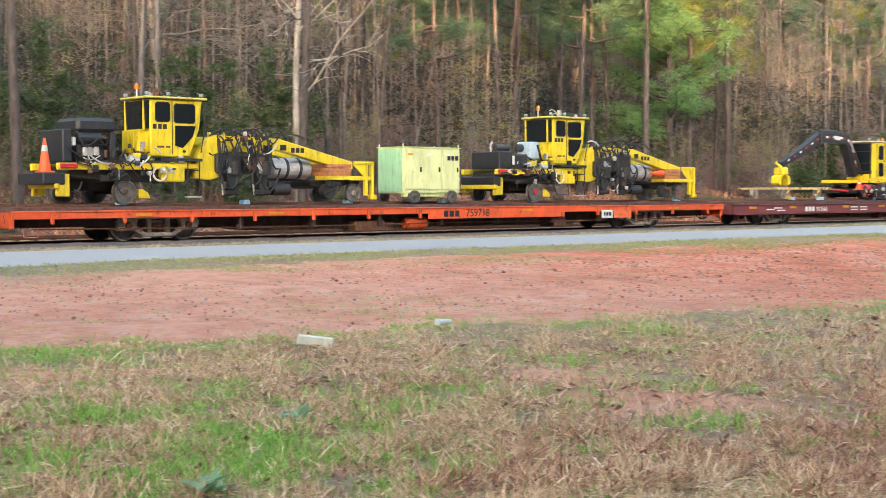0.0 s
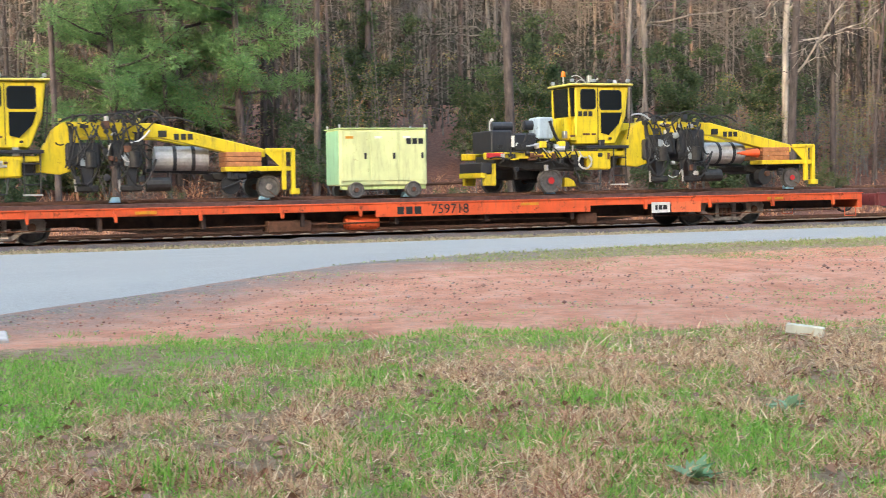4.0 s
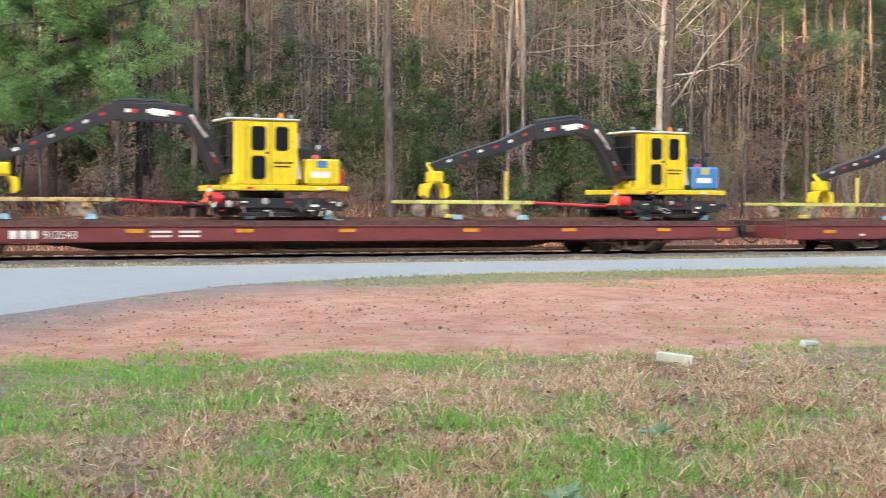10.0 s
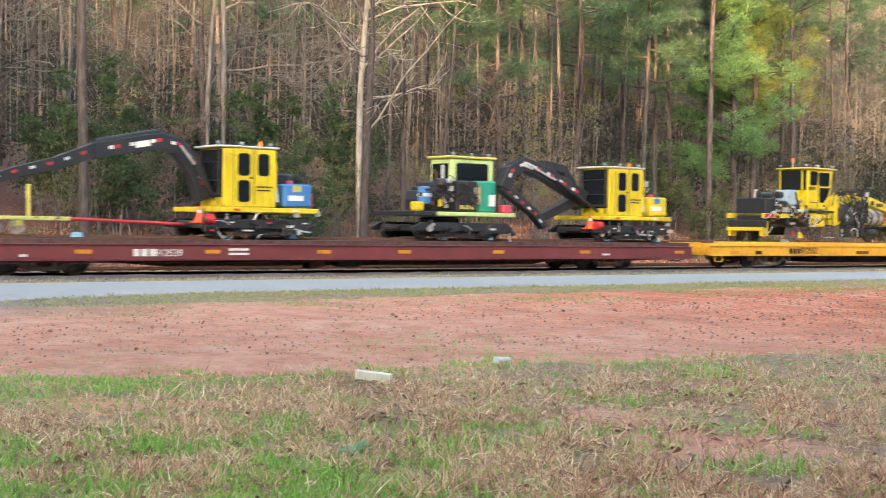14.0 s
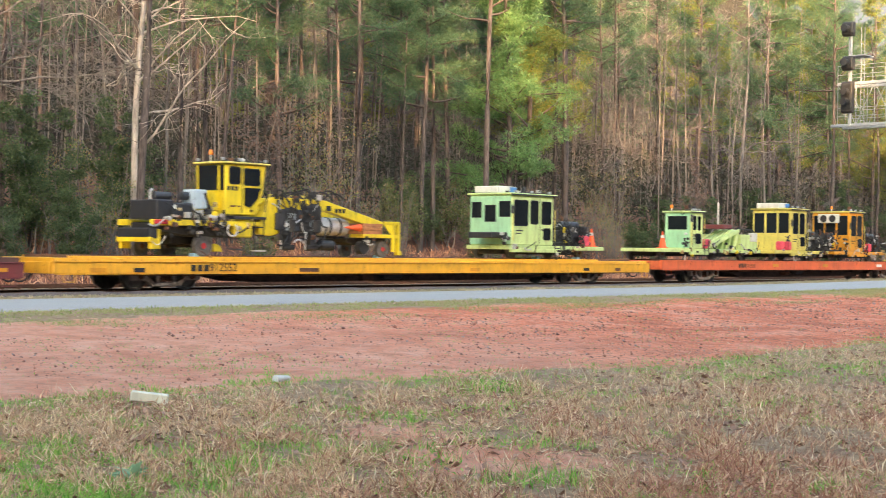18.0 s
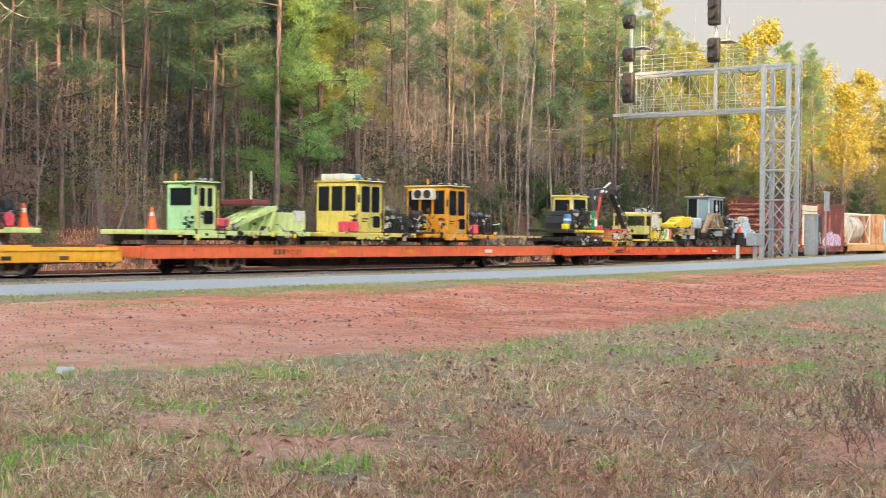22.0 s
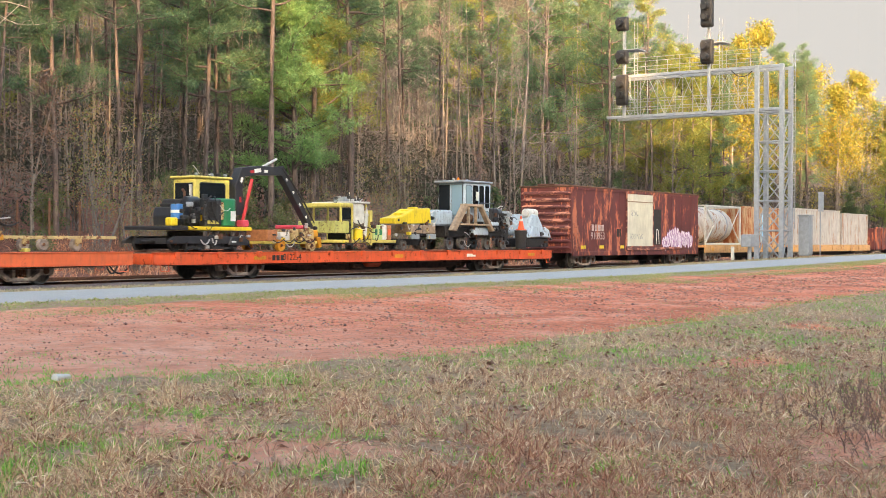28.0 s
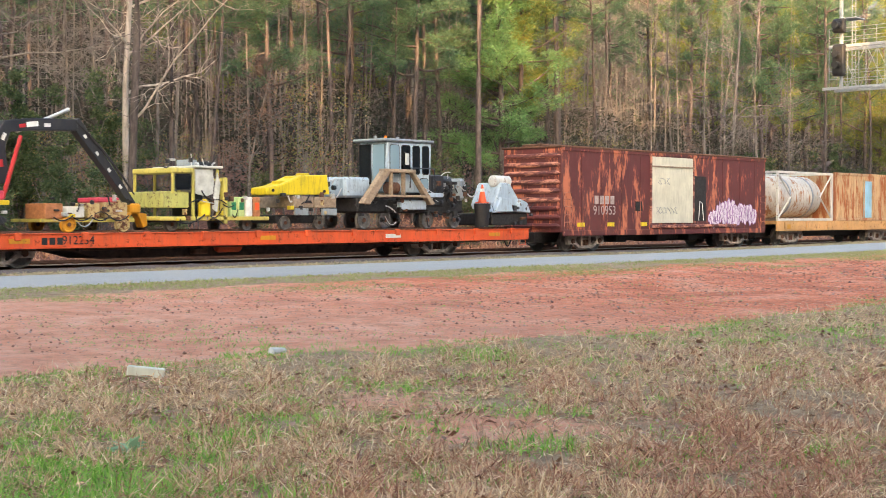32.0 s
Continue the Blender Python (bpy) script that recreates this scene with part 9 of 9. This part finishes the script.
size = 0.006 + 0.016 * rng.random(n) ** 3 + 0.02 * (rng.random(n) < 0.008)
size *= 1.0 + 0.035 * np.maximum(cx, 0) ** 0.8
fits = cy < np.array([near_edge(a) for a in cx]) - 0.25
cx, cy, size = cx[fits], cy[fits], size[fits] * 0.85
n = len(cx)
cz = np.array([height(a, c) for a, c in zip(cx, cy)]) + size * 0.2
axes = np.array([(1, 0.2, 0.1), (-0.2, 1, 0), (-1, -0.2, 0.1), (0.2, -1, 0), (0.1, 0.2, 0.62), (0, 0, -0.5)])
knob = axes[None] * size[:, None, None] * rng.uniform(0.8, 1.25, (n, 6, 1))
knob += np.stack([cx, cy, cz], 1)[:, None]
order = [(0, 1, 4), (1, 2, 4), (2, 3, 4), (3, 0, 4), (1, 0, 5), (2, 1, 5), (3, 2, 5), (0, 3, 5)]
clods = bpy.data.meshes.new("clay_clods")
clods.from_pydata(knob.reshape(-1, 3).tolist(), [], [tuple(6 * k + c for c in f) for k in range(n) for f in order])
M_CLOD = leafy("clay_clods", [(0.13, 0.065, 0.05), (0.34, 0.125, 0.075), (0.62, 0.29, 0.19), (0.20, 0.10, 0.07), (0.50, 0.20, 0.115), (0.40, 0.30, 0.25)], 0.95, 0.0)
clods.materials.append(M_CLOD)
tagged(new("clay_clods", clods), "small red clay clods and stones on the lane", "stones", kind="stuff")


# dry weeds at the field's right edge
def dry_weed(x, y, tall, wide, stems, seed, label):
    random.seed(seed)
    t = thing("dry_weed", x, y, height(x, y), label, "weed", "dry weeds in the field")
    for _ in range(stems):
        bm = bmesh.new()
        q, d, _ = limb(bm, Vector((random.gauss(0, wide * 0.25), random.gauss(0, wide * 0.25), -0.02)), turn_about(Vector((0, 0, 1)), random.uniform(10, 60) if stems > 1 else 5), tall * random.uniform(0.55, 1.0), 0.0045, 3, 0.10, 0.02, 8, 0.3)
        for i in range(2, 9):
            for _ in range(3 if stems > 1 else 2):
                limb(bm, q[i], turn_about(q[i] - q[i - 1], random.uniform(25, 60)), tall * random.uniform(0.06, 0.2), 0.0028, 3, 0.2, 0.05, 3, 0.4)
        part("stalk", bm, M_BRUSH, t)
    return t


dry_weed(13.5, 3.8, 0.95, 0.1, 1, 3, "tall thin dry weed stalk with seed heads")
for k, (x, y, tall) in enumerate([(9.66, 2.59, 0.24), (11.1, 3.07, 0.28), (12.1, 3.0, 0.34), (10.2, 2.45, 0.3), (10.4, 2.9, 0.22), (12.8, 3.5, 0.3), (9.2, 2.2, 0.26), (11.6, 2.6, 0.34), (13.2, 3.1, 0.36), (10.8, 3.5, 0.22), (12.0, 3.7, 0.26)]):
    dry_weed(x, y, tall, 1.1, 24, 20 + k, "low tangle of dry reddish-brown weeds")


# ---- what moves ----
def shift(t):
    """How far the train has rolled towards -x after t seconds, in metres."""
    return (((-1.218e-05 * t + 0.00067098) * t + -0.0051506) * t + 4.2248) * t


def motions():
    stops = [2.0 * k for k in range(17)]
    for ob, u, z in TRAIN:
        walk(ob, [(t, pose(u - shift(t), TRACK_Y, z)) for t in stops])
    for ws, r in WHEELSETS:
        x, y, z = ws.location
        walk(ws, [(k * 0.1, pose(x, y, z, 0, -math.degrees(shift(k * 0.1) / r), 0)) for k in range(321)])

    # the pickup runs by at a steady speed along the far lane
    def road_at(t):
        return 5.99 - 27.7 * (t - 6.5)
    walk(pk, [(t, pose(road_at(t), 22.7, 0.53)) for t in (0.0, 3.0, 6.0, 7.0, 10.0, 20.0, 32.0)])
    for w, x, y in PICK_WHEELS:
        walk(w, [(0.0, pose(x, y, R))] + [(5.0 + k / 30, pose(x, y, R, 0, -55 * k, 0)) for k in range(91)] + [(32.0, pose(x, y, R, 0, -55 * 90, 0))])


motions()
